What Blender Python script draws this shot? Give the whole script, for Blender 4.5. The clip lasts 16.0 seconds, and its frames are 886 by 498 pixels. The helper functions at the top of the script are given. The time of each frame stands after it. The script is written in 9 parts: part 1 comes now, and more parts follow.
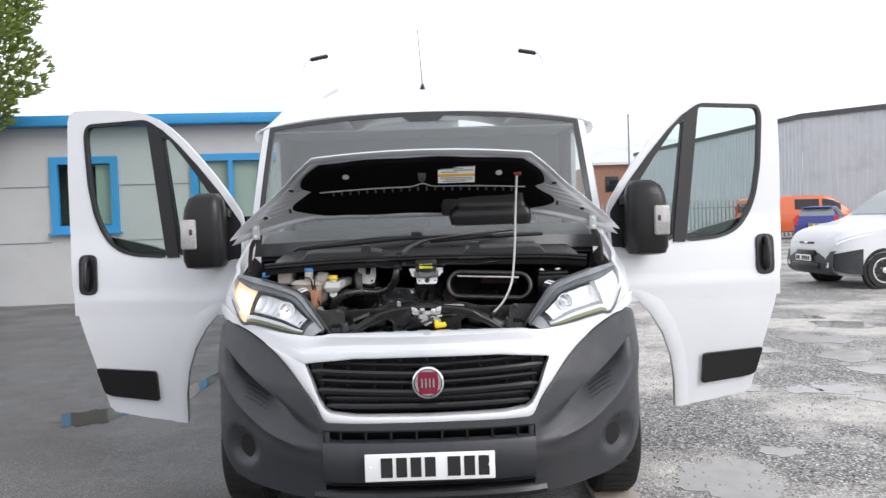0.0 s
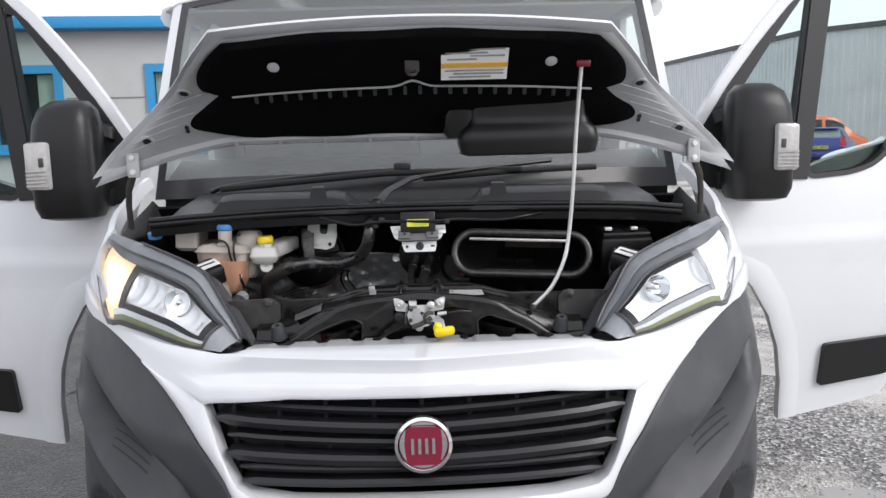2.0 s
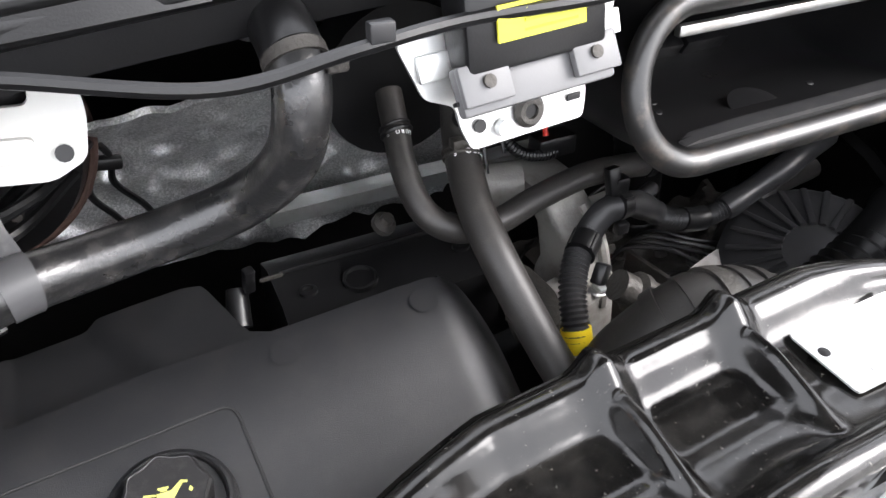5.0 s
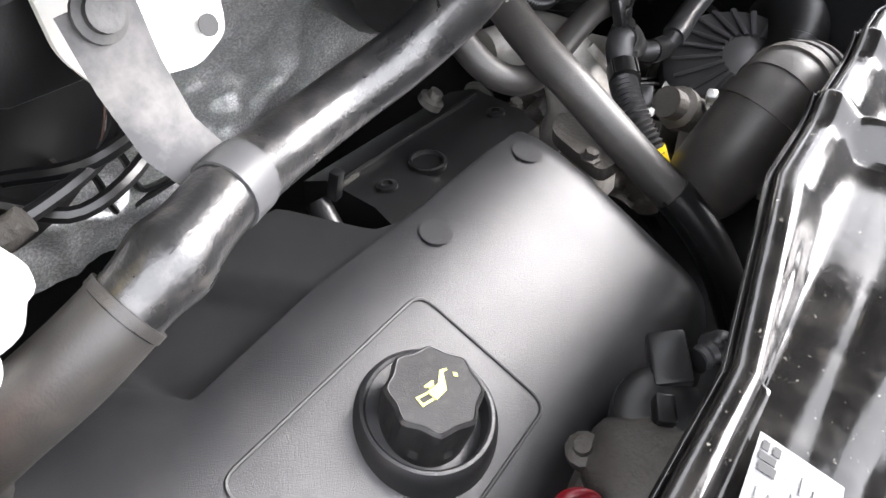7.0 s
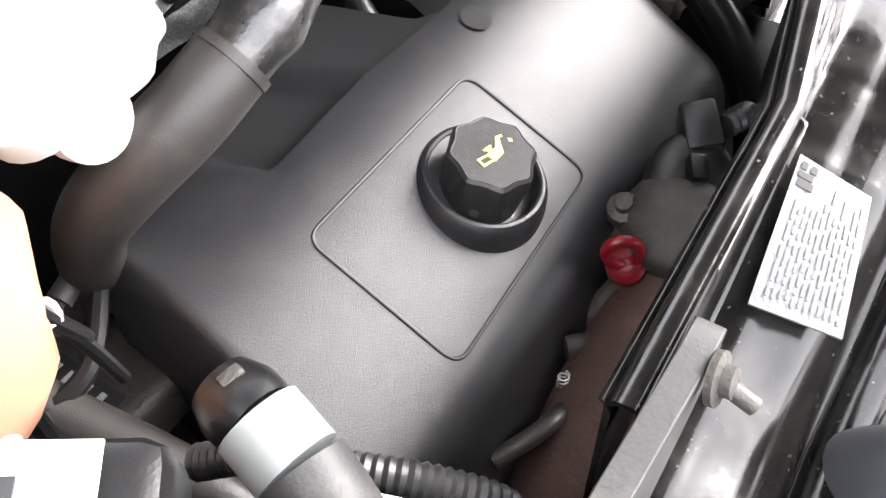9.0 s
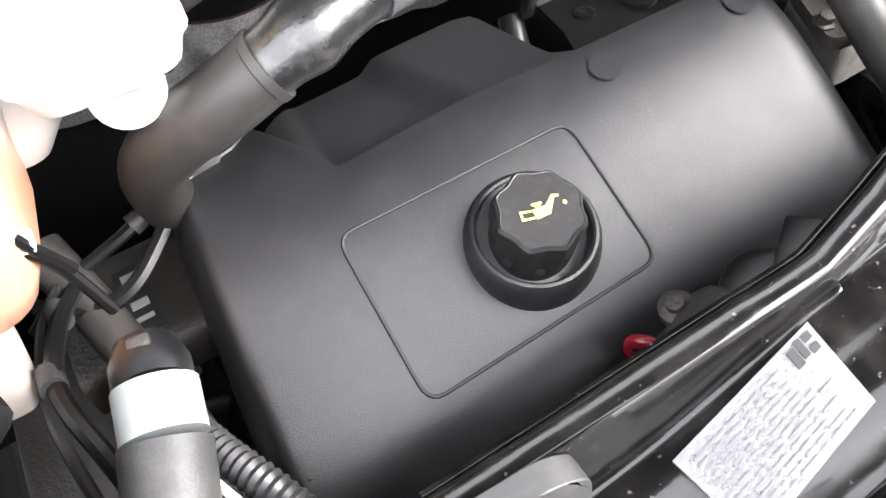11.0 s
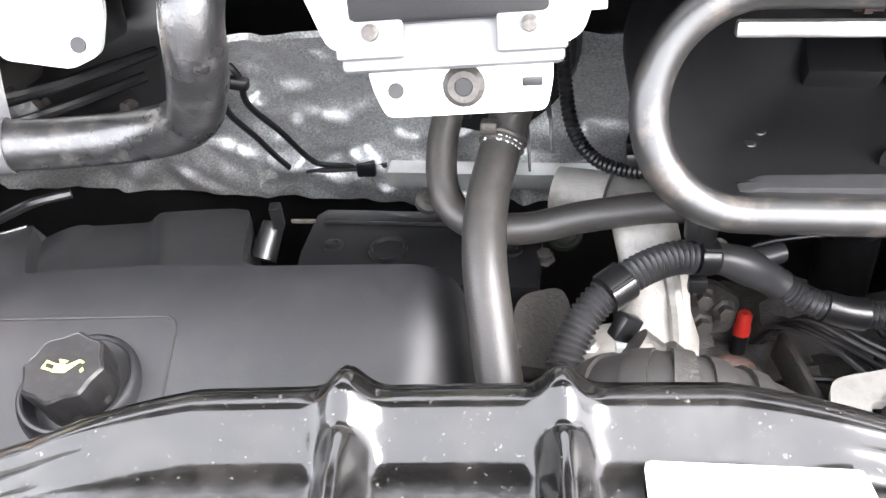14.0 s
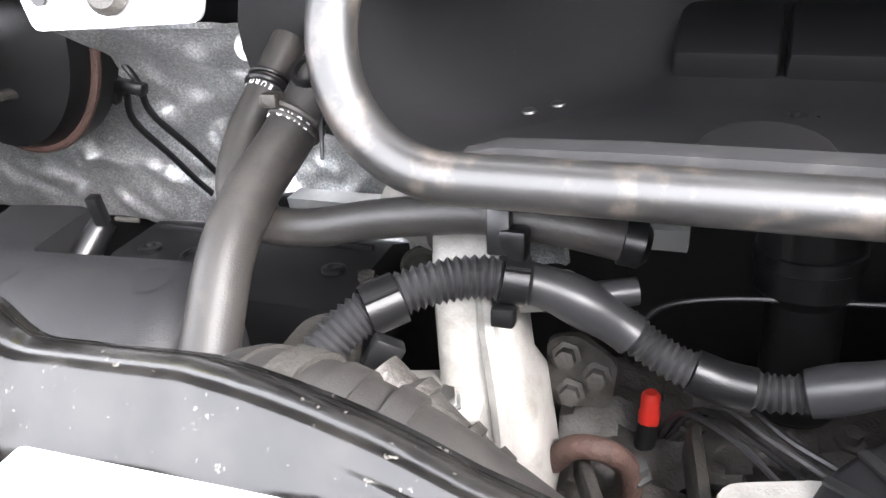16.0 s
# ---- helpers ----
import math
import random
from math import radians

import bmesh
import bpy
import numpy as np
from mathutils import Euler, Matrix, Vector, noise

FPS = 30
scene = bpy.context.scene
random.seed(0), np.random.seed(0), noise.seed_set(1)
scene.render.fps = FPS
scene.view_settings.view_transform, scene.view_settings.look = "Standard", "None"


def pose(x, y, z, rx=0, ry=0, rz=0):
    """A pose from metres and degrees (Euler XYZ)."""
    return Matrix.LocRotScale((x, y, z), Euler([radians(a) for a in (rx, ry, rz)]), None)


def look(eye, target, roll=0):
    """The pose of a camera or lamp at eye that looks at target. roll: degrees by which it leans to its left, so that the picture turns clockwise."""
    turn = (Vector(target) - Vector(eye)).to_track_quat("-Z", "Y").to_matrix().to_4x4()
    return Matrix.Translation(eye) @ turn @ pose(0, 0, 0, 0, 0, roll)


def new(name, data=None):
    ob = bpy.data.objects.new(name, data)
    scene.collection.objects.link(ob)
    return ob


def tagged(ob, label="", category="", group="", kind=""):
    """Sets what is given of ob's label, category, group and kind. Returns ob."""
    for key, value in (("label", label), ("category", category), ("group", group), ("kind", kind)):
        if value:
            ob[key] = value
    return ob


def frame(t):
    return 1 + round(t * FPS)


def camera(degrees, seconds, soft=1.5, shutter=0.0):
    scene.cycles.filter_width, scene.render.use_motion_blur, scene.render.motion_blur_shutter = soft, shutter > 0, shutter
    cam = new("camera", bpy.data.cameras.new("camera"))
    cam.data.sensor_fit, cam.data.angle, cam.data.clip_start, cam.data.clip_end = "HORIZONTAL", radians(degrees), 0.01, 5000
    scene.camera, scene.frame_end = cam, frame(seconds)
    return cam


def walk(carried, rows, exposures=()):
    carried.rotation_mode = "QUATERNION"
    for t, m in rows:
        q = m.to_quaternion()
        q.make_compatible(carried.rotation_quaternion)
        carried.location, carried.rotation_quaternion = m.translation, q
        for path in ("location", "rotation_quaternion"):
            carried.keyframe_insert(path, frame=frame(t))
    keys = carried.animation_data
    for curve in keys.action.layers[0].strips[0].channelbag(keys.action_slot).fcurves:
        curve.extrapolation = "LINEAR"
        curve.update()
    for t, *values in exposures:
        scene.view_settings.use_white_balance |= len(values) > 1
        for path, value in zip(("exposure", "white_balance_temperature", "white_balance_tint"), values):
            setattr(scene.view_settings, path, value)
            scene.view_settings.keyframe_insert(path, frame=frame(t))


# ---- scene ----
cam = camera(60.0, 16.0)
PATH = [
    (0, (0.056, -3.028, 1.426), (0.071, -1.03, 1.349), -1.8),
    (0.5, (0.083, -2.778, 1.412), (0.036, -0.789, 1.213), -1.9),
    (1, (0.036, -2.419, 1.434), (-0.006, -0.436, 1.171), -1.6),
    (1.5, (0.021, -2.018, 1.421), (0.035, -0.037, 1.145), -1.5),
    (2, (0.018, -1.592, 1.444), (0.065, 0.387, 1.159), -1.5),
    (2.5, (-0.031, -1.154, 1.44), (0.044, 0.823, 1.145), -1.6),
    (3, (-0.027, -0.703, 1.462), (0.046, 1.229, 0.948), -1.8),
    (3.5, (-0.093, -0.269, 1.46), (0.053, 1.499, 0.537), -0.8),
    (3.7, (-0.127, -0.116, 1.454), (0.099, 1.555, 0.378), 0.4),
    (5.8, (-0.322, 0.265, 1.329), (0.693, 1.452, 0.08), -5.1),
    (6, (-0.342, 0.283, 1.323), (0.728, 1.403, 0.057), -4.9),
    (6.5, (-0.407, 0.35, 1.3), (0.735, 1.372, 0.014), -3.3),
    (7, (-0.487, 0.389, 1.291), (0.726, 1.326, 0.007), -3.5),
    (7.5, (-0.544, 0.404, 1.28), (0.68, 1.266, -0.046), -3.8),
    (8, (-0.555, 0.404, 1.273), (0.617, 1.234, -0.119), -3.9),
    (8.5, (-0.564, 0.4, 1.274), (0.581, 1.231, -0.14), -4.5),
    (9, (-0.563, 0.392, 1.283), (0.452, 1.149, -0.265), -5.0),
    (9.2, (-0.554, 0.383, 1.293), (0.439, 1.138, -0.271), -5.3),
    (11.3, (-0.415, 0.305, 1.293), (0.025, 1.529, -0.227), -9.4),
    (11.5, (-0.391, 0.299, 1.294), (0.028, 1.524, -0.231), -8.0),
    (12, (-0.343, 0.26, 1.309), (-0.07, 1.541, -0.203), -8.3),
    (12.5, (-0.276, 0.212, 1.331), (-0.122, 1.52, -0.174), -7.0),
    (13, (-0.157, 0.216, 1.329), (-0.132, 1.678, -0.034), -7.3),
    (13.5, (-0.034, 0.21, 1.321), (-0.156, 1.775, 0.082), -6.7),
    (14, (0.034, 0.205, 1.306), (-0.18, 1.827, 0.156), -6.2),
    (14.5, (0.093, 0.231, 1.243), (-0.187, 1.942, 0.246), -6.1),
    (15, (0.128, 0.29, 1.188), (-0.251, 2.007, 0.233), -5.4),
    (15.5, (0.186, 0.314, 1.179), (-0.351, 1.987, 0.224), -6.1),
    (16, (0.244, 0.299, 1.165), (-0.345, 2.013, 0.319), -6.0),
]
walk(cam, [(t, look(eye, target, roll)) for t, eye, target, roll in PATH],
     exposures=[(0.0, 0.1, 6450, 13), (1.5, 0.12, 6450, 13), (2.0, 0.1, 6450, 13), (2.5, 0.0, 6450, 13), (3.0, 0.05, 6450, 13), (3.5, 0.4, 6400, 13), (3.7, 0.55, 6400, 13), (5.8, 2.7, 6500, 14), (6.5, 3.05, 6500, 14), (8.0, 2.9, 6600, 14),
                (9.0, 2.95, 6650, 14.5), (11.3, 3.05, 6500, 14), (12.5, 3.25, 6450, 14), (13.5, 3.35, 6450, 14), (14.5, 3.4, 6450, 14), (16.0, 3.5, 6450, 14)])

# ---- light: bright overcast sky, weak broad sun ----
world = bpy.data.worlds.new("overcast")
scene.world = world
world.use_nodes = True
wn, wl = world.node_tree.nodes, world.node_tree.links
wn.clear()
sky = wn.new("ShaderNodeTexSky")
sky.sky_type = 'NISHITA'
sky.sun_disc = False
sky.sun_elevation, sky.sun_rotation = radians(36), radians(127)
sky.dust_density, sky.air_density = 3.0, 1.0
hsv = wn.new("ShaderNodeHueSaturation")
hsv.inputs["Saturation"].default_value = 0.18
bg = wn.new("ShaderNodeBackground")
bg.inputs["Strength"].default_value = 0.15
wo = wn.new("ShaderNodeOutputWorld")
veil = wn.new("ShaderNodeMixRGB")
veil.inputs[0].default_value = 0.65
veil.inputs[2].default_value = (9.6, 9.95, 10.4, 1)
wl.new(sky.outputs[0], hsv.inputs["Color"])
wl.new(hsv.outputs[0], veil.inputs[1])
wl.new(veil.outputs[0], bg.inputs[0])
wl.new(bg.outputs[0], wo.inputs[0])
sun_data = bpy.data.lights.new("sun", 'SUN')
sun_data.energy, sun_data.angle, sun_data.color = 1.4, radians(34), (1.0, 0.98, 0.95)
sun = new("sun", sun_data)
sun.matrix_world = look((7, -5.2, 6.6), (0, 0, 1))


# ---- materials ----
def node_mat(name, base, rough=0.5, metal=0.0, var=0.0, scale=20.0, bump=0.0, bscale=200.0, spec=0.5,
             coat=0.0, dirt=None, dirt_amount=0.0, dirt_scale=6.0, trans=0.0, ior=1.45, emit=0.0, per_object=0.0, rvar=0.0, edge=(0.5, 0.72)):
    """A surface with colour variation at two scales, roughness variation and fine relief."""
    m = bpy.data.materials.new(name)
    m.use_nodes = True
    n, l = m.node_tree.nodes, m.node_tree.links
    b = n["Principled BSDF"]
    b.inputs["Roughness"].default_value = rough
    b.inputs["Metallic"].default_value = metal
    b.inputs["Specular IOR Level"].default_value = spec
    b.inputs["Coat Weight"].default_value = coat
    b.inputs["Coat Roughness"].default_value = 0.06
    b.inputs["Transmission Weight"].default_value = trans
    b.inputs["IOR"].default_value = ior
    tc = n.new("ShaderNodeTexCoord")
    col = None
    rgb = n.new("ShaderNodeRGB")
    rgb.outputs[0].default_value = (*base, 1)
    col = rgb.outputs[0]
    if var > 0:
        nz = n.new("ShaderNodeTexNoise")
        nz.inputs["Scale"].default_value, nz.inputs["Detail"].default_value = scale, 6
        l.new(tc.outputs["Object"], nz.inputs["Vector"])
        mr = n.new("ShaderNodeMapRange")
        mr.inputs[3].default_value, mr.inputs[4].default_value = 1 - var, 1 + var
        l.new(nz.outputs[0], mr.inputs[0])
        mx = n.new("ShaderNodeVectorMath")
        mx.operation = 'SCALE'
        l.new(col, mx.inputs[0])
        l.new(mr.outputs[0], mx.inputs["Scale"])
        col = mx.outputs[0]
    if per_object > 0:
        oi = n.new("ShaderNodeObjectInfo")
        mr = n.new("ShaderNodeMapRange")
        mr.inputs[3].default_value, mr.inputs[4].default_value = 1 - per_object, 1 + per_object
        l.new(oi.outputs["Random"], mr.inputs[0])
        mx = n.new("ShaderNodeVectorMath")
        mx.operation = 'SCALE'
        l.new(col, mx.inputs[0])
        l.new(mr.outputs[0], mx.inputs["Scale"])
        col = mx.outputs[0]
    if dirt is not None:
        dz = n.new("ShaderNodeTexNoise")
        dz.inputs["Scale"].default_value, dz.inputs["Detail"].default_value = dirt_scale, 8
        dz.inputs["Roughness"].default_value = 0.65
        l.new(tc.outputs["Object"], dz.inputs["Vector"])
        cr = n.new("ShaderNodeValToRGB")
        cr.color_ramp.elements[0].position, cr.color_ramp.elements[1].position = edge
        cr.color_ramp.elements[1].color = (dirt_amount,) * 3 + (1,)
        l.new(dz.outputs[0], cr.inputs[0])
        mix = n.new("ShaderNodeMixRGB")
        l.new(cr.outputs[0], mix.inputs[0])
        l.new(col, mix.inputs[1])
        mix.inputs[2].default_value = (*dirt, 1)
        col = mix.outputs[0]
    l.new(col, b.inputs["Base Color"])
    if rvar > 0:
        rz = n.new("ShaderNodeTexNoise")
        rz.inputs["Scale"].default_value, rz.inputs["Detail"].default_value = scale * 0.6, 5
        l.new(tc.outputs["Object"], rz.inputs["Vector"])
        mr = n.new("ShaderNodeMapRange")
        mr.inputs[3].default_value, mr.inputs[4].default_value = max(0.02, rough - rvar), min(1, rough + rvar)
        l.new(rz.outputs[0], mr.inputs[0])
        l.new(mr.outputs[0], b.inputs["Roughness"])
    if bump > 0:
        bz = n.new("ShaderNodeTexNoise")
        bz.inputs["Scale"].default_value, bz.inputs["Detail"].default_value = bscale, 4
        l.new(tc.outputs["Object"], bz.inputs["Vector"])
        bp = n.new("ShaderNodeBump")
        bp.inputs["Strength"].default_value, bp.inputs["Distance"].default_value = bump, 1.0 / bscale
        l.new(bz.outputs[0], bp.inputs["Height"])
        l.new(bp.outputs[0], b.inputs["Normal"])
    if emit > 0:
        b.inputs["Emission Color"].default_value = (*base, 1)
        b.inputs["Emission Strength"].default_value = emit
    return m


def glass_mat(name, tint=(0.85, 0.92, 0.9), gloss=0.35, rough=0.02, sheen=0.0):
    """Thin pane: see-through with a mirror coat that grows at grazing angles, plus flat grey painted as sky sheen."""
    m = bpy.data.materials.new(name)
    m.use_nodes = True
    n, l = m.node_tree.nodes, m.node_tree.links
    n.clear()
    out = n.new("ShaderNodeOutputMaterial")
    tr, gl = n.new("ShaderNodeBsdfTransparent"), n.new("ShaderNodeBsdfGlossy")
    tr.inputs[0].default_value = (*tint, 1)
    gl.inputs["Roughness"].default_value = rough
    lw = n.new("ShaderNodeLayerWeight")
    lw.inputs["Blend"].default_value = gloss
    mx = n.new("ShaderNodeMixShader")
    l.new(lw.outputs["Fresnel"], mx.inputs[0])
    l.new(tr.outputs[0], mx.inputs[1])
    l.new(gl.outputs[0], mx.inputs[2])
    top = mx.outputs[0]
    if sheen > 0:
        df = n.new("ShaderNodeBsdfDiffuse")
        df.inputs[0].default_value = (0.5, 0.52, 0.53, 1)
        m2 = n.new("ShaderNodeMixShader")
        m2.inputs[0].default_value = sheen
        l.new(top, m2.inputs[1])
        l.new(df.outputs[0], m2.inputs[2])
        top = m2.outputs[0]
    l.new(top, out.inputs[0])
    return m


M_white = node_mat("white_paint", (0.655, 0.668, 0.69), 0.32, var=0.03, scale=3, coat=0.6, dirt=(0.55, 0.54, 0.5), dirt_amount=0.12, dirt_scale=9)
M_primer = node_mat("silver_primer", (0.43, 0.44, 0.45), 0.42, var=0.05, scale=6, coat=0.2, dirt=(0.35, 0.34, 0.32), dirt_amount=0.35, dirt_scale=14)
M_bumper = node_mat("bumper_plastic", (0.034, 0.036, 0.041), 0.40, var=0.08, scale=30, bump=0.12, bscale=900, dirt=(0.11, 0.105, 0.10), dirt_amount=0.25, dirt_scale=5, rvar=0.08)
M_black = node_mat("black_plastic", (0.006, 0.006, 0.0065), 0.33, var=0.15, scale=25, spec=0.5, bump=0.1, bscale=700, dirt=(0.03, 0.028, 0.025), dirt_amount=0.12, dirt_scale=12, rvar=0.1)
# near-black of the patch that paints shade into the bumper scoops
M_slot_shade = node_mat("slot_shade_black", (0.004, 0.004, 0.0045), 0.6, var=0.2, scale=30, spec=0.2)
M_grille = node_mat("grille_plastic", (0.014, 0.014, 0.016), 0.3, var=0.1, scale=30, bump=0.05, bscale=500)
M_cover = node_mat("engine_cover_plastic", (0.0150, 0.0153, 0.0166), 0.36, var=0.2, scale=14, spec=0.75, bump=0.42, bscale=1400, dirt=(0.05, 0.046, 0.043), dirt_amount=0.16, dirt_scale=34, rvar=0.12, edge=(0.48, 0.66))
M_rubber = node_mat("hose_rubber", (0.027, 0.0252, 0.0235), 0.44, var=0.15, scale=40, spec=0.55, bump=0.15, bscale=700, dirt=(0.085, 0.074, 0.064), dirt_amount=0.4, dirt_scale=26, rvar=0.08)
M_tyre = node_mat("tyre_rubber", (0.02, 0.02, 0.02), 0.75, var=0.2, scale=20, bump=0.3, bscale=120)
M_loom = node_mat("loom_plastic", (0.022, 0.022, 0.0232), 0.38, var=0.12, scale=50, spec=0.55, dirt=(0.05, 0.046, 0.042), dirt_amount=0.22, dirt_scale=30, rvar=0.08)
M_steel = node_mat("bare_steel", (0.55, 0.55, 0.54), 0.35, metal=1.0, var=0.12, scale=40, dirt=(0.25, 0.2, 0.15), dirt_amount=0.4, dirt_scale=30, rvar=0.12)
M_zinc = node_mat("zinc_plate", (0.72, 0.73, 0.72), 0.4, metal=0.75, var=0.06, scale=30, dirt=(0.4, 0.38, 0.33), dirt_amount=0.35, dirt_scale=25)
M_alloy = node_mat("cast_alloy", (0.36, 0.348, 0.325), 0.55, metal=0.3, var=0.2, scale=35, bump=0.3, bscale=500, dirt=(0.10, 0.082, 0.06), dirt_amount=0.5, dirt_scale=30)
M_dullalloy = node_mat("dull_alloy", (0.06, 0.056, 0.051), 0.5, metal=0.4, var=0.3, scale=25, bump=0.35, bscale=300, dirt=(0.03, 0.024, 0.018), dirt_amount=0.6, dirt_scale=22)
M_pipe = node_mat("stained_black_pipe", (0.013, 0.013, 0.0135), 0.30, var=0.3, scale=70, spec=0.8, coat=0.3, dirt=(0.045, 0.042, 0.04), dirt_amount=0.7, dirt_scale=70, edge=(0.50, 0.60), bump=0.16, bscale=400, rvar=0.16)
M_rust = node_mat("rusty_metal", (0.065, 0.036, 0.028), 0.7, metal=0.1, var=0.35, scale=45, bump=0.4, bscale=250, dirt=(0.02, 0.015, 0.014), dirt_amount=0.5, dirt_scale=14)
M_lampbr = node_mat("bracket_grey", (0.036, 0.036, 0.036), 0.5, var=0.15, scale=30, bump=0.15, bscale=500, dirt=(0.16, 0.15, 0.13), dirt_amount=0.35, dirt_scale=20)
M_duct = node_mat("duct_plastic", (0.008, 0.008, 0.0085), 0.31, var=0.2, scale=15, spec=0.55, dirt=(0.05, 0.046, 0.042), dirt_amount=0.3, dirt_scale=260, edge=(0.62, 0.72), rvar=0.08)
M_tank = node_mat("translucent_tank_plastic", (0.50, 0.46, 0.42), 0.35, var=0.05, scale=12, dirt=(0.45, 0.33, 0.22), dirt_amount=0.25, dirt_scale=9)
M_resv = node_mat("brake_tank_plastic", (0.66, 0.66, 0.63), 0.35, var=0.04, scale=12, dirt=(0.5, 0.47, 0.4), dirt_amount=0.25, dirt_scale=14)
M_coolant = node_mat("coolant_orange", (0.58, 0.31, 0.20), 0.3, var=0.1, scale=14)
M_yellow = node_mat("yellow_plastic", (0.85, 0.62, 0.02), 0.4, var=0.05, scale=40)
M_ylabel = node_mat("yellow_sticker", (0.70, 0.68, 0.06), 0.5, var=0.03, scale=60)
M_blue = node_mat("blue_plastic", (0.05, 0.22, 0.55), 0.4, var=0.05, scale=30)
M_red = node_mat("red_plastic", (0.6, 0.03, 0.02), 0.4, var=0.08, scale=40)
M_dipred = node_mat("dark_red_plastic", (0.17, 0.006, 0.012), 0.25, var=0.08, scale=40)
M_label = node_mat("white_sticker", (0.82, 0.82, 0.81), 0.45, var=0.04, scale=60, dirt=(0.5, 0.48, 0.45), dirt_amount=0.3, dirt_scale=30)
M_ink = node_mat("black_ink", (0.02, 0.02, 0.02), 0.5)
M_faint = node_mat("faint_print", (0.125, 0.125, 0.128), 0.45, metal=0.3)
M_greyink = node_mat("grey_ink", (0.3, 0.3, 0.3), 0.5)
M_orange = node_mat("orange_ink", (0.75, 0.25, 0.02), 0.5)
M_chrome = node_mat("chrome", (0.85, 0.86, 0.87), 0.08, metal=1.0, var=0.03, scale=50)
M_badge = node_mat("badge_red", (0.20, 0.012, 0.035), 0.25, var=0.1, scale=60, coat=0.5)
M_plate = node_mat("plate_white", (0.82, 0.83, 0.83), 0.3, var=0.02, scale=30)
M_silver = node_mat("reflector_silver", (0.8, 0.8, 0.8), 0.18, metal=0.9, var=0.05, scale=30)
M_amber = node_mat("amber_lens", (0.95, 0.66, 0.40), 0.25, var=0.35, scale=45, emit=0.6)
M_reflect = node_mat("bright_reflector", (0.86, 0.87, 0.88), 0.22, metal=0.25, var=0.08, scale=30, coat=0.5)
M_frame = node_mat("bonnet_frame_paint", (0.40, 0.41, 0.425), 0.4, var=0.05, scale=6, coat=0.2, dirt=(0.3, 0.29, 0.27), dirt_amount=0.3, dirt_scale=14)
M_silverlabel = node_mat("silver_sticker", (0.155, 0.155, 0.158), 0.42, metal=0.45, var=0.25, scale=220, bump=0.3, bscale=500, dirt=(0.10, 0.10, 0.095), dirt_amount=0.5, dirt_scale=90)
M_shelf = node_mat("headlamp_shell", (0.06, 0.06, 0.065), 0.35, var=0.1, scale=30)
M_glass = glass_mat("door_glass", (0.86, 0.92, 0.9), 0.08)
# a quarter flat grey here paints the pale sky reflection on the windscreen
M_wscreen = glass_mat("windscreen_glass", (0.72, 0.79, 0.77), 0.14, sheen=0.24)
M_lens = glass_mat("headlamp_lens", (0.96, 0.97, 0.98), 0.12, sheen=0.04)
M_bldg = node_mat("grey_cladding", (0.47, 0.475, 0.47), 0.5, var=0.06, scale=1.2, dirt=(0.36, 0.355, 0.34), dirt_amount=0.5, dirt_scale=0.9)
M_bluefr = node_mat("blue_frame_paint", (0.035, 0.27, 0.55), 0.4, var=0.06, scale=4)
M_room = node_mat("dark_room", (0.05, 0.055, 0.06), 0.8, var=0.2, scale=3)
M_blind = node_mat("window_blind", (0.5, 0.5, 0.47), 0.7, var=0.06, scale=6)
M_shed = node_mat("shed_cladding", (0.6, 0.63, 0.66), 0.45, var=0.08, scale=0.6, dirt=(0.36, 0.37, 0.38), dirt_amount=0.4, dirt_scale=0.7)
M_brick = node_mat("far_brick", (0.3, 0.16, 0.11), 0.8, var=0.2, scale=3)
M_orangevan = node_mat("orange_paint", (0.62, 0.13, 0.04), 0.3, var=0.04, scale=2, coat=0.5)
M_bluecar = node_mat("blue_paint", (0.03, 0.04, 0.25), 0.25, var=0.05, scale=3, coat=0.6)
M_darkglass = node_mat("dark_glass", (0.02, 0.024, 0.026), 0.06, var=0.1, scale=3)
# grey base colour stands for sky mirrored in the parked vehicles' screens
M_palescreen = node_mat("sky_pale_screen", (0.22, 0.25, 0.26), 0.12, var=0.25, scale=2.5, coat=0.6)
M_fence = node_mat("galvanised_fence", (0.3, 0.32, 0.33), 0.5, metal=0.5, var=0.1, scale=6)
M_leaf = node_mat("conifer_leaf", (0.20, 0.27, 0.06), 0.6, var=0.45, scale=3)
M_bark = node_mat("bark", (0.1, 0.07, 0.05), 0.9, var=0.3, scale=15, bump=0.5, bscale=30)
M_concrete = node_mat("pale_concrete", (0.42, 0.38, 0.33), 0.7, var=0.15, scale=6, bump=0.2, bscale=90, dirt=(0.2, 0.17, 0.14), dirt_amount=0.5, dirt_scale=4)
M_seat = node_mat("seat_fabric", (0.05, 0.05, 0.055), 0.85, var=0.15, scale=60)
M_lining = node_mat("grey_lining", (0.5, 0.5, 0.49), 0.7, var=0.06, scale=5)


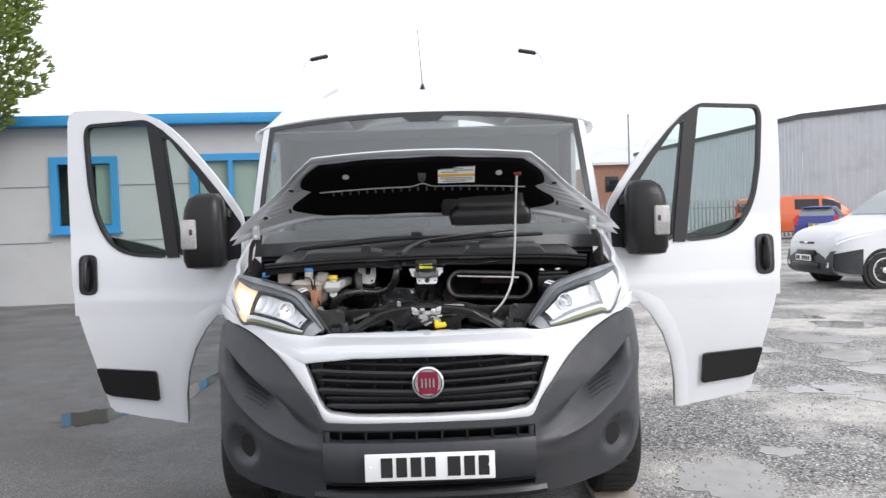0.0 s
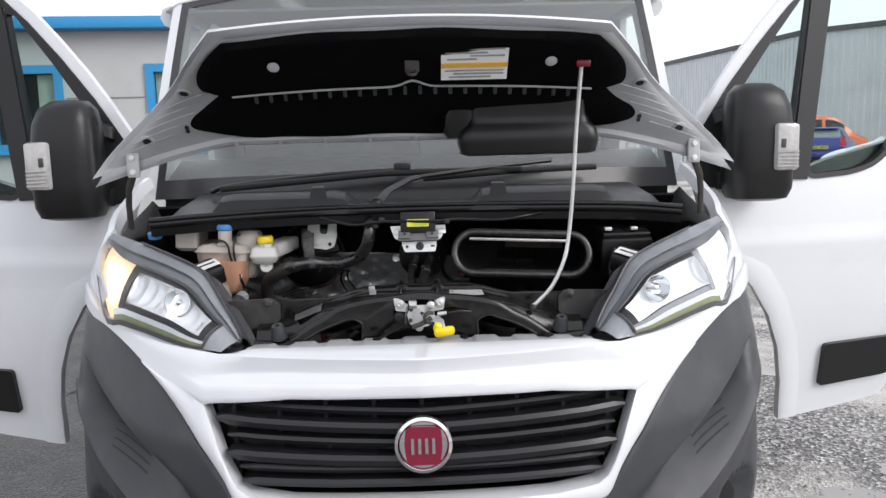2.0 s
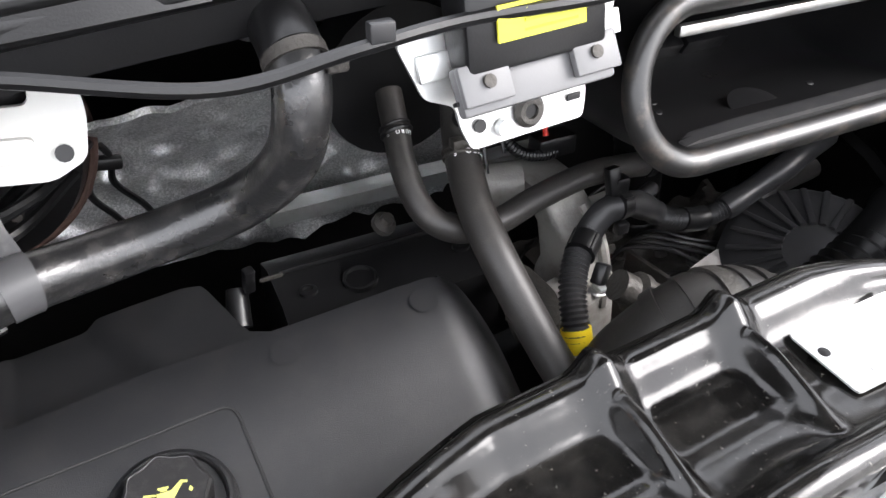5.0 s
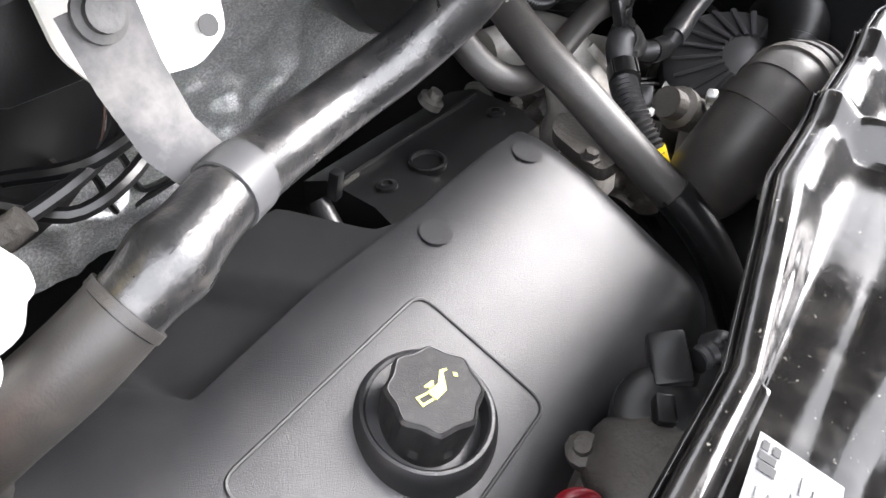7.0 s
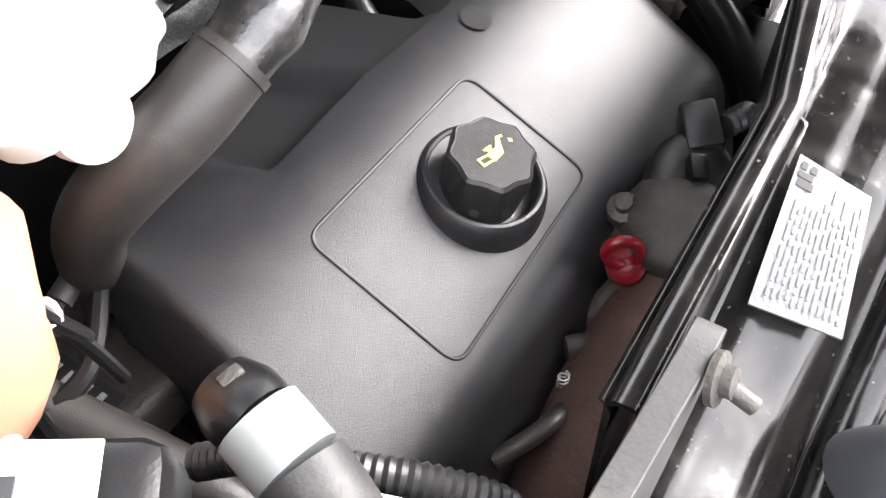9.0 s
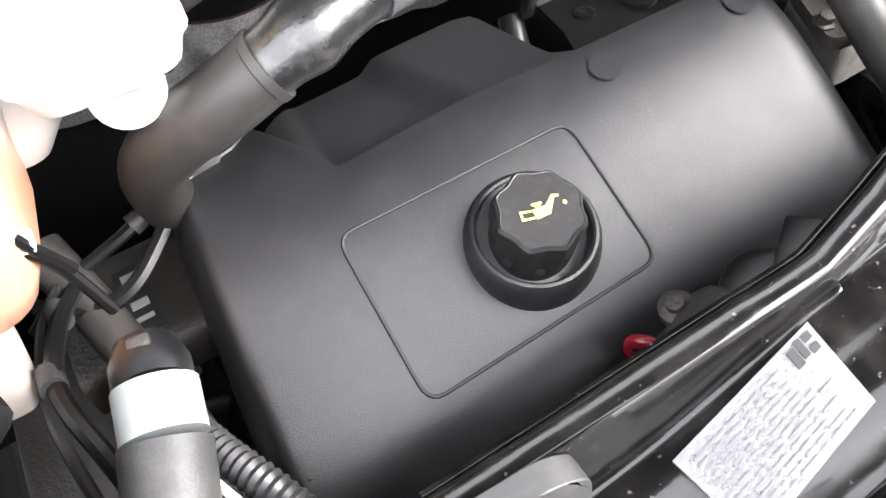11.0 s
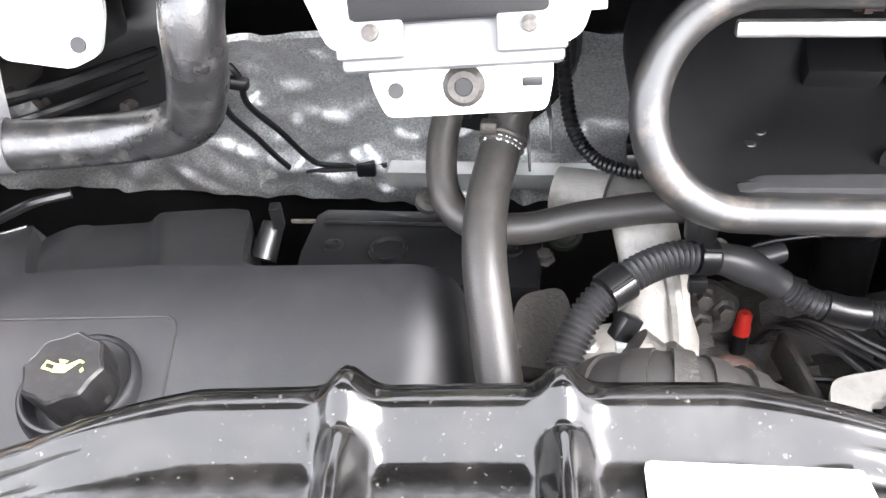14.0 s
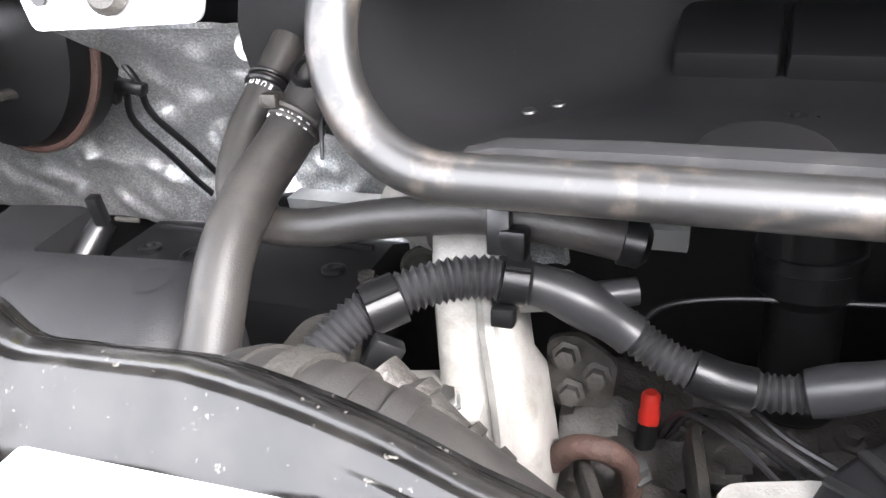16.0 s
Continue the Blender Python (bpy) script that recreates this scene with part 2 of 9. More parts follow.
def ground_mat():
    """Tarmac: smooth and dark on one side of the kerb line, coarse and gravelly on the other, with puddles."""
    m = bpy.data.materials.new("yard_tarmac")
    m.use_nodes = True
    n, l = m.node_tree.nodes, m.node_tree.links
    b = n["Principled BSDF"]
    tc = n.new("ShaderNodeTexCoord")
    sep = n.new("ShaderNodeSeparateXYZ")
    l.new(tc.outputs["Object"], sep.inputs[0])

    def noise_of(s, d=6, r=0.6):
        z = n.new("ShaderNodeTexNoise")
        z.inputs["Scale"].default_value, z.inputs["Detail"].default_value, z.inputs["Roughness"].default_value = s, d, r
        l.new(tc.outputs["Object"], z.inputs["Vector"])
        return z.outputs[0]

    def ramp(src, stops):
        r = n.new("ShaderNodeValToRGB")
        r.color_ramp.elements[0].position, r.color_ramp.elements[0].color = stops[0][0], (*stops[0][1], 1)
        r.color_ramp.elements[1].position, r.color_ramp.elements[1].color = stops[-1][0], (*stops[-1][1], 1)
        for p, c in stops[1:-1]:
            r.color_ramp.elements.new(p).color = (*c, 1)
        l.new(src, r.inputs[0])
        return r.outputs[0]

    def mixc(f, a, c):
        x = n.new("ShaderNodeMixRGB")
        l.new(f, x.inputs[0])
        l.new(a, x.inputs[1])
        l.new(c, x.inputs[2])
        return x.outputs[0]

    vor = n.new("ShaderNodeTexVoronoi")
    vor.inputs["Scale"].default_value = 75
    l.new(tc.outputs["Object"], vor.inputs["Vector"])
    stones = ramp(vor.outputs["Color"], [(0.1, (0.045, 0.044, 0.043)), (0.45, (0.17, 0.165, 0.16)), (0.7, (0.36, 0.35, 0.34)), (0.95, (0.72, 0.7, 0.68))])
    patches = ramp(noise_of(0.7, 8), [(0.46, (0.0,) * 3), (0.58, (0.95,) * 3)])
    silt = ramp(noise_of(9, 6), [(0.3, (0.40, 0.385, 0.36)), (0.7, (0.66, 0.64, 0.60))])
    rough_side = mixc(patches, stones, silt)
    fine = n.new("ShaderNodeTexVoronoi")
    fine.inputs["Scale"].default_value = 130
    l.new(tc.outputs["Object"], fine.inputs["Vector"])
    chips = ramp(fine.outputs["Color"], [(0.15, (0.035, 0.034, 0.034)), (0.5, (0.11, 0.106, 0.105)), (0.8, (0.2, 0.193, 0.19)), (0.97, (0.42, 0.41, 0.40))])
    worn = ramp(noise_of(60, 6), [(0.3, (0.06, 0.057, 0.056)), (0.7, (0.16, 0.154, 0.15))])
    blend = ramp(noise_of(4, 6), [(0.35, (0.1,) * 3), (0.65, (0.6,) * 3)])
    smooth_side = mixc(blend, chips, worn)
    stain = ramp(noise_of(0.8, 6), [(0.4, (0.0,) * 3), (0.7, (0.5,) * 3)])
    brown = n.new("ShaderNodeRGB")
    brown.outputs[0].default_value = (0.085, 0.075, 0.07, 1)
    smooth_side = mixc(stain, smooth_side, brown.outputs[0])
    side = n.new("ShaderNodeMapRange")
    side.inputs[1].default_value, side.inputs[2].default_value = 0.9, 1.02
    l.new(sep.outputs[0], side.inputs[0])
    l.new(mixc(side.outputs[0], smooth_side, rough_side), b.inputs["Base Color"])
    wet = ramp(noise_of(0.9, 5), [(0.42, (0.3,) * 3), (0.6, (0.6,) * 3)])
    dry = ramp(noise_of(3, 5), [(0.4, (0.55,) * 3), (0.6, (0.8,) * 3)])
    l.new(mixc(side.outputs[0], wet, dry), b.inputs["Roughness"])
    bp = n.new("ShaderNodeBump")
    bp.inputs["Strength"].default_value, bp.inputs["Distance"].default_value = 0.7, 0.012
    h = n.new("ShaderNodeMath")
    h.operation = 'MULTIPLY'
    hs = n.new("ShaderNodeMapRange")
    hs.inputs[3].default_value = 0.7
    l.new(side.outputs[0], hs.inputs[0])
    l.new(vor.outputs["Distance"], h.inputs[0])
    l.new(hs.outputs[0], h.inputs[1])
    l.new(h.outputs[0], bp.inputs["Height"])
    l.new(bp.outputs[0], b.inputs["Normal"])
    return m




def foil_mat():
    """Aluminium-faced blanket: glints painted as fine bright and dull cells, over soft dull stains."""
    m = node_mat("foil_insulation", (0.5, 0.5, 0.5), 0.36, metal=0.75, var=0.1, scale=30)
    n, l = m.node_tree.nodes, m.node_tree.links
    b = n["Principled BSDF"]
    tc = n.new("ShaderNodeTexCoord")
    cell = n.new("ShaderNodeTexVoronoi")
    cell.inputs["Scale"].default_value = 700
    l.new(tc.outputs["Object"], cell.inputs["Vector"])
    sep = n.new("ShaderNodeSeparateColor")
    l.new(cell.outputs["Color"], sep.inputs[0])
    # cell brightness in the base colour imitates glints off the foil
    sparkle = n.new("ShaderNodeValToRGB")
    for e, (p, c) in zip(sparkle.color_ramp.elements, ((0.2, 0.6), (0.95, 1.0))):
        e.position, e.color = p, (c, c, c, 1)
    l.new(sep.outputs[0], sparkle.inputs[0])
    stain = n.new("ShaderNodeTexNoise")
    stain.inputs["Scale"].default_value, stain.inputs["Detail"].default_value = 14, 8
    l.new(tc.outputs["Object"], stain.inputs["Vector"])
    tone = n.new("ShaderNodeMapRange")
    tone.inputs[1].default_value, tone.inputs[2].default_value, tone.inputs[3].default_value, tone.inputs[4].default_value = 0.35, 0.65, 0.82, 1.0
    l.new(stain.outputs[0], tone.inputs[0])
    mul = n.new("ShaderNodeVectorMath")
    mul.operation = 'SCALE'
    l.new(sparkle.outputs[0], mul.inputs[0])
    l.new(tone.outputs[0], mul.inputs["Scale"])
    l.new(mul.outputs[0], b.inputs["Base Color"])
    bp = n.new("ShaderNodeBump")
    bp.inputs["Strength"].default_value, bp.inputs["Distance"].default_value = 0.35, 0.0012
    l.new(sep.outputs[1], bp.inputs["Height"])
    l.new(bp.outputs[0], b.inputs["Normal"])
    return m


def gloss_mat():
    """Gloss black chassis paint: fine white specks and a mottled film of dust that dulls it."""
    m = node_mat("black_gloss_paint", (0.0048, 0.0045, 0.0043), 0.19, var=0.2, scale=12, spec=0.55, dirt=(0.26, 0.245, 0.22), dirt_amount=0.4, dirt_scale=300, edge=(0.64, 0.70), bump=0.02, bscale=30)
    n, l = m.node_tree.nodes, m.node_tree.links
    b = n["Principled BSDF"]
    tc = n.new("ShaderNodeTexCoord")
    film = n.new("ShaderNodeTexNoise")
    film.inputs["Scale"].default_value, film.inputs["Detail"].default_value, film.inputs["Roughness"].default_value = 38, 9, 0.72
    l.new(tc.outputs["Object"], film.inputs["Vector"])
    ramp = n.new("ShaderNodeValToRGB")
    for e, (p, c) in zip(ramp.color_ramp.elements, ((0.46, 0.0), (0.72, 0.10))):
        e.position, e.color = p, (c, c, c, 1)
    l.new(film.outputs[0], ramp.inputs[0])
    old = b.inputs["Base Color"].links[0].from_socket
    mix = n.new("ShaderNodeMixRGB")
    l.new(ramp.outputs[0], mix.inputs[0])
    l.new(old, mix.inputs[1])
    mix.inputs[2].default_value = (0.13, 0.12, 0.105, 1)
    l.new(mix.outputs[0], b.inputs["Base Color"])
    rough = n.new("ShaderNodeMapRange")
    rough.inputs[1].default_value, rough.inputs[2].default_value, rough.inputs[3].default_value, rough.inputs[4].default_value = 0.35, 0.75, 0.11, 0.28
    l.new(film.outputs[0], rough.inputs[0])
    l.new(rough.outputs[0], b.inputs["Roughness"])
    return m


M_gloss = gloss_mat()
M_foil = foil_mat()
M_ground = ground_mat()
M_water = node_mat("puddle_water", (0.10, 0.095, 0.085), 0.05, var=0.2, scale=4, spec=0.6)
M_silt = node_mat("silty_water", (0.30, 0.29, 0.275), 0.09, var=0.2, scale=8, spec=0.6)


# ---- building helpers ----
SETTLED = [None]  # how the engine sits in its bay: a slight shift and slope, set before the engine is built
def smooth_by_angle(me, deg=38):
    me.update()
    for p in me.polygons:
        p.use_smooth = True
    bm = bmesh.new()
    bm.from_mesh(me)
    lim = radians(deg)
    for e in bm.edges:
        e.smooth = len(e.link_faces) == 2 and e.calc_face_angle(3.0) < lim
    bm.to_mesh(me)
    bm.free()


def part(name, bm, material, parent=None, label="", deg=38, mods=()):
    """Links a bmesh as one mesh object, under a thing or a part."""
    bmesh.ops.remove_doubles(bm, verts=bm.verts, dist=1e-6)
    bmesh.ops.recalc_face_normals(bm, faces=bm.faces)
    if SETTLED[0] is not None:
        bm.transform(SETTLED[0])
    me = bpy.data.meshes.new(name)
    bm.to_mesh(me)
    bm.free()
    smooth_by_angle(me, deg)
    mats = material if isinstance(material, (list, tuple)) else [material]
    for m in mats:
        me.materials.append(m)
    ob = new(name, me)
    if parent is not None:
        ob.parent = parent
        if parent.type == 'EMPTY':
            ob.matrix_parent_inverse = Matrix.Translation(-parent.location)
    if label:
        ob["label"] = label
    for kind, settings in mods:
        md = ob.modifiers.new(kind.lower(), kind)
        if kind == 'SOLIDIFY':
            md.thickness, md.offset = settings
        elif kind == 'BEVEL':
            md.width, md.segments = settings
            md.limit_method, md.angle_limit = 'ANGLE', radians(40)
    return ob


def thing(name, at, label, category, group="", kind=""):
    ob = new(name)
    ob.location = at
    ob.empty_display_size = 0.1
    return tagged(ob, label, category, group, kind)


def box(c, s, bevel=0.0, rot=None, bm=None, seg=2):
    bm = bm or bmesh.new()
    r = bmesh.ops.create_cube(bm, size=1.0)
    vs = r["verts"]
    bmesh.ops.scale(bm, vec=s, verts=vs)
    if bevel > 0:
        es = list({e for v in vs for e in v.link_edges})
        rb = bmesh.ops.bevel(bm, geom=es, offset=min(bevel, min(s) * 0.49), segments=seg, affect='EDGES', profile=0.5)
        vs = list({v for f in rb["faces"] for v in f.verts} | {v for v in vs if v.is_valid})
    m = Matrix.Translation(c)
    if rot:
        m = m @ Euler([radians(a) for a in rot]).to_matrix().to_4x4()
    bmesh.ops.transform(bm, matrix=m, verts=vs)
    return bm


def loft(rings, closed=True, caps=True, bm=None):
    """Quads between rings of points; all rings have the same count."""
    bm = bm or bmesh.new()
    vr = [[bm.verts.new(p) for p in ring] for ring in rings]
    k = len(vr[0])
    for a, b in zip(vr, vr[1:]):
        for i in range(k if closed else k - 1):
            j = (i + 1) % k
            bm.faces.new((a[i], a[j], b[j], b[i]))
    if caps and closed:
        bm.faces.new(vr[0])
        bm.faces.new(list(reversed(vr[-1])))
    return bm


def spline(pts, n=8):
    """Catmull-Rom through the points."""
    p = [Vector(q) for q in pts]
    p = [p[0] * 2 - p[1]] + p + [p[-1] * 2 - p[-2]]
    out = []
    for i in range(1, len(p) - 2):
        a, b, c, d = p[i - 1:i + 3]
        for k in range(n):
            t = k / n
            out.append(0.5 * ((2 * b) + (c - a) * t + (2 * a - 5 * b + 4 * c - d) * t * t + (3 * b - a - 3 * c + d) * t ** 3))
    out.append(p[-2])
    return out


def sweep(path, radius, seg=12, closed=False, bm=None, flat=None):
    """A round bar along a list of points; radius may be a function of the length fraction."""
    path = [Vector(q) for q in path]
    keep = [path[0]]
    for q in path[1:]:
        if (q - keep[-1]).length > 1e-5:
            keep.append(q)
    path = keep
    n = len(path)
    rings, nrm = [], None
    for i, q in enumerate(path):
        if closed:
            t = (path[(i + 1) % n] - path[i - 1]).normalized()
        else:
            t = (path[min(i + 1, n - 1)] - path[max(i - 1, 0)]).normalized()
        if nrm is None:
            nrm = t.orthogonal().normalized() if flat is None else (Vector(flat) - t * t.dot(Vector(flat))).normalized()
        nrm = (nrm - t * nrm.dot(t)).normalized()
        bi = t.cross(nrm)
        r = radius(i / max(1, n - 1)) if callable(radius) else radius
        ra, rb = r if isinstance(r, tuple) else (r, r)
        rings.append([q + nrm * (ra * math.cos(2 * math.pi * k / seg)) + bi * (rb * math.sin(2 * math.pi * k / seg)) for k in range(seg)])
    if closed:
        rings.append(rings[0])
        bm = loft(rings, True, False, bm)
        return bm
    return loft(rings, True, True, bm)


def tube(pts, radius, seg=12, n=8, bm=None):
    return sweep(spline(pts, n), radius, seg, bm=bm)


def ribbed(pts, r, pitch=0.006, depth=0.0016, seg=14):
    """Corrugated loom tube."""
    sp = spline(pts, 24)
    length = sum((b - a).length for a, b in zip(sp, sp[1:]))
    count = max(6, int(length / pitch) * 4)
    acc, out, cur = [0.0], [], 0.0
    for a, b in zip(sp, sp[1:]):
        acc.append(acc[-1] + (b - a).length)
    j = 0
    for i in range(count + 1):
        d = length * i / count
        while j < len(acc) - 2 and acc[j + 1] < d:
            j += 1
        w = (d - acc[j]) / max(1e-9, acc[j + 1] - acc[j])
        out.append(sp[j].lerp(sp[j + 1], w))
    return sweep(out, lambda f: r - depth * (0, 0.5, 1, 0.5)[int(round(f * count)) % 4] * 1.0, seg)


def cyl(a, b, r0, r1=None, seg=20, bm=None):
    return sweep([a, b], lambda f: r0 + ((r1 if r1 is not None else r0) - r0) * f, seg, bm=bm)


def turned(profile, base, axis=(0, 0, 1), seg=28, bm=None, wob=None):
    """A turned shape: (radius, height) along an axis."""
    ax = Vector(axis).normalized()
    u = ax.orthogonal().normalized()
    v = ax.cross(u)
    rings = []
    for r, h in profile:
        rings.append([Vector(base) + ax * h + (u * math.cos(2 * math.pi * k / seg) + v * math.sin(2 * math.pi * k / seg)) * (r * (wob(k / seg, h) if wob else 1)) for k in range(seg)])
    return loft(rings, True, True, bm)


def slab(loops, place, thick, bm=None, cuts=()):
    """A plate cut to an outline with holes: loops are lists of (u, v); place(u, v, w) gives the point, w runs over the thickness."""
    bm = bm or bmesh.new()
    tmp = bmesh.new()
    es = []
    for lp in loops:
        vs = [tmp.verts.new((u, v, 0)) for u, v in lp]
        es += [tmp.edges.new((vs[i], vs[(i + 1) % len(vs)])) for i in range(len(vs))]
    bmesh.ops.triangle_fill(tmp, use_beauty=True, use_dissolve=False, edges=es)
    for c in cuts:
        bmesh.ops.bisect_plane(tmp, geom=tmp.verts[:] + tmp.edges[:] + tmp.faces[:], plane_co=(0, c, 0), plane_no=(0, 1, 0))
    tmp.verts.index_update()
    co = [v.co.copy() for v in tmp.verts]
    tris = [[v.index for v in f.verts] for f in tmp.faces]
    border = [(e.verts[0].index, e.verts[1].index) for e in tmp.edges if len(e.link_faces) == 1]
    tmp.free()
    f0 = [bm.verts.new(place(c.x, c.y, 0.0)) for c in co]
    f1 = [bm.verts.new(place(c.x, c.y, thick)) for c in co]
    for t in tris:
        bm.faces.new([f0[i] for i in t])
        bm.faces.new([f1[i] for i in reversed(t)])
    for i, j in border:
        bm.faces.new((f0[i], f0[j], f1[j], f1[i]))
    return bm


def rounded(poly, r, n=4):
    """Rounds the corners of a polygon of (u, v)."""
    out, k = [], len(poly)
    for i in range(k):
        p, a, b = Vector(poly[i]), Vector(poly[i - 1]), Vector(poly[(i + 1) % k])
        da, db = (a - p), (b - p)
        q = min(r, da.length * 0.45, db.length * 0.45)
        s, e = p + da.normalized() * q, p + db.normalized() * q
        for j in range(n + 1):
            t = j / n
            out.append(tuple((1 - t) ** 2 * s + 2 * t * (1 - t) * p + t * t * e))
    return out


def lerp_table(table, x):
    """Piecewise linear through (x, value) pairs."""
    if x <= table[0][0]:
        return table[0][1]
    for (a, va), (b, vb) in zip(table, table[1:]):
        if x <= b:
            return va + (vb - va) * (x - a) / (b - a)
    return table[-1][1]


def curve_table(table, x):
    """Smooth interpolation through (x, value) pairs."""
    k = len(table)
    if x <= table[0][0]:
        return table[0][1]
    if x >= table[-1][0]:
        return table[-1][1]
    for i in range(k - 1):
        (a, va), (b, vb) = table[i], table[i + 1]
        if x <= b:
            h, t = b - a, (x - a) / (b - a)
            ma = (vb - table[i - 1][1]) / (b - table[i - 1][0]) if i > 0 else (vb - va) / h
            mb = (table[i + 2][1] - va) / (table[i + 2][0] - a) if i + 2 < k else (vb - va) / h
            return (2 * t ** 3 - 3 * t * t + 1) * va + (t ** 3 - 2 * t * t + t) * h * ma + (-2 * t ** 3 + 3 * t * t) * vb + (t ** 3 - t * t) * h * mb


def text_part(name, body, size, m, material, parent, thick=0.0006):
    """Raised lettering, turned into a mesh."""
    cu = bpy.data.curves.new(name, 'FONT')
    cu.body, cu.size, cu.align_x, cu.align_y, cu.extrude = body, size, 'CENTER', 'CENTER', thick
    tmp = new(name + "_curve", cu)
    me = bpy.data.meshes.new_from_object(tmp.evaluated_get(bpy.context.evaluated_depsgraph_get()))
    bpy.data.objects.remove(tmp)
    me.transform(m)
    if SETTLED[0] is not None:
        me.transform(SETTLED[0])
    me.materials.clear()
    me.materials.append(material)
    ob = new(name, me)
    ob.parent = parent
    if parent.type == 'EMPTY':
        ob.matrix_parent_inverse = Matrix.Translation(-parent.location)
    return ob


# ---- the yard ----
bm = bmesh.new()
bmesh.ops.create_grid(bm, x_segments=40, y_segments=40, size=400)
ground = part("ground", bm, M_ground)
tagged(ground, "wet patched tarmac yard turning to loose grey gravel", "ground", kind="structure")


def blob(cx, cy, rx, ry, seed, z=0.004, n=96):
    """A puddle outline, domed by nothing but its own rim."""
    rnd = random.Random(seed)
    ph = [rnd.uniform(0, 6.28) for _ in range(4)]
    ring = []
    for k in range(n):
        a = 2 * math.pi * k / n
        w = 1 + 0.16 * math.sin(2 * a + ph[0]) + 0.12 * math.sin(3 * a + ph[1]) + 0.09 * math.sin(5 * a + ph[2]) + 0.06 * math.sin(9 * a + ph[3]) + 0.04 * math.sin(16 * a + ph[0]) + 0.03 * math.sin(27 * a + ph[1])
        ring.append((cx + rx * w * math.cos(a), cy + ry * w * math.sin(a)))
    b = slab([ring], lambda u, v, w: Vector((u, v, z - w)), 0.003)
    return b


for cx, cy, rx, ry, sd in [(-2.62, 2.82, 0.21, 0.26, 1), (2.52, 3.07, 0.09, 0.12, 2), (2.89, 2.93, 0.1, 0.13, 3), (3.16, 2.91, 0.14, 0.17, 4), (3.31, 2.57, 0.12, 0.14, 5), (1.56, 0.97, 0.26, 0.25, 6), (2.04, 1.41, 0.1, 0.09, 7), (3.81, 3.57, 0.13, 0.19, 8), (4.12, 5.25, 0.28, 0.3, 9), (4.99, 6.17, 0.36, 0.27, 10), (4.71, 7.06, 0.27, 0.27, 11), (2.04, 2.86, 0.08, 0.11, 12), (3.22, 4.7, 0.21, 0.19, 13), (-2.11, 3.68, 0.07, 0.79, 14), (3.95, 4.24, 0.25, 0.23, 15)]:
    p = part("puddle", blob(cx, cy, rx * 1.15, ry * 1.15, sd), M_water if cx < 0 else M_silt)
    tagged(p, "shallow rain puddle lying on the yard surface", "puddle", "rain puddles", "structure")

bm = loft([[(0.86, -3.0, 0.0), (0.87, -3.0, 0.012), (1.15, -3.0, 0.012), (1.16, -3.0, 0.0)],
           [(0.80, 0.35, 0.0), (0.81, 0.35, 0.012), (1.05, 0.35, 0.012), (1.06, 0.35, 0.0)],
           [(0.80, 1.2, 0.0), (0.81, 1.2, 0.012), (1.0, 1.2, 0.012), (1.01, 1.2, 0.0)],
           [(0.80, 7.0, 0.0), (0.81, 7.0, 0.012), (1.0, 7.0, 0.012), (1.01, 7.0, 0.0)]])
tagged(part("kerb_strip", bm, M_concrete), "pale flush concrete edging strip beside the tarmac", "kerb", kind="structure")

# loose stones on the rough side, nearest the van
rnd = random.Random(5)
bm = bmesh.new()
for _ in range(2600):
    x, y = 1.1 + abs(rnd.gauss(0, 1.6)), rnd.uniform(-0.6, 6.0)
    s = rnd.uniform(0.004, 0.012)
    tip = [(x + s * math.cos(a), y + s * math.sin(a), 0.002) for a in (0.3, 1.6, 2.9, 4.2, 5.4)]
    vs = [bm.verts.new(q) for q in tip]
    top = bm.verts.new((x + rnd.uniform(-s, s) * 0.3, y, s * 0.8))
    for i in range(5):
        bm.faces.new((vs[i], vs[(i + 1) % 5], top))
M_stone = node_mat("grey_stone", (0.24, 0.235, 0.23), 0.8, var=0.5, scale=9)
tagged(part("loose_gravel", bm, M_stone), "loose grey chippings scattered over the worn yard", "gravel", kind="stuff")

# ---- office building with blue trim ----
WY = 12.1
office = thing("office_building", (-7, WY, 0), "low grey clad office building with bright blue fascia and windows", "building")
X0, X1 = -16.0, 0.6
wins = [(-7.42, -6.2, 1.42, 2.84), (-4.75, -2.6, 1.36, 2.84)]


def wall_place(u, v, w):
    return Vector((u, WY + w, v))


holes = [[(a, c), (b, c), (b, d), (a, d)] for a, b, c, d in wins]
part("wall", slab([[(X0, 0), (X1, 0), (X1, 3.5), (X0, 3.5)]] + holes, wall_place, 0.25), M_bldg, office)
for z in (1.21, 2.30):
    for a, b in ((X0, -7.48), (-6.14, -4.81), (-2.54, X1)):
        part("cladding_joint", box(((a + b) / 2, WY - 0.004, z), (b - a, 0.014, 0.022)), node_mat("joint_seal", (0.22, 0.22, 0.22), 0.7) if z == 1.21 and a == X0 else bpy.data.materials["joint_seal"], office)
part("fascia", box(((X0 + X1) / 2, WY - 0.16, 3.54), (X1 - X0, 0.36, 0.20), 0.02), M_bluefr, office, "bright blue metal fascia")
part("roof", box(((X0 + X1) / 2, WY + 4.0, 3.58), (X1 - X0, 7.96, 0.10), 0.02), M_bldg, office)
part("downpipe", tube([(-8.62, WY - 0.07, 3.45), (-8.62, WY - 0.07, 1.7), (-8.62, WY - 0.07, 0.02)], 0.06, 10, 4), M_bluefr, office, "blue downpipe")
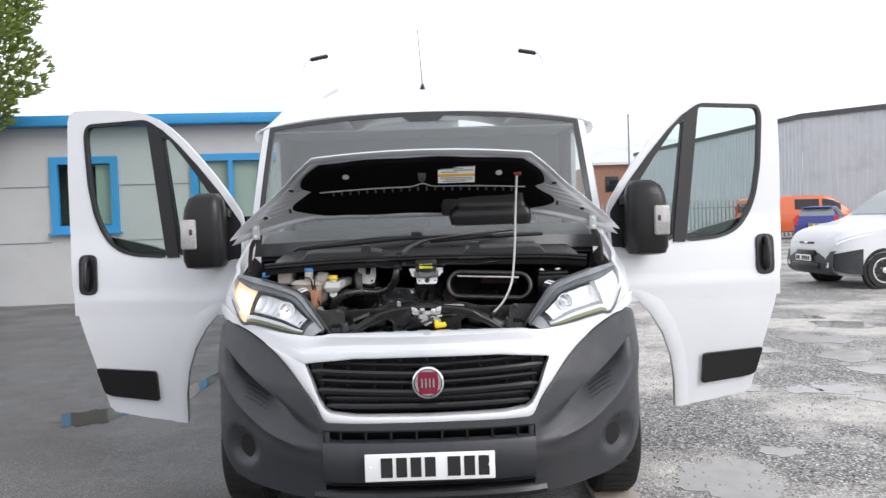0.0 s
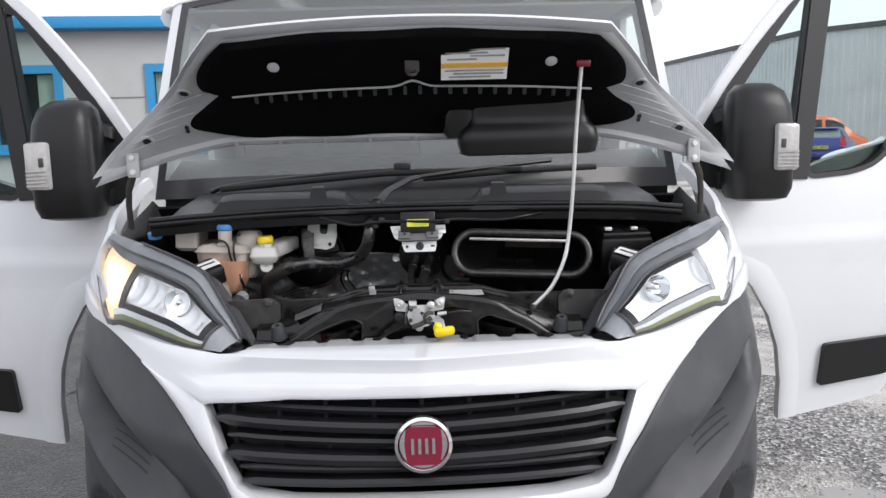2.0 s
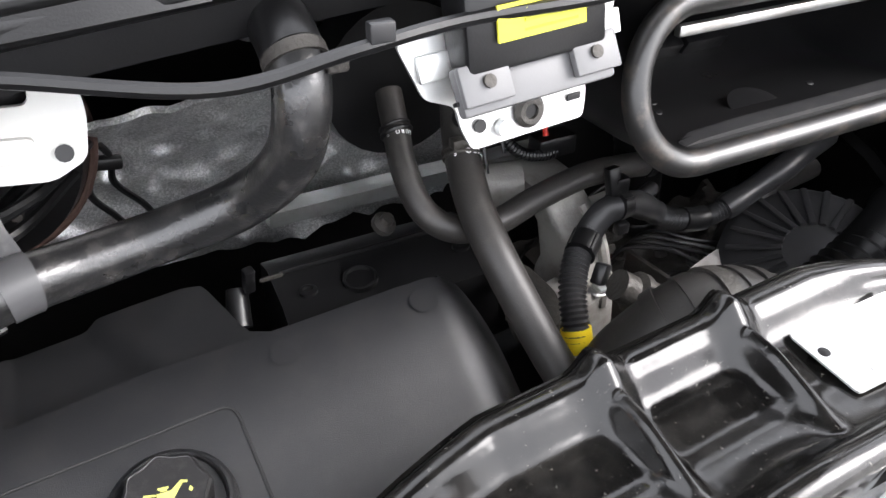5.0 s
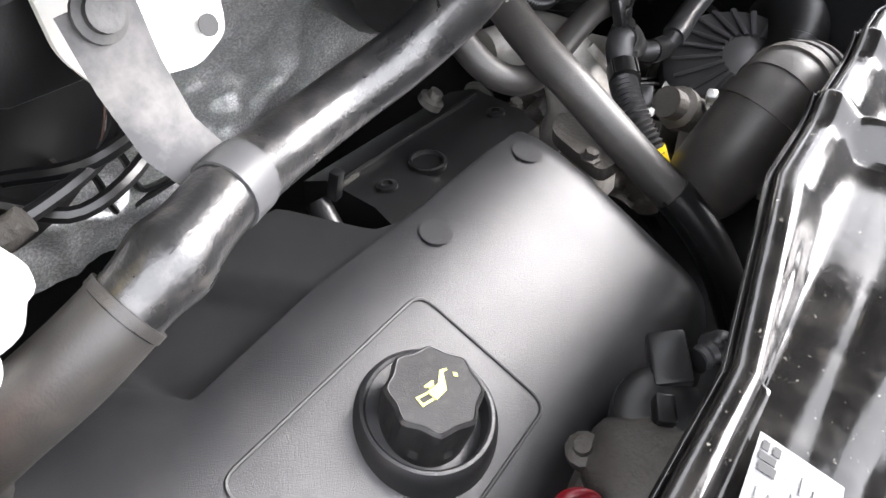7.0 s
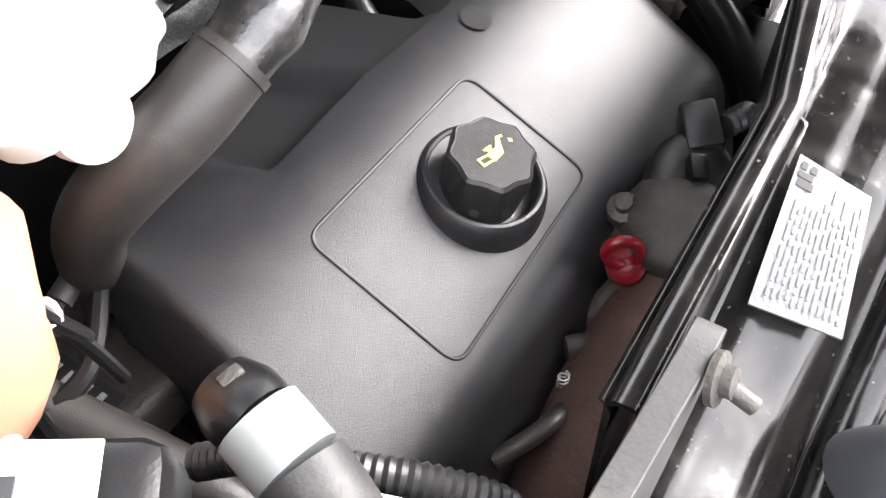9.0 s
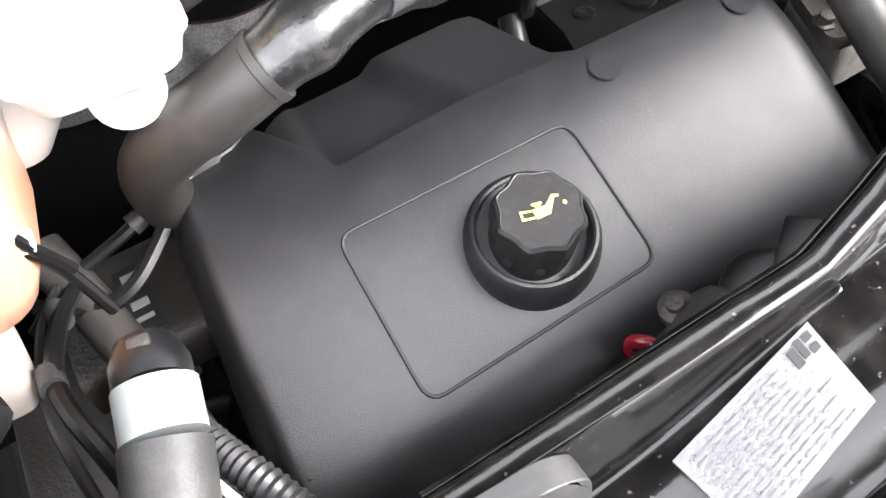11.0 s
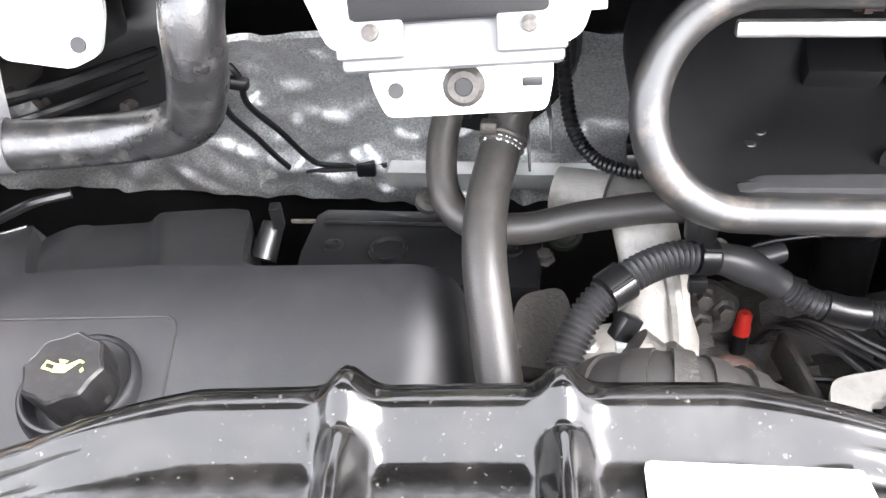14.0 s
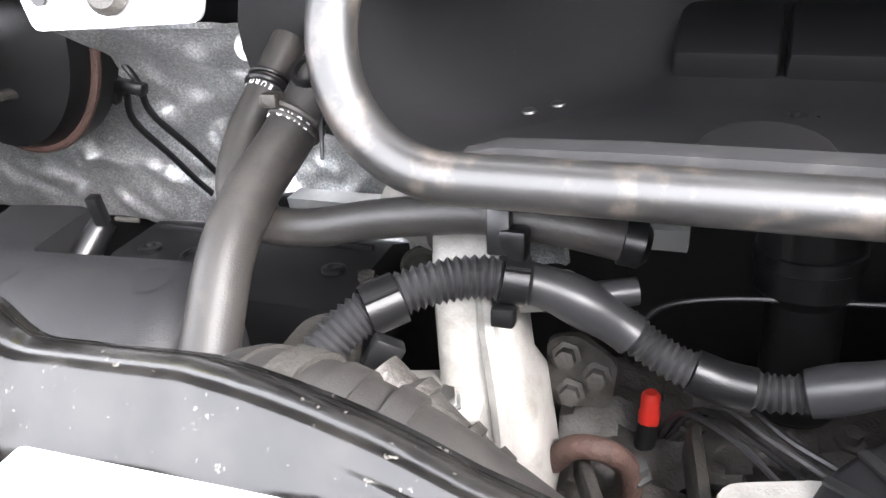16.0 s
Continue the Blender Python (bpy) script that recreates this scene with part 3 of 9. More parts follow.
for a, b, c, d in wins:
    fr = bmesh.new()
    t = 0.11
    slab([[(a - 0.03, c - 0.03), (b + 0.03, c - 0.03), (b + 0.03, d + 0.03), (a - 0.03, d + 0.03)], [(a + t, c + t), (b - t, c + t), (b - t, d - t), (a + t, d - t)]],
         lambda u, v, w: Vector((u, WY - 0.05 + w, v)), 0.12, fr)
    w = part("window", fr, M_bluefr, office, "blue framed window")
    part("sill", box(((a + b) / 2, WY - 0.08, c - 0.05), (b - a + 0.14, 0.14, 0.05), 0.01), M_bluefr, w)
    n = 1 if b - a < 1.5 else 3
    for i in range(n):
        pa, pb = a + t + (b - a - 2 * t) * i / n, a + t + (b - a - 2 * t) * (i + 1) / n
        part("pane", box(((pa + pb) / 2, WY + 0.03, (c + d) / 2), (pb - pa, 0.008, d - c - 2 * t)), M_glass, w)
        if n > 1:
            part("blind", box(((pa + pb) / 2, WY + 0.09, (c + d) / 2 + 0.1), (pb - pa - 0.02, 0.02, d - c - 0.3)), M_blind, w)
            if i:
                part("mullion", box((pa, WY + 0.0, (c + d) / 2), (0.09, 0.11, d - c - 2 * t)), M_bluefr, w)
        else:
            part("blind", box((pb - 0.16, WY + 0.09, (c + d) / 2), (0.3, 0.02, d - c - 0.25)), M_blind, w)
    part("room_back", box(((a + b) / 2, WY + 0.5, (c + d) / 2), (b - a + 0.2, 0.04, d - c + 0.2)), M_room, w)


office.rotation_euler = (0, 0, radians(5.0))


# ---- conifer beside the office ----
def conifer(at, seed):
    r = random.Random(seed)
    t = thing("conifer_tree", at, "tall bushy green conifer standing beside the office", "tree")
    x, y, z = at
    part("trunk", tube([(x, y, 0), (x + 0.05, y, 3.2), (x, y + 0.05, 7.6)], lambda f: 0.16 * (1 - 0.8 * f), 10, 6), M_bark, t)
    b = bmesh.new()
    for _ in range(26):
        h = r.uniform(3.2, 7.4)
        a = r.uniform(0, 6.28)
        ln = 1.5
        tube([(x, y, h), (x + ln * 0.5 * math.cos(a), y + ln * 0.5 * math.sin(a), h + 0.25), (x + ln * math.cos(a), y + ln * math.sin(a), h + 0.35)], lambda f: 0.03 * (1 - 0.8 * f), 6, 3, b)
    part("limbs", b, M_bark, t)
    co, fa = [], []
    for _ in range(9000):
        h = r.uniform(2.95, 9.0)
        env = 2.0 * math.sqrt(max(0.02, 1 - ((h - 6.0) / 3.1) ** 2))
        a = r.uniform(0, 6.28)
        lob = 1 + 0.22 * math.sin(3 * a + h * 1.7) + 0.14 * math.sin(7 * a - h * 3.1)
        rad = env * lob * (0.55 + 0.45 * math.sqrt(r.random()))
        c = Vector((x + rad * math.cos(a), y + rad * math.sin(a), h))
        out = Vector((math.cos(a), math.sin(a), 0.35 + r.uniform(-0.3, 0.5))).normalized()
        for _k in range(6):
            d = (out + Vector((r.uniform(-.7, .7), r.uniform(-.7, .7), r.uniform(-.5, .7)))).normalized()
            sd = d.cross(Vector((r.random(), r.random(), r.random()))).normalized() * 0.014
            ln = r.uniform(0.07, 0.19)
            i = len(co)
            co += [c - sd, c + sd, c + d * ln * 0.6 + sd * 1.2, c + d * ln, c + d * ln * 0.6 - sd * 1.2]
            fa.append((i, i + 1, i + 2, i + 3, i + 4))
    me = bpy.data.meshes.new("crown")
    me.from_pydata([tuple(q) for q in co], [], fa)
    me.materials.append(M_leaf)
    crown = new("crown", me)
    crown.parent = t
    crown.matrix_parent_inverse = Matrix.Translation(-t.location)
    return t


conifer((-9.0, 10.5, 0), 3)

# ---- industrial shed across the yard ----
shed = thing("industrial_shed", (22, 36, 0), "large pale grey ribbed metal industrial shed", "building")


def ribbed_wall(a, b, h, pitch=0.35, depth=0.05):
    a, b = Vector(a), Vector(b)
    d = (b - a)
    nrm = Vector((d.y, -d.x, 0)).normalized()
    n = int(d.length / pitch)
    rings = [[], []]
    for i in range(n):
        for f, o in ((0.0, 0), (0.55, 0), (0.65, depth), (0.9, depth)):
            q = a + d * ((i + f) / n) + nrm * o
            rings[0].append((q.x, q.y, 0.0))
            rings[1].append((q.x, q.y, h))
    return loft(rings, closed=False)


part("wall", ribbed_wall((19.5, 37.5, 0), (33.0, 23.5, 0), 6.15), M_shed, shed, mods=[('SOLIDIFY', (0.06, 1))])
part("wall", ribbed_wall((16.6, 60.6, 0), (19.5, 37.5, 0), 6.15), M_shed, shed, mods=[('SOLIDIFY', (0.06, 1))])
part("roof", loft([[(16.5, 60.6, 6.15), (16.5, 60.6, 6.4), (40, 60.6, 6.4), (40, 60.6, 6.15)], [(19.4, 37.4, 6.15), (19.4, 37.4, 6.4), (40, 37.4, 6.4), (40, 37.4, 6.15)], [(33.0, 23.4, 6.15), (33, 23.4, 6.4), (40, 23.4, 6.4), (40, 23.4, 6.15)]]),
     node_mat("dark_roof_trim", (0.09, 0.095, 0.1), 0.5), shed, "dark grey roof edge")
mast = part("mast_pole", cyl((10.95, 40, 0), (10.95, 40, 7.0), 0.06, 0.05, 10), M_fence)
tagged(mast, "slim grey metal pole beyond the yard", "pole")
brickh = thing("brick_house", (19, 70, 0), "distant red brick house beyond the yard fence", "house")
part("wall", box((19.0, 72, 3.0), (9, 8, 6.0)), M_brick, brickh)
part("roof", loft([[(14.2, 67.6, 6.0), (23.8, 67.6, 6.0), (23.8, 72, 8.4), (14.2, 72, 8.4)], [(14.2, 67.6, 6.2), (23.8, 67.6, 6.2), (23.8, 72, 8.6), (14.2, 72, 8.6)]]), M_shed, brickh)
for i in range(3):
    part("window", box((16.4 + 2.6 * i, 67.97, 4.2), (1.2, 0.1, 1.4), 0.02), M_darkglass, brickh)

# palisade fence between yard and shed
fence = thing("palisade_fence", (13, 33, 0), "grey galvanised palisade fence along the yard edge", "fence")
pale = None
for i in range(70):
    x = 6.5 + 0.19 * i
    y = 36.5 - 0.02 * i
    if pale is None:
        b = slab([[(-0.035, 0.05), (0.035, 0.05), (0.035, 1.85), (0.018, 1.95), (0.0, 2.02), (-0.018, 1.95), (-0.035, 1.85)]], lambda u, v, w: Vector((x + u, y + w, v)), 0.015)
        pale = part("pale", b, M_fence, fence)
    else:
        o = new("pale", pale.data)
        o.parent = fence
        o.matrix_parent_inverse = Matrix.Translation(-fence.location)
        o.location = (0.19 * i, -0.02 * i, 0)
for z in (0.45, 1.6):
    part("rail", sweep([(6.3, 36.54, z), (19.9, 35.1, z)], 0.03, 8), M_fence, fence)


# ---- parked vehicles ----
def vehicle(name, at, yaw, label, kind, stations, paint, wheels):
    """A body lofted through stations (x, half width, bottom, shoulder, roof half width, roof) from its near end."""
    t = thing(name, at, label, kind)
    m = Matrix.Translation(at) @ Matrix.Rotation(radians(yaw), 4, 'Z')

    def section(x):
        hw, zb, zs, rw, zt = [curve_table([(q[0], q[k]) for q in stations], x) for k in (1, 2, 3, 4, 5)]
        half = [(hw * 0.9, zb), (hw * 0.985, zb + 0.06), (hw, zb + 0.2), (hw, zs - 0.08), (hw * 0.985, zs), (hw * 0.97 * 0.75 + rw * 0.25, zs + 0.12 * (zt - zs)), (rw * 1.0, zs + 0.86 * (zt - zs)), (rw * 0.93, zt - 0.02), (rw * 0.6, zt)]
        return [(x, -y, z) for y, z in half] + [(x, y, z) for y, z in reversed(half)]
    x0, x1 = stations[0][0], stations[-1][0]
    xs = [x0 + (x1 - x0) * k / 60 for k in range(61)]
    part("body", loft([[tuple(m @ Vector(p)) for p in section(x)] for x in xs]), paint, t, deg=40)
    for wx, wr, hw in wheels:
        for sgn in (-1, 1):
            yc = sgn * (hw - 0.08)
            b = turned([(wr + 0.06, -0.06), (wr + 0.06, 0.012), (wr + 0.03, 0.016), (wr, 0.012), (wr, -0.06)], (0, 0, 0), (0, sgn, 0), 32)
            bmesh.ops.transform(b, matrix=m @ Matrix.Translation((wx, sgn * hw, wr)), verts=b.verts)
            part("wheel_arch", b, M_black, t)
            b = turned([(wr * 0.66, -0.1), (wr * 0.95, -0.1), (wr, -0.07), (wr, 0.07), (wr * 0.95, 0.1), (wr * 0.66, 0.1)], (0, 0, 0), (0, 1, 0), 28)
            bmesh.ops.transform(b, matrix=m @ Matrix.Translation((wx, yc + sgn * 0.01, wr)), verts=b.verts)
            w = part("wheel", b, M_tyre, t)
            r = bmesh.new()
            turned([(wr * 0.68, -0.03), (wr * 0.68, 0.03), (wr * 0.62, 0.03), (wr * 0.58, -0.015)], (0, 0, 0), (0, sgn, 0), 28, r)
            turned([(wr * 0.2, -0.02), (wr * 0.2, 0.02), (wr * 0.12, 0.03), (0.0, 0.03)], (0, 0, 0), (0, sgn, 0), 16, r)
            for k in range(14):
                a = 2 * math.pi * (k // 2 + (0.12 if k % 2 else -0.12)) / 7
                box((wr * 0.4 * math.cos(a), sgn * 0.01, wr * 0.4 * math.sin(a)), (wr * 0.46, 0.03, 0.032), 0.006, (0, -math.degrees(a), 0), r)
            bmesh.ops.transform(r, matrix=m @ Matrix.Translation((wx, yc + sgn * 0.085, wr)), verts=r.verts)
            part("rim", r, M_zinc, w, "silver spoked wheel trim")
            b = turned([(wr * 0.6, 0.0), (wr * 0.6, 0.01), (0.0, 0.01)], (0, 0, 0), (0, sgn, 0), 20)
            bmesh.ops.transform(b, matrix=m @ Matrix.Translation((wx, yc + sgn * 0.03, wr)), verts=b.verts)
            part("brake_disc", b, M_tyre, w)
    return t, m, section


def on_body(m, section, i, j, x0, x1, f0, f1, off=0.012, n=8):
    """A patch over the skin between two ring points i and j, from x0 to x1, blended by f0 and f1."""
    rings = []
    for k in range(n + 1):
        x = x0 + (x1 - x0) * k / n
        sec_ = section(x)
        p, q = Vector(sec_[i]), Vector(sec_[j])
        a, b_ = p.lerp(q, f0), p.lerp(q, f1)
        row = []
        for s_ in range(7):
            c = a.lerp(b_, s_ / 6)
            c = c + Vector((0, off * (1 if c.y > 0.02 else -1 if c.y < -0.02 else 0), off))
            row.append(tuple(m @ c))
        rings.append(row)
    return loft(rings, closed=False)


def moved(b, m):
    bmesh.ops.transform(b, matrix=m, verts=b.verts)
    return b


def plate_on(t, m, x, y, z, w, mat, face):
    p = part("number_plate", moved(box((x, y, z), (0.02, w, 0.11), 0.004), m), mat, t)
    for k in range(7):
        if k == 4:
            continue
        part("character_bar", moved(box((x + face * 0.012, y - w / 2 + w * (k + 0.8) / 7.6, z), (0.004, w / 11, 0.07)), m), M_ink, p)


# white compact van, nose towards the yard
ST = [(0.0, 0.62, 0.42, 0.72, 0.5, 0.82), (0.06, 0.74, 0.3, 0.80, 0.62, 0.90), (0.18, 0.84, 0.24, 0.88, 0.70, 0.99), (0.4, 0.9, 0.22, 0.95, 0.74, 1.07), (0.8, 0.915, 0.22, 1.02, 0.76, 1.15), (1.1, 0.915, 0.22, 1.06, 0.75, 1.24),
      (1.4, 0.915, 0.22, 1.08, 0.74, 1.44), (1.75, 0.915, 0.22, 1.1, 0.72, 1.66), (2.1, 0.915, 0.22, 1.1, 0.72, 1.79), (2.6, 0.915, 0.22, 1.1, 0.73, 1.84), (4.2, 0.91, 0.24, 1.1, 0.74, 1.83), (4.4, 0.88, 0.3, 1.08, 0.7, 1.74)]
ft, fm, fs = vehicle("white_compact_van", (6.80, 10.9, 0), 2, "white compact van with a black bumper parked facing the yard", "van", ST, M_white, [(0.87, 0.32, 0.905), (3.55, 0.32, 0.905)])
part("windscreen", on_body(fm, fs, 8, 9, 1.16, 1.98, -0.22, 1.22, 0.012), M_palescreen, ft, "windscreen coloured pale for the sky it reflects")
for i, j in ((5, 6), (12, 11)):
    part("side_window", on_body(fm, fs, i, j, 1.62, 2.55, 0.12, 0.9, 0.012), M_darkglass, ft)
for i, j in ((1, 3), (16, 14)):
    part("bumper_side", on_body(fm, fs, i, j, 0.03, 0.50, -0.06, 0.66, 0.014), M_bumper, ft, "black plastic bumper")
    part("headlamp", on_body(fm, fs, i + 2 if i == 1 else i - 2, j + 2 if j == 3 else j - 2, 0.10, 0.62, 0.1, 0.95, 0.012), M_reflect, ft, "swept-back headlamp")
rows = [[tuple(fm @ Vector((0.015 + 0.10 * abs(y) ** 2 + ox, y, z))) for y in (-0.78, -0.6, -0.4, -0.2, 0, 0.2, 0.4, 0.6, 0.78)] for z, ox in ((0.24, 0.06), (0.30, -0.03), (0.42, -0.06), (0.55, -0.05), (0.66, -0.02), (0.68, 0.06))]
part("bumper_front", loft(rows, closed=False), M_bumper, ft, "black plastic bumper", mods=[('SOLIDIFY', (0.02, 1))])
part("lower_grille", moved(box((-0.035, 0, 0.40), (0.05, 0.9, 0.12), 0.02), fm), M_grille, ft)
part("upper_grille", moved(box((-0.015, 0, 0.62), (0.06, 0.62, 0.10), 0.02), fm), M_grille, ft)
part("bonnet_slot", moved(box((0.012, 0, 0.80), (0.06, 0.5, 0.035), 0.012), fm), M_grille, ft)
part("nose_oval", moved(box((-0.01, 0, 0.80), (0.03, 0.12, 0.05), 0.02), fm), M_chrome, ft)
for s in (-1, 1):
    part("fog_lamp", moved(turned([(0.05, 0.0), (0.05, -0.01), (0.0, -0.012)], (0, 0, 0), (1, 0, 0), 16), fm @ Matrix.Translation((0.012, s * 0.66, 0.42))), M_reflect, ft)
    part("door_mirror", moved(box((1.55, s * 1.02, 1.2), (0.12, 0.2, 0.2), 0.05), fm), M_white, ft)
plate_on(ft, fm, -0.075, 0, 0.53, 0.52, M_plate, -1)

# dark blue hatchback, tail towards the yard
ST = [(0.0, 0.70, 0.38, 0.86, 0.6, 0.93), (0.08, 0.80, 0.3, 0.92, 0.62, 1.06), (0.3, 0.85, 0.24, 0.95, 0.56, 1.34), (0.5, 0.86, 0.22, 0.96, 0.55, 1.44), (1.0, 0.87, 0.2, 0.96, 0.56, 1.49), (1.9, 0.87, 0.2, 0.95, 0.56, 1.46),
      (2.4, 0.87, 0.2, 0.93, 0.58, 1.26), (2.85, 0.87, 0.2, 0.9, 0.62, 1.02), (3.5, 0.85, 0.22, 0.82, 0.6, 0.92), (3.95, 0.7, 0.3, 0.6, 0.5, 0.7)]
bt, bmx, bs = vehicle("blue_hatchback", (15.1, 27.3, 0), 55, "dark blue hatchback parked with its tail to the yard", "car", ST, M_bluecar, [(0.75, 0.31, 0.865), (3.15, 0.31, 0.865)])
part("rear_window", on_body(bmx, bs, 8, 9, 0.1, 0.36, -0.35, 1.35, 0.012), M_palescreen, bt)
part("roof_spoiler", moved(box((0.33, 0, 1.44), (0.28, 1.08, 0.05), 0.02), bmx), M_bluecar, bt)
for i, j in ((5, 6), (12, 11)):
    part("side_window", on_body(bmx, bs, i, j, 0.55, 2.35, 0.1, 0.9, 0.012), M_darkglass, bt)
for s in (-1, 1):
    part("tail_lamp", moved(loft([[(x, s * y, z) for x, y, z in ((-0.01, 0.62, 0.78), (-0.01, 0.80, 0.74), (0.02, 0.84, 0.98), (0.1, 0.72, 1.14), (0.06, 0.64, 1.04))], [(x + 0.2, s * y * 0.96, z) for x, y, z in ((-0.01, 0.62, 0.78), (-0.01, 0.80, 0.74), (0.02, 0.84, 0.98), (0.1, 0.72, 1.14), (0.06, 0.64, 1.04))]]), bmx), M_red, bt)
part("rear_bumper", moved(box((0.0, 0, 0.46), (0.12, 1.5, 0.26), 0.05), bmx), M_bluecar, bt)
part("bumper_insert", moved(box((-0.03, 0, 0.36), (0.1, 1.0, 0.1), 0.03), bmx), M_black, bt)
plate_on(bt, bmx, -0.03, 0, 0.74, 0.52, M_ylabel, -1)

# orange panel van, tail at the near end
ST = [(0.0, 0.90, 0.45, 1.15, 0.80, 1.88), (0.06, 0.96, 0.38, 1.2, 0.84, 1.96), (0.3, 0.975, 0.34, 1.2, 0.86, 2.0), (3.4, 0.98, 0.33, 1.2, 0.86, 2.0), (3.9, 0.98, 0.33, 1.18, 0.84, 1.88), (4.5, 0.98, 0.33, 1.12, 0.82, 1.4), (4.75, 0.97, 0.33, 1.05, 0.82, 1.18), (5.2, 0.9, 0.35, 0.85, 0.8, 0.98), (5.35, 0.8, 0.4, 0.7, 0.7, 0.8)]
ot, om, os_ = vehicle("orange_van", (14.7, 33.6, 0), -4, "orange panel van parked by the shed", "van", ST, M_orangevan, [(0.95, 0.34, 0.97), (4.2, 0.34, 0.97)])
for x0, x1 in ((2.1, 3.2), (3.35, 4.2)):
    for i, j in ((5, 6), (12, 11)):
        part("side_window", on_body(om, os_, i, j, x0, x1, 0.1, 0.88, 0.012), M_darkglass, ot)
for s in (-1, 1):
    part("tail_lamp", moved(box((0.02, s * 0.93, 1.3), (0.12, 0.1, 0.62), 0.03), om), M_red, ot)
    part("lamp_lens", moved(box((-0.042, s * 0.93, 1.33), (0.012, 0.07, 0.16), 0.004), om), M_label, ot)
part("rear_bumper", moved(box((-0.03, 0, 0.52), (0.16, 1.8, 0.18), 0.05), om), M_black, ot)
part("rear_window", moved(box((-0.005, 0, 1.5), (0.03, 1.3, 0.42), 0.01), om), M_darkglass, ot)
plate_on(ot, om, -0.02, 0.3, 0.9, 0.5, M_ylabel, -1)


# ---- the van ----
van = thing("panel_van", (0, 0, 0), "white high-roof panel van with its bonnet and both front doors open", "van")
SIDES = (-1, 1)


def plan_y(x):
    """Depth of the front skin at mid height, by distance from the centre line."""
    return curve_table([(-0.25, 0.03), (-0.12, 0.0222), (0, 0.02), (0.12, 0.0222), (0.25, 0.03), (0.43, 0.06), (0.6, 0.14), (0.75, 0.25), (0.87, 0.36), (0.95, 0.46), (1.0, 0.57), (1.015, 0.66)], abs(x))


def front_y(x, z):
    ax = abs(x)
    lean = max(0.0, z - 0.5) * 0.12 + max(0.0, z - 0.75) * 0.25 * min(1, ax / 0.5)
    tuck = max(0.0, 0.45 - z) * 0.25
    return plan_y(x) + lean + tuck


XS = [0, 0.06, 0.12, 0.18, 0.24, 0.3, 0.36, 0.41, 0.43, 0.445, 0.47, 0.51, 0.55, 0.6, 0.65, 0.7, 0.75, 0.8, 0.85, 0.89, 0.93, 0.96, 0.985, 1.0, 1.01, 1.015]
DARK_TOP = [(0, 0.612), (0.40, 0.612), (0.43, 0.625), (0.46, 0.68), (0.53, 0.765), (0.6, 0.838), (0.68, 0.90), (0.75, 0.938), (0.82, 0.966), (0.88, 0.98), (0.93, 0.98), (0.97, 0.97), (1.0, 0.95), (1.015, 0.92)]
LOW = [(0, 0.285), (0.6, 0.285), (0.8, 0.292), (0.88, 0.31), (0.94, 0.345), (0.98, 0.41), (1.0, 0.50), (1.015, 0.6)]


RIDGE = [(0.43, 0.505), (0.52, 0.512), (0.6, 0.53), (0.68, 0.557), (0.75, 0.592), (0.85, 0.66), (0.93, 0.745), (0.97, 0.77), (1.015, 0.79)]
SCOOP_TOP = [(0.43, 0.59), (0.55, 0.655), (0.65, 0.705), (0.75, 0.76), (0.85, 0.818), (0.9, 0.85), (0.93, 0.868), (0.97, 0.882), (1.015, 0.88)]
SCOOP_DEEP = [(0.43, 0.0), (0.5, 0.016), (0.58, 0.034), (0.66, 0.066), (0.74, 0.105), (0.82, 0.125), (0.885, 0.118), (0.90, 0.10), (0.922, 0.012), (0.94, 0.0), (1.015, 0.0)]


def recess(x, z):
    """Side scoops and fog lamp hollows, pressed into the bumper."""
    ax = abs(x)
    bot, top = curve_table(RIDGE, ax), curve_table(SCOOP_TOP, ax)
    d = 0.0
    f = (z - bot) / (top - bot)
    if 0 < f < 1:
        deep = curve_table(SCOOP_DEEP, ax)
        up = min(1, f / 0.8)
        up = up * up * (3 - 2 * up)
        steep = min(1, max(0, (ax - 0.5) / 0.18))
        w = 0.5 - 0.42 * steep
        down = min(1, (1 - f) / w)
        d = deep * up * down * down * (3 - 2 * down)
    d -= 0.013 * math.exp(-((z - bot) / 0.016) ** 2) * min(1, max(0, ax - 0.43) / 0.1) * min(1, max(0, 1.0 - ax) / 0.08)
    if z < bot:
        d += 0.014 * min(1, (bot - z) / 0.12)
    q = math.hypot((ax - 0.835) / 0.095, (z - 0.452) / 0.085)
    if q < 1:
        d += 0.05 * (1 - q * q) ** 0.8
    return d


def bumper_pt(x, z, extra=0.0, k=1.0):
    """The bumper's face with its hollows, pressed in square to the skin."""
    a = math.atan((plan_y(x + 0.02) - plan_y(x - 0.02)) / 0.04) * min(1, max(0, (x - 0.5) / 0.15)) * 0.85
    d = recess(x, z) * k
    return Vector((x - d * math.sin(a), front_y(x, z) + d * math.cos(a) + extra, z))


def skin(x, z, off=0.0):
    return Vector((x, front_y(x, z) + off, z))


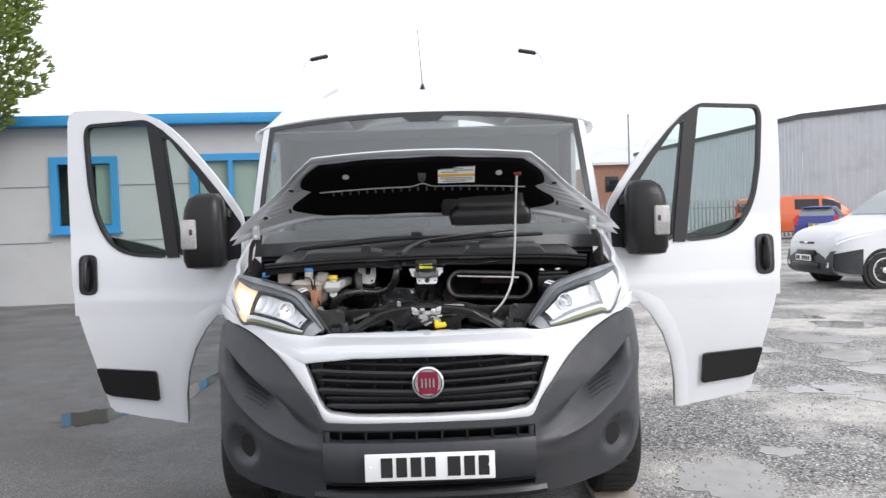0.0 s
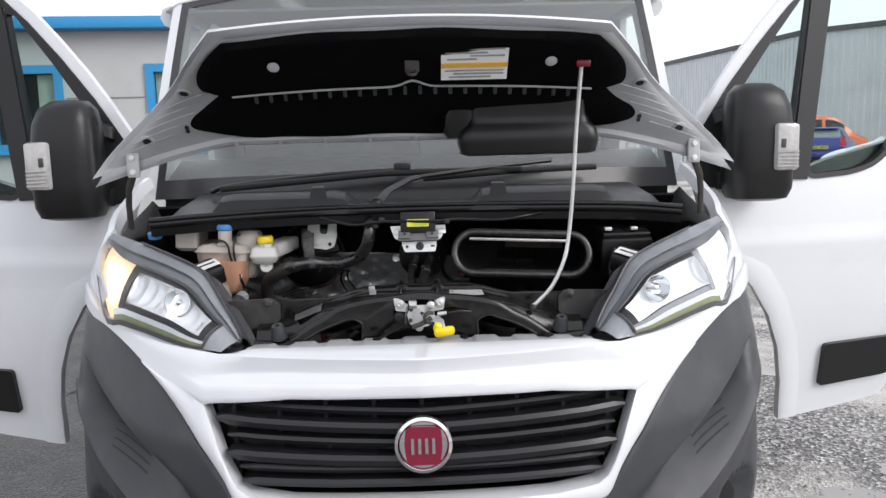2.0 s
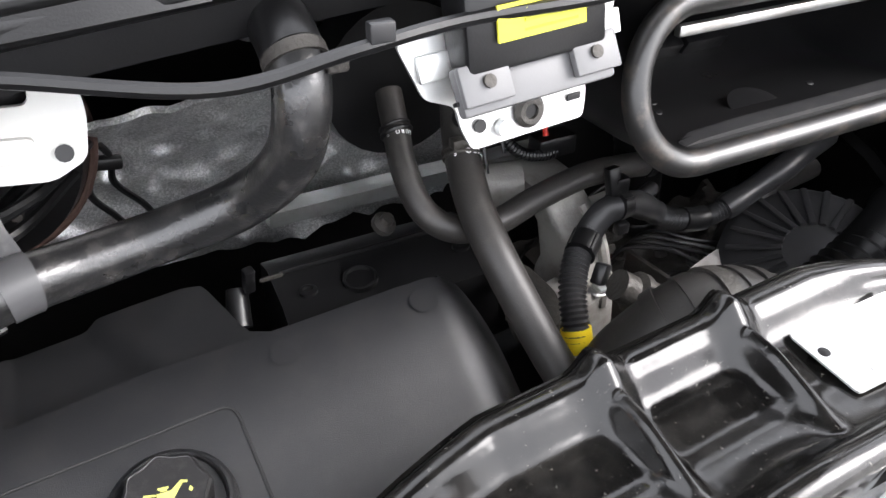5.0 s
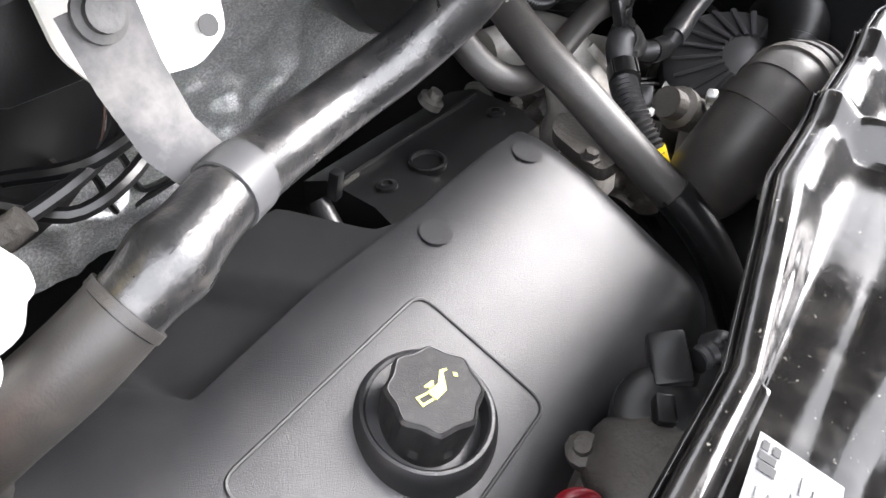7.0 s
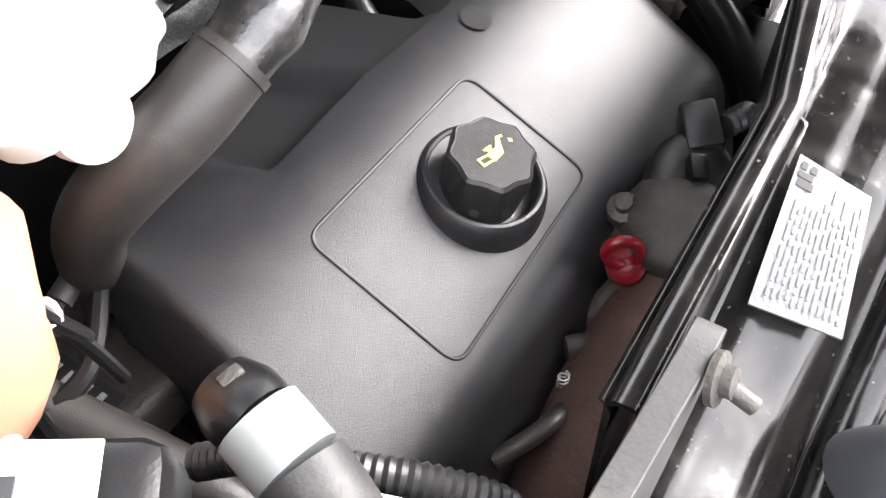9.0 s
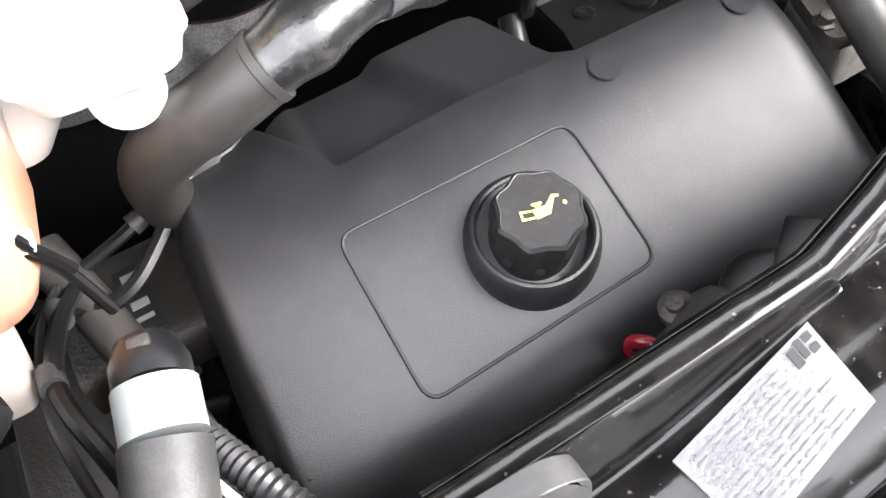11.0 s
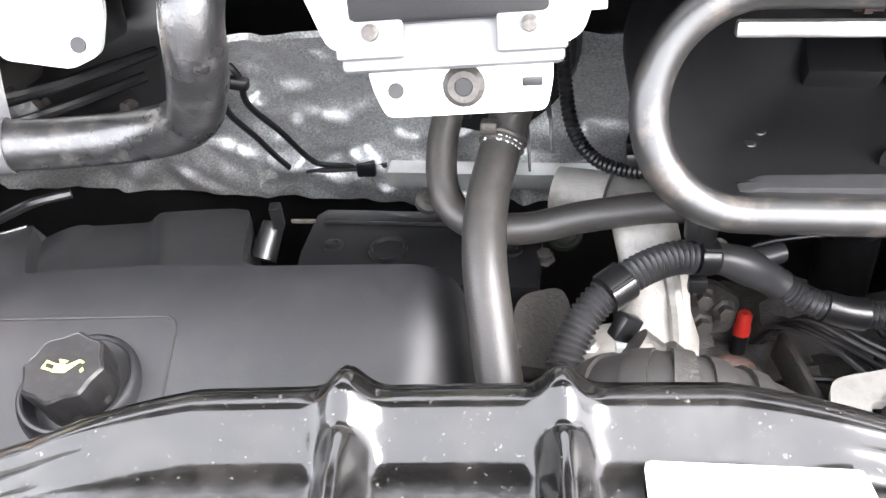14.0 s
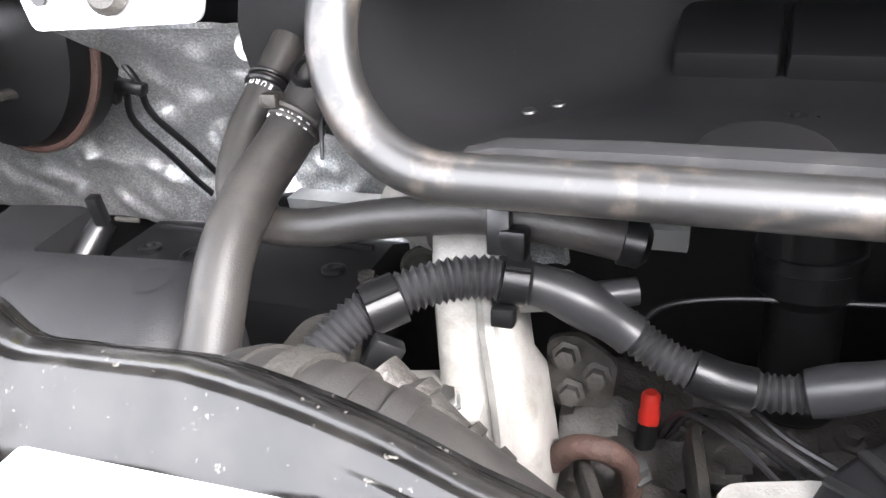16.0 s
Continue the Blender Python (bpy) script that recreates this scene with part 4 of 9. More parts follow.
for s in SIDES:
    rings = []
    xs = [x for x in XS if x >= 0.43]
    fine = []
    for a, b in zip(xs, xs[1:]):
        k = max(1, int((b - a) / 0.012))
        fine += [a + (b - a) * i / k for i in range(k)]
    fine.append(xs[-1])
    for x in fine:
        z0, z1 = lerp_table(LOW, x), curve_table(DARK_TOP, x)
        za, zc = curve_table(RIDGE, x), min(curve_table(SCOOP_TOP, x), z1 - 0.012)
        za = max(za, z0 + 0.02)
        zs = [z0 + (za - z0) * i / 20 for i in range(20)] + [za + (zc - za) * (i / 18) ** 0.85 for i in range(18)] + [zc + (z1 - zc) * i / 12 for i in range(13)]
        col = []
        for z in zs:
            f = (z - z0) / (z1 - z0)
            lip = 0.014 * max(0, (z - z1 + 0.012) / 0.012) ** 2 + 0.035 * max(0, (f - 0.5) / 0.5) ** 2.2 * min(1, max(0, x - 0.5) / 0.2)
            p = bumper_pt(x, z, lip)
            col.append((s * p.x, p.y, p.z))
        rings.append(col)
    part("bumper_corner", loft(rings, closed=False), M_bumper, van, "dark grey textured plastic bumper corner", deg=55, mods=[('SOLIDIFY', (0.006, 1))])
    # small slot deep in the scoop, its shade a black patch on the skin; slats
    rows = []
    for i in range(13):
        t = i / 12
        x = 0.695 + 0.165 * t
        h = 0.05 * (math.sin(math.pi * (0.08 + 0.84 * t)) ** 0.6)
        zc = 0.647 + 0.062 * t
        rows.append([(s * q.x, q.y, q.z) for q in (bumper_pt(x, zc + h * (j / 6 - 0.45), -0.0025) for j in range(7))])
    slot = part("scoop_slot", loft(rows, closed=False), M_slot_shade, van, "black patch painted as the shade inside the scoop slot", deg=60)
    part("slot_rim", sweep([Vector(r[0]) for r in rows] + [Vector(r[-1]) for r in reversed(rows)], 0.0035, 6, closed=True), M_bumper, slot)
    g = bmesh.new()
    for k in range(4):
        z = 0.628 + 0.015 * k
        rows = []
        for i in range(9):
            x = 0.715 + 0.008 * k + 0.11 * i / 8
            zz = z + 0.045 * i / 8
            q = bumper_pt(x, zz, -0.006)
            rows.append([(s * q.x, q.y, zz - 0.004), (s * q.x, q.y - 0.005, zz), (s * q.x, q.y, zz + 0.004), (s * q.x, q.y + 0.008, zz)])
        loft(rows, bm=g)
    part("side_grille", g, M_black, van)
    fc = bumper_pt(0.835, 0.452, -0.006)
    fy = fc.y
    ax = (s * 0.55, -1, 0.0)
    f = part("fog_lamp_blank", turned([(0.056, 0.012), (0.054, 0.002), (0.050, 0.0), (0.047, -0.005), (0.0, -0.005)], (s * fc.x, fy, 0.452), ax, 28), M_black, van, "ribbed black fog lamp blank")
    axv = Vector(ax).normalized()
    side = axv.cross(Vector((0, 0, 1))).normalized()
    for k in range(5):
        o = -0.03 + 0.015 * k
        h = (0.046 ** 2 - o * o) ** 0.5 * 0.92
        c = Vector((s * fc.x, fy, 0.452)) - axv * 0.004 + Vector((0, 0, o))
        part("blank_rib", tube([c - side * h, c, c + side * h], 0.0028, 6, 3), M_grille, f)

# centre lower panel with the slotted intake
rings = []
for x in [-v for v in reversed([q for q in XS if 0 < q <= 0.43])] + [q for q in XS if q <= 0.43]:
    rings.append([tuple(skin(x, z, o)) for z, o in [(0.612, 0.012), (0.606, 0.0), (0.59, 0.0), (0.586, 0.004)]])
part("bumper_centre_rail", loft(rings, closed=False), M_bumper, van, mods=[('SOLIDIFY', (0.012, 1))])
rings = []
for x in [-v for v in reversed([q for q in XS if 0 < q <= 0.43])] + [q for q in XS if q <= 0.43]:
    rings.append([tuple(skin(x, z, o)) for z, o in [(0.53, 0.03), (0.524, 0.004), (0.516, 0.0), (0.45, 0.0), (0.385, 0.0), (0.376, 0.006), (0.374, 0.04)]])
part("bumper_centre", loft(rings, closed=False), M_bumper, van, mods=[('SOLIDIFY', (0.012, 1))])
for s in SIDES:
    part("bumper_centre_end", box((s * 0.417, front_y(0.417, 0.55) + 0.014, 0.556), (0.022, 0.022, 0.075), 0.004), M_bumper, van)
for k in range(8):
    x = -0.36 + 0.103 * k
    part("intake_fin", box((x, front_y(x, 0.56) + 0.03, 0.557), (0.007, 0.05, 0.062)), M_grille, van)
part("intake_backing", box((0, 0.16, 0.557), (0.84, 0.02, 0.1)), M_black, van)
b = bmesh.new()
for k, z in enumerate((0.355, 0.32)):
    rings = []
    for i in range(17):
        x = -0.46 + 0.0575 * i
        y = front_y(x, z) + 0.01
        rings.append([(x, y, z - 0.006), (x, y - 0.006, z), (x, y, z + 0.006), (x, y + 0.05, z + 0.004), (x, y + 0.05, z - 0.004)])
    loft(rings, bm=b)
part("lower_grille", b, M_grille, van)
part("undertray", loft([[(x, front_y(x, 0.3) + 0.02, 0.29), (x, front_y(x, 0.3) + 0.02, 0.305), (x, 0.7, 0.3), (x, 0.7, 0.28)] for x in (-0.9, -0.6, -0.3, 0, 0.3, 0.6, 0.9)]), M_black, van)

rings = []
for i in range(25):
    x = -0.48 + 0.04 * i
    y = front_y(x, 0.31)
    rings.append([(x, y + 0.06, 0.318), (x, y + 0.004, 0.314), (x, y - 0.004, 0.302), (x, y + 0.004, 0.288), (x, y + 0.08, 0.284)])
part("bumper_lower_lip", loft(rings, closed=False), M_grille, van, mods=[('SOLIDIFY', (0.006, 1))])
# number plate, its characters as plain bars
pl = part("number_plate", box((0, -0.004, 0.4445), (0.52, 0.008, 0.111), 0.0035), M_plate, van, "white front number plate with black bars")
px0 = -0.20
for k, w in enumerate((0.055, 0.05, 0.05, 0.05, None, 0.06, 0.05, 0.05)):
    if w is None:
        px0 += 0.033
        continue
    part("character_bar", box((px0 + w / 2, -0.0092, 0.4445), (w * 0.86, 0.0016, 0.079)), M_ink, pl)
    px0 += w + 0.007
for s in SIDES:
    part("plate_screw", turned([(0.006, 0.0), (0.006, 0.002), (0.003, 0.003)], (s * 0.238, -0.008, 0.447), (0, -1, 0), 12), M_plate, pl)

# white nose: brow, legs and chin round the grille
G_TOP = [(0, 0.872), (0.3, 0.868), (0.46, 0.852), (0.5, 0.846), (0.51, 0.842)]
G_BOT = [(0, 0.637), (0.3, 0.640), (0.40, 0.652), (0.425, 0.668), (0.445, 0.70), (0.48, 0.78), (0.51, 0.842)]
NOSE_TOP = [(0, 0.957), (0.42, 0.958), (0.455, 0.955), (0.485, 0.952), (0.53, 0.955), (0.58, 0.958), (0.64, 0.965), (0.715, 0.977), (0.785, 0.987), (0.85, 0.994), (0.87, 1.004), (0.95, 1.05), (1.015, 1.05)]


def both(xs):
    return [-v for v in reversed([q for q in xs if q > 0])] + list(xs)


def step(a, b, x):
    t = min(1, max(0, (x - a) / (b - a)))
    return t * t * (3 - 2 * t)


def nose_seam(ax):
    """Line between the brow and the legs; it runs out into the bumper's upper edge."""
    return lerp_table(G_TOP, ax) if ax <= 0.51 else max(curve_table(DARK_TOP, ax), 0.842 + 0.36 * (ax - 0.51))


NX = [0.01 * k for k in range(42)] + [0.425, 0.435, 0.445, 0.455, 0.465, 0.48, 0.495, 0.51] + [0.52 + 0.01 * k for k in range(38)] + [0.9, 0.91, 0.92, 0.93, 0.945, 0.96, 0.975, 0.985, 0.993, 1.0, 1.006, 1.011, 1.015]
nose = bmesh.new()
# brow, running out into the wings under the lamps
rings = []
for x in both(NX):
    ax = abs(x)
    zb, zt = nose_seam(ax), lerp_table(NOSE_TOP, ax) - 0.001
    lip = 1 - step(0.50, 0.60, ax)
    band = 1 - step(0.40, 0.56, ax)
    h = zt - zb
    row = []
    for f, a, c in [(0, -0.008, 0.0), (0.05, -0.012, 0.0), (0.12, -0.013, 0.0), (0.25, -0.014, 0.0), (0.34, -0.0135, 0.0), (0.38, -0.011, 0.002), (0.43, -0.006, 0.010), (0.48, -0.006, 0.020), (0.51, -0.006, 0.025), (0.545, 0.0, 0.0285), (0.57, 0.0, 0.0285), (0.66, 0.0, 0.0245), (0.8, 0.0, 0.0185), (0.95, 0.0, 0.014), (1.0, 0.0, 0.018)]:
        fall = 0.0 if f < 0.9 else 0.014 * (1 - band) * (f - 0.9) / 0.1
        row.append(tuple(skin(x, zb + f * h, -0.006 + (a + 0.006) * lip * (f < 0.52) + c * band + fall)))
    back = step(0.46, 0.56, ax)
    p = row[-1]
    row.append((x, max(p[1] + 0.012, 0.2) * (1 - back) + (p[1] + 0.03) * back, p[2] + 0.002 - 0.007 * step(0.40, 0.46, ax)))
    rings.append(row)
loft(rings, closed=False, bm=nose)
# chin and legs round the grille
rings = []
for x in both([q for q in NX if q <= 0.70]):
    ax = abs(x)
    zb = curve_table(DARK_TOP, ax) - 0.002
    zt = lerp_table(G_BOT, ax) if ax <= 0.51 else nose_seam(ax)
    lip = 1 - step(0.50, 0.60, ax)
    top = -0.012 if ax < 0.51 else -0.006 - 0.002 * lip
    rings.append([tuple(skin(x, zb - 0.004, 0.022)), tuple(skin(x, zb, 0.002))] + [tuple(skin(x, zb + (zt - zb) * f, o)) for f, o in [(0.06, -0.004), (0.2, -0.009), (0.5, -0.011), (0.85, -0.011), (1.0, -0.006 - 0.002 * lip)]])
loft(rings, closed=False, bm=nose)
# returns into the grille opening
xs = both([q for q in NX if q <= 0.51])
for table, deep in ((G_TOP, 0.05), (G_BOT, 0.05)):
    rings = []
    for x in xs:
        ax = abs(x)
        z = lerp_table(table, ax)
        lip = 1 - step(0.50, 0.60, ax)
        o = -0.006 - 0.002 * lip
        rings.append([tuple(skin(x, z, o)), tuple(skin(x, z, deep))])
    loft(rings, closed=False, bm=nose)
part("nose_panel", nose, M_white, van, "white nose panel round the grille and under the lamps", deg=42)
# grille: dark mesh, slats with sharp ends, badge
b = bmesh.new()
loft([[(x, 0.19, 0.62), (x, 0.19, 0.86)] for x in (-0.49, 0.49)], closed=False, bm=b)
part("grille_backing", b, M_black, van, mods=[('SOLIDIFY', (0.01, 1))])
slats = [(0.846, 0.43, 0.9), (0.812, 0.478, 1.3), (0.776, 0.45, 0.9), (0.74, 0.45, 1.3), (0.708, 0.42, 0.9), (0.676, 0.415, 1.0)]
for k, (z, hw, fat) in enumerate(slats):
    rings = []
    for x in both([0, 0.05, 0.1, 0.2, 0.3, 0.38, hw - 0.03, hw]):
        ax = abs(x)
        e = 1.0 if ax < hw - 0.02 else 0.35
        t = 0.0095 * fat * e
        zz = z - 0.012 * (1 - ax / 0.5) * (k < 4) + 0.006 * (ax / 0.5) ** 2
        y = front_y(x, z) + 0.012 - (0.012 if fat > 1.2 else 0)
        rings.append([(x, y, zz - t), (x, y - 0.006, zz + t * 0.2), (x, y, zz + t), (x, y + 0.05, zz + t * 0.6), (x, y + 0.05, zz - t * 0.6)])
    part("grille_slat", loft(rings), M_grille, van)
for k in range(9):
    x = -0.44 + 0.11 * k
    z0, z1 = (0.66, 0.85)
    part("grille_upright", box((x, front_y(x, 0.76) + 0.06, 0.755), (0.009, 0.02, 0.2)), M_grille, van)
BY = front_y(0, 0.773) - 0.012
bd = part("badge", turned([(0.062, 0.0), (0.066, 0.006), (0.064, 0.014), (0.057, 0.016), (0.053, 0.010), (0.0, 0.010)], (0.002, BY, 0.773), (0, -1, 0.04), 40), M_chrome, van, "round chrome badge with a dark red field")
sq = rounded([(-0.036, -0.045), (0.036, -0.045), (0.043, 0.0), (0.038, 0.044), (-0.038, 0.044), (-0.043, 0.0)], 0.014)
part("badge_field", slab([sq], lambda u, v, w: Vector((0.002 + u, BY - 0.012 - w, 0.773 + v)), 0.004), M_badge, bd)
for k in range(4):
    part("badge_bar", box((-0.022 + 0.0155 * k, BY - 0.0175, 0.773), (0.0065, 0.003, 0.036)), M_chrome, bd)

# slam panel: pale pressed strip with steps and studs
rings = []
x = -0.42
cols = []
while x <= 0.4201:
    cols.append(x)
    x += 0.01
for x in cols:
    ph = (x + 0.42) / 0.84 * 9.0
    up = 0.0026 * (1 if (ph % 1) < 0.62 else -1)
    ax = abs(x)
    zb = 0.937 + 0.006 * (1 - (ax / 0.42) ** 2)
    yb = 0.315 - 0.012 * (ax / 0.42) ** 2
    rings.append([(x, 0.165, 0.950), (x, 0.2, 0.9535 + up * 0.3), (x, 0.225, 0.952 + up), (x, 0.28, zb + 0.004 + up), (x, yb + (0.006 if up > 0 else 0), zb + up), (x, yb + 0.004, zb - 0.02)])
part("slam_panel", loft(rings, closed=False), M_primer, van, "silver pressed strip along the bonnet opening", deg=25, mods=[('SOLIDIFY', (0.003, -1))])
for x, y, z in [(-0.327, 0.29, 0.944), (-0.109, 0.285, 0.948), (0.11, 0.285, 0.948), (0.326, 0.29, 0.944)]:
    st = part("trim_stud", turned([(0.0115, 0.0), (0.0115, 0.003), (0.009, 0.005), (0.004, 0.0055), (0.0, 0.0035)], (x, y, z), (0, -0.1, 1), 18), M_black, van)

# ---- headlamps ----
HL_TOP = [(0.438, 0.255, 0.974), (0.465, 0.286, 1.012), (0.50, 0.325, 1.051), (0.555, 0.387, 1.112), (0.614, 0.43, 1.138), (0.708, 0.505, 1.161), (0.807, 0.585, 1.183), (0.91, 0.69, 1.196)]
HL_BOT = [(0.484, 0.205, 0.955), (0.53, 0.222, 0.958), (0.58, 0.24, 0.961), (0.64, 0.275, 0.968), (0.715, 0.325, 0.98), (0.785, 0.375, 0.99), (0.85, 0.43, 0.993), (0.94, 0.61, 1.10)]


def hl_pt(u, v, push=0.0):
    """A point of the lamp's face: u along it, v from its lower to its upper edge; push inwards."""
    a = spline(HL_BOT, 6)
    c = spline(HL_TOP, 6)
    i = u * (len(a) - 1)
    k = min(int(i), len(a) - 2)
    p = a[k].lerp(a[k + 1], i - k)
    q = c[k].lerp(c[k + 1], i - k)
    r = p.lerp(q, v)
    bulge = 0.05 * math.sin(math.pi * v) * math.sin(math.pi * min(1, max(0, u * 0.9 + 0.05)))
    return r + Vector((0.25, -0.85, 0.45)).normalized() * (bulge - push)


def hl_patch(s, u0, u1, v0, v1, push, nu=14, nv=8, bow=0.0):
    rings = []
    for i in range(nu + 1):
        u = u0 + (u1 - u0) * i / nu
        rings.append([(s * p.x, p.y, p.z) for p in (hl_pt(u, v0 + (v1 - v0) * j / nv, push + bow * math.sin(math.pi * i / nu) * math.sin(math.pi * j / nv)) for j in range(nv + 1))])
    return loft(rings, closed=False)


for s in SIDES:
    hl = part("headlamp", hl_patch(s, 0, 1, 0, 1, 0.09), M_shelf, van, "clear headlamp, its amber side lamp lit" if s < 0 else "clear headlamp with its white side lamp lit", mods=[('SOLIDIFY', (0.01, -1))])
    part("lens", hl_patch(s, 0, 1, 0, 1, 0.0, 24, 12), M_lens, hl)
    # clear grey border in two facets, black edge, silver fluted reflector
    bg = bpy.data.materials.get("lamp_border_grey") or node_mat("lamp_border_grey", (0.29, 0.302, 0.318), 0.22, var=0.2, scale=25, coat=0.5, rvar=0.1)
    bd_ = bpy.data.materials.get("lamp_border_dark") or node_mat("lamp_border_dark", (0.17, 0.18, 0.19), 0.22, var=0.2, scale=25, coat=0.5, rvar=0.1)
    part("border_facet", hl_patch(s, 0.0, 1.0, 0.87, 1.0, 0.008, 24, 3), bg, hl)
    part("border_facet", hl_patch(s, 0.0, 0.99, 0.74, 0.868, 0.016, 24, 3), bd_, hl)
    part("border_ridge", sweep([Vector((s * q.x, q.y, q.z)) for q in (hl_pt(k / 24, 0.869, 0.006) for k in range(25))], 0.0022, 6), bg, hl)
    part("inner_border", hl_patch(s, 0.0, 0.15, 0.0, 0.74, 0.014, 6, 8), bg, hl)
    part("inner_edge", sweep([Vector((s * q.x, q.y, q.z)) for q in [hl_pt(0.155, 0.08 + 0.66 * k / 8, 0.012) for k in range(9)] + [hl_pt(0.16 + 0.6 * k / 14, 0.735, 0.014) for k in range(1, 15)]], 0.0045, 6), M_shelf, hl)
    lit = s > 0
    # faint emission on the right reflector stands for light flooding that lamp
    mr_ = M_reflect if not lit else (bpy.data.materials.get("lit_reflector") or node_mat("lit_reflector", (0.9, 0.91, 0.92), 0.25, metal=0.1, var=0.1, scale=30, coat=0.4, emit=0.16))
    rings = []
    u0, u1 = 0.225, 0.74 if not lit else 0.97
    for i in range(81):
        u = u0 + (u1 - u0) * i / 80
        row = []
        for j in range(13):
            v = 0.27 + 0.40 * j / 12
            bowl = 0.034 * (abs(math.sin(2 * math.pi * i / 80)) ** 0.7) * (math.sin(math.pi * j / 12) ** 0.6)
            flute = 0.004 * abs(math.sin(i * math.pi / 80 * 9)) * (0.5 + 0.5 * math.sin(math.pi * j / 12))
            p = hl_pt(u, v, 0.03 + bowl + flute)
            row.append((s * p.x, p.y, p.z))
        rings.append(row)
    part("reflector", loft(rings, closed=False), mr_, hl, "bright silver fluted reflector", deg=20)
    q = hl_pt(0.455, 0.52, 0.046)
    part("bulb_cup", turned([(0.012, -0.024), (0.026, -0.012), (0.034, 0.006), (0.036, 0.016), (0.033, 0.016), (0.028, 0.004), (0.02, -0.008), (0.008, -0.014), (0.0, -0.014)], (s * q.x, q.y, q.z), (0.15 * s, -1, 0.1), 24), M_chrome, hl)
    part("bulb", turned([(0.006, -0.02), (0.007, 0.0), (0.0065, 0.012), (0.0, 0.016)], (s * q.x, q.y, q.z), (0.15 * s, -1, 0.1), 14), M_silver, hl)
    for uu in (0.30, 0.58):
        a, c = hl_pt(uu, 0.33, 0.05), hl_pt(uu + 0.01, 0.66, 0.06)
        part("reflector_rib", sweep([Vector((s * a.x, a.y, a.z)), Vector((s * (a.x + c.x) / 2, (a.y + c.y) / 2 + 0.012, (a.z + c.z) / 2)), Vector((s * c.x, c.y, c.z))], 0.0035, 6), M_silver, hl)
    # same bezel, coloured paler on the right lamp for the light on it
    dark = M_black if not lit else bg
    part("bezel", hl_patch(s, 0.15, 0.77, 0.19, 0.255, 0.022, 16, 3), dark, hl)
    part("bezel_top", hl_patch(s, 0.15, 0.78, 0.655, 0.735, 0.021, 16, 3), M_black, hl)
    part("bezel_inner", hl_patch(s, 0.155, 0.232, 0.2, 0.70, 0.0225, 4, 8), M_black, hl)
    part("bezel_band", hl_patch(s, 0.15, 0.80, 0.125, 0.19, 0.018, 16, 3), M_reflect, hl)
    part("bezel_side", hl_patch(s, 0.735, 0.775, 0.2, 0.74, 0.02, 3, 8), dark, hl)
    part("running_light", hl_patch(s, 0.12, 0.80, 0.06, 0.125, 0.022, 18, 3), bpy.data.materials.get("running_light_clear") or node_mat("running_light_clear", (0.28, 0.31, 0.16), 0.25, var=0.2, scale=40), hl)
    part("lower_edge", hl_patch(s, 0.1, 0.98, 0.0, 0.06, 0.016, 18, 2), M_shelf, hl)
    part("side_lamp", hl_patch(s, 0.78, 0.99, 0.06, 0.74, 0.034, 8, 8, 0.01), M_amber if not lit else mr_, hl)
    mg = bpy.data.materials.get("lit_filament_glow") or node_mat("lit_filament_glow", (1.0, 0.88, 0.66), 0.3, var=0.3, scale=60, emit=1.3)
    mw = bpy.data.materials.get("lit_white_panel") or node_mat("lit_white_panel", (1.0, 0.98, 0.94), 0.3, var=0.1, scale=60, emit=1.6)
    for (ua, ub, va, vb, ps, mt) in ((0.805, 0.96, 0.20, 0.64, 0.031, mg if not lit else mw), (0.835, 0.93, 0.30, 0.56, 0.027, mw)):
        rings = []
        for i in range(7):
            t = i / 6
            row = []
            for k in range(20):
                a = 2 * math.pi * k / 20
                p = hl_pt((ua + ub) / 2 + (ub - ua) / 2 * t * math.cos(a), (va + vb) / 2 + (vb - va) / 2 * t * math.sin(a) * (1 + 0.15 * math.cos(3 * a)), ps - 0.006 * (1 - t * t))
                row.append((s * p.x, p.y, p.z))
            rings.append(row)
        part("lamp_glow", loft(rings, caps=False), mt, hl)
    # housing behind, with its edge towards the engine
    rings = []
    for p, q in list(zip(spline(HL_TOP, 3), spline(HL_BOT, 3)))[:-4]:
        rings.append([(s * p.x, p.y - 0.004, p.z + 0.002), (s * (p.x - 0.010), p.y + 0.015, p.z - 0.012), (s * (p.x - 0.02), p.y + 0.05, p.z - 0.06), (s * (q.x - 0.03), q.y + 0.16, q.z - 0.03), (s * q.x, q.y + 0.03, q.z - 0.002)])
    part("housing", loft(rings, closed=False), M_shelf, hl, mods=[('SOLIDIFY', (0.004, 1))])

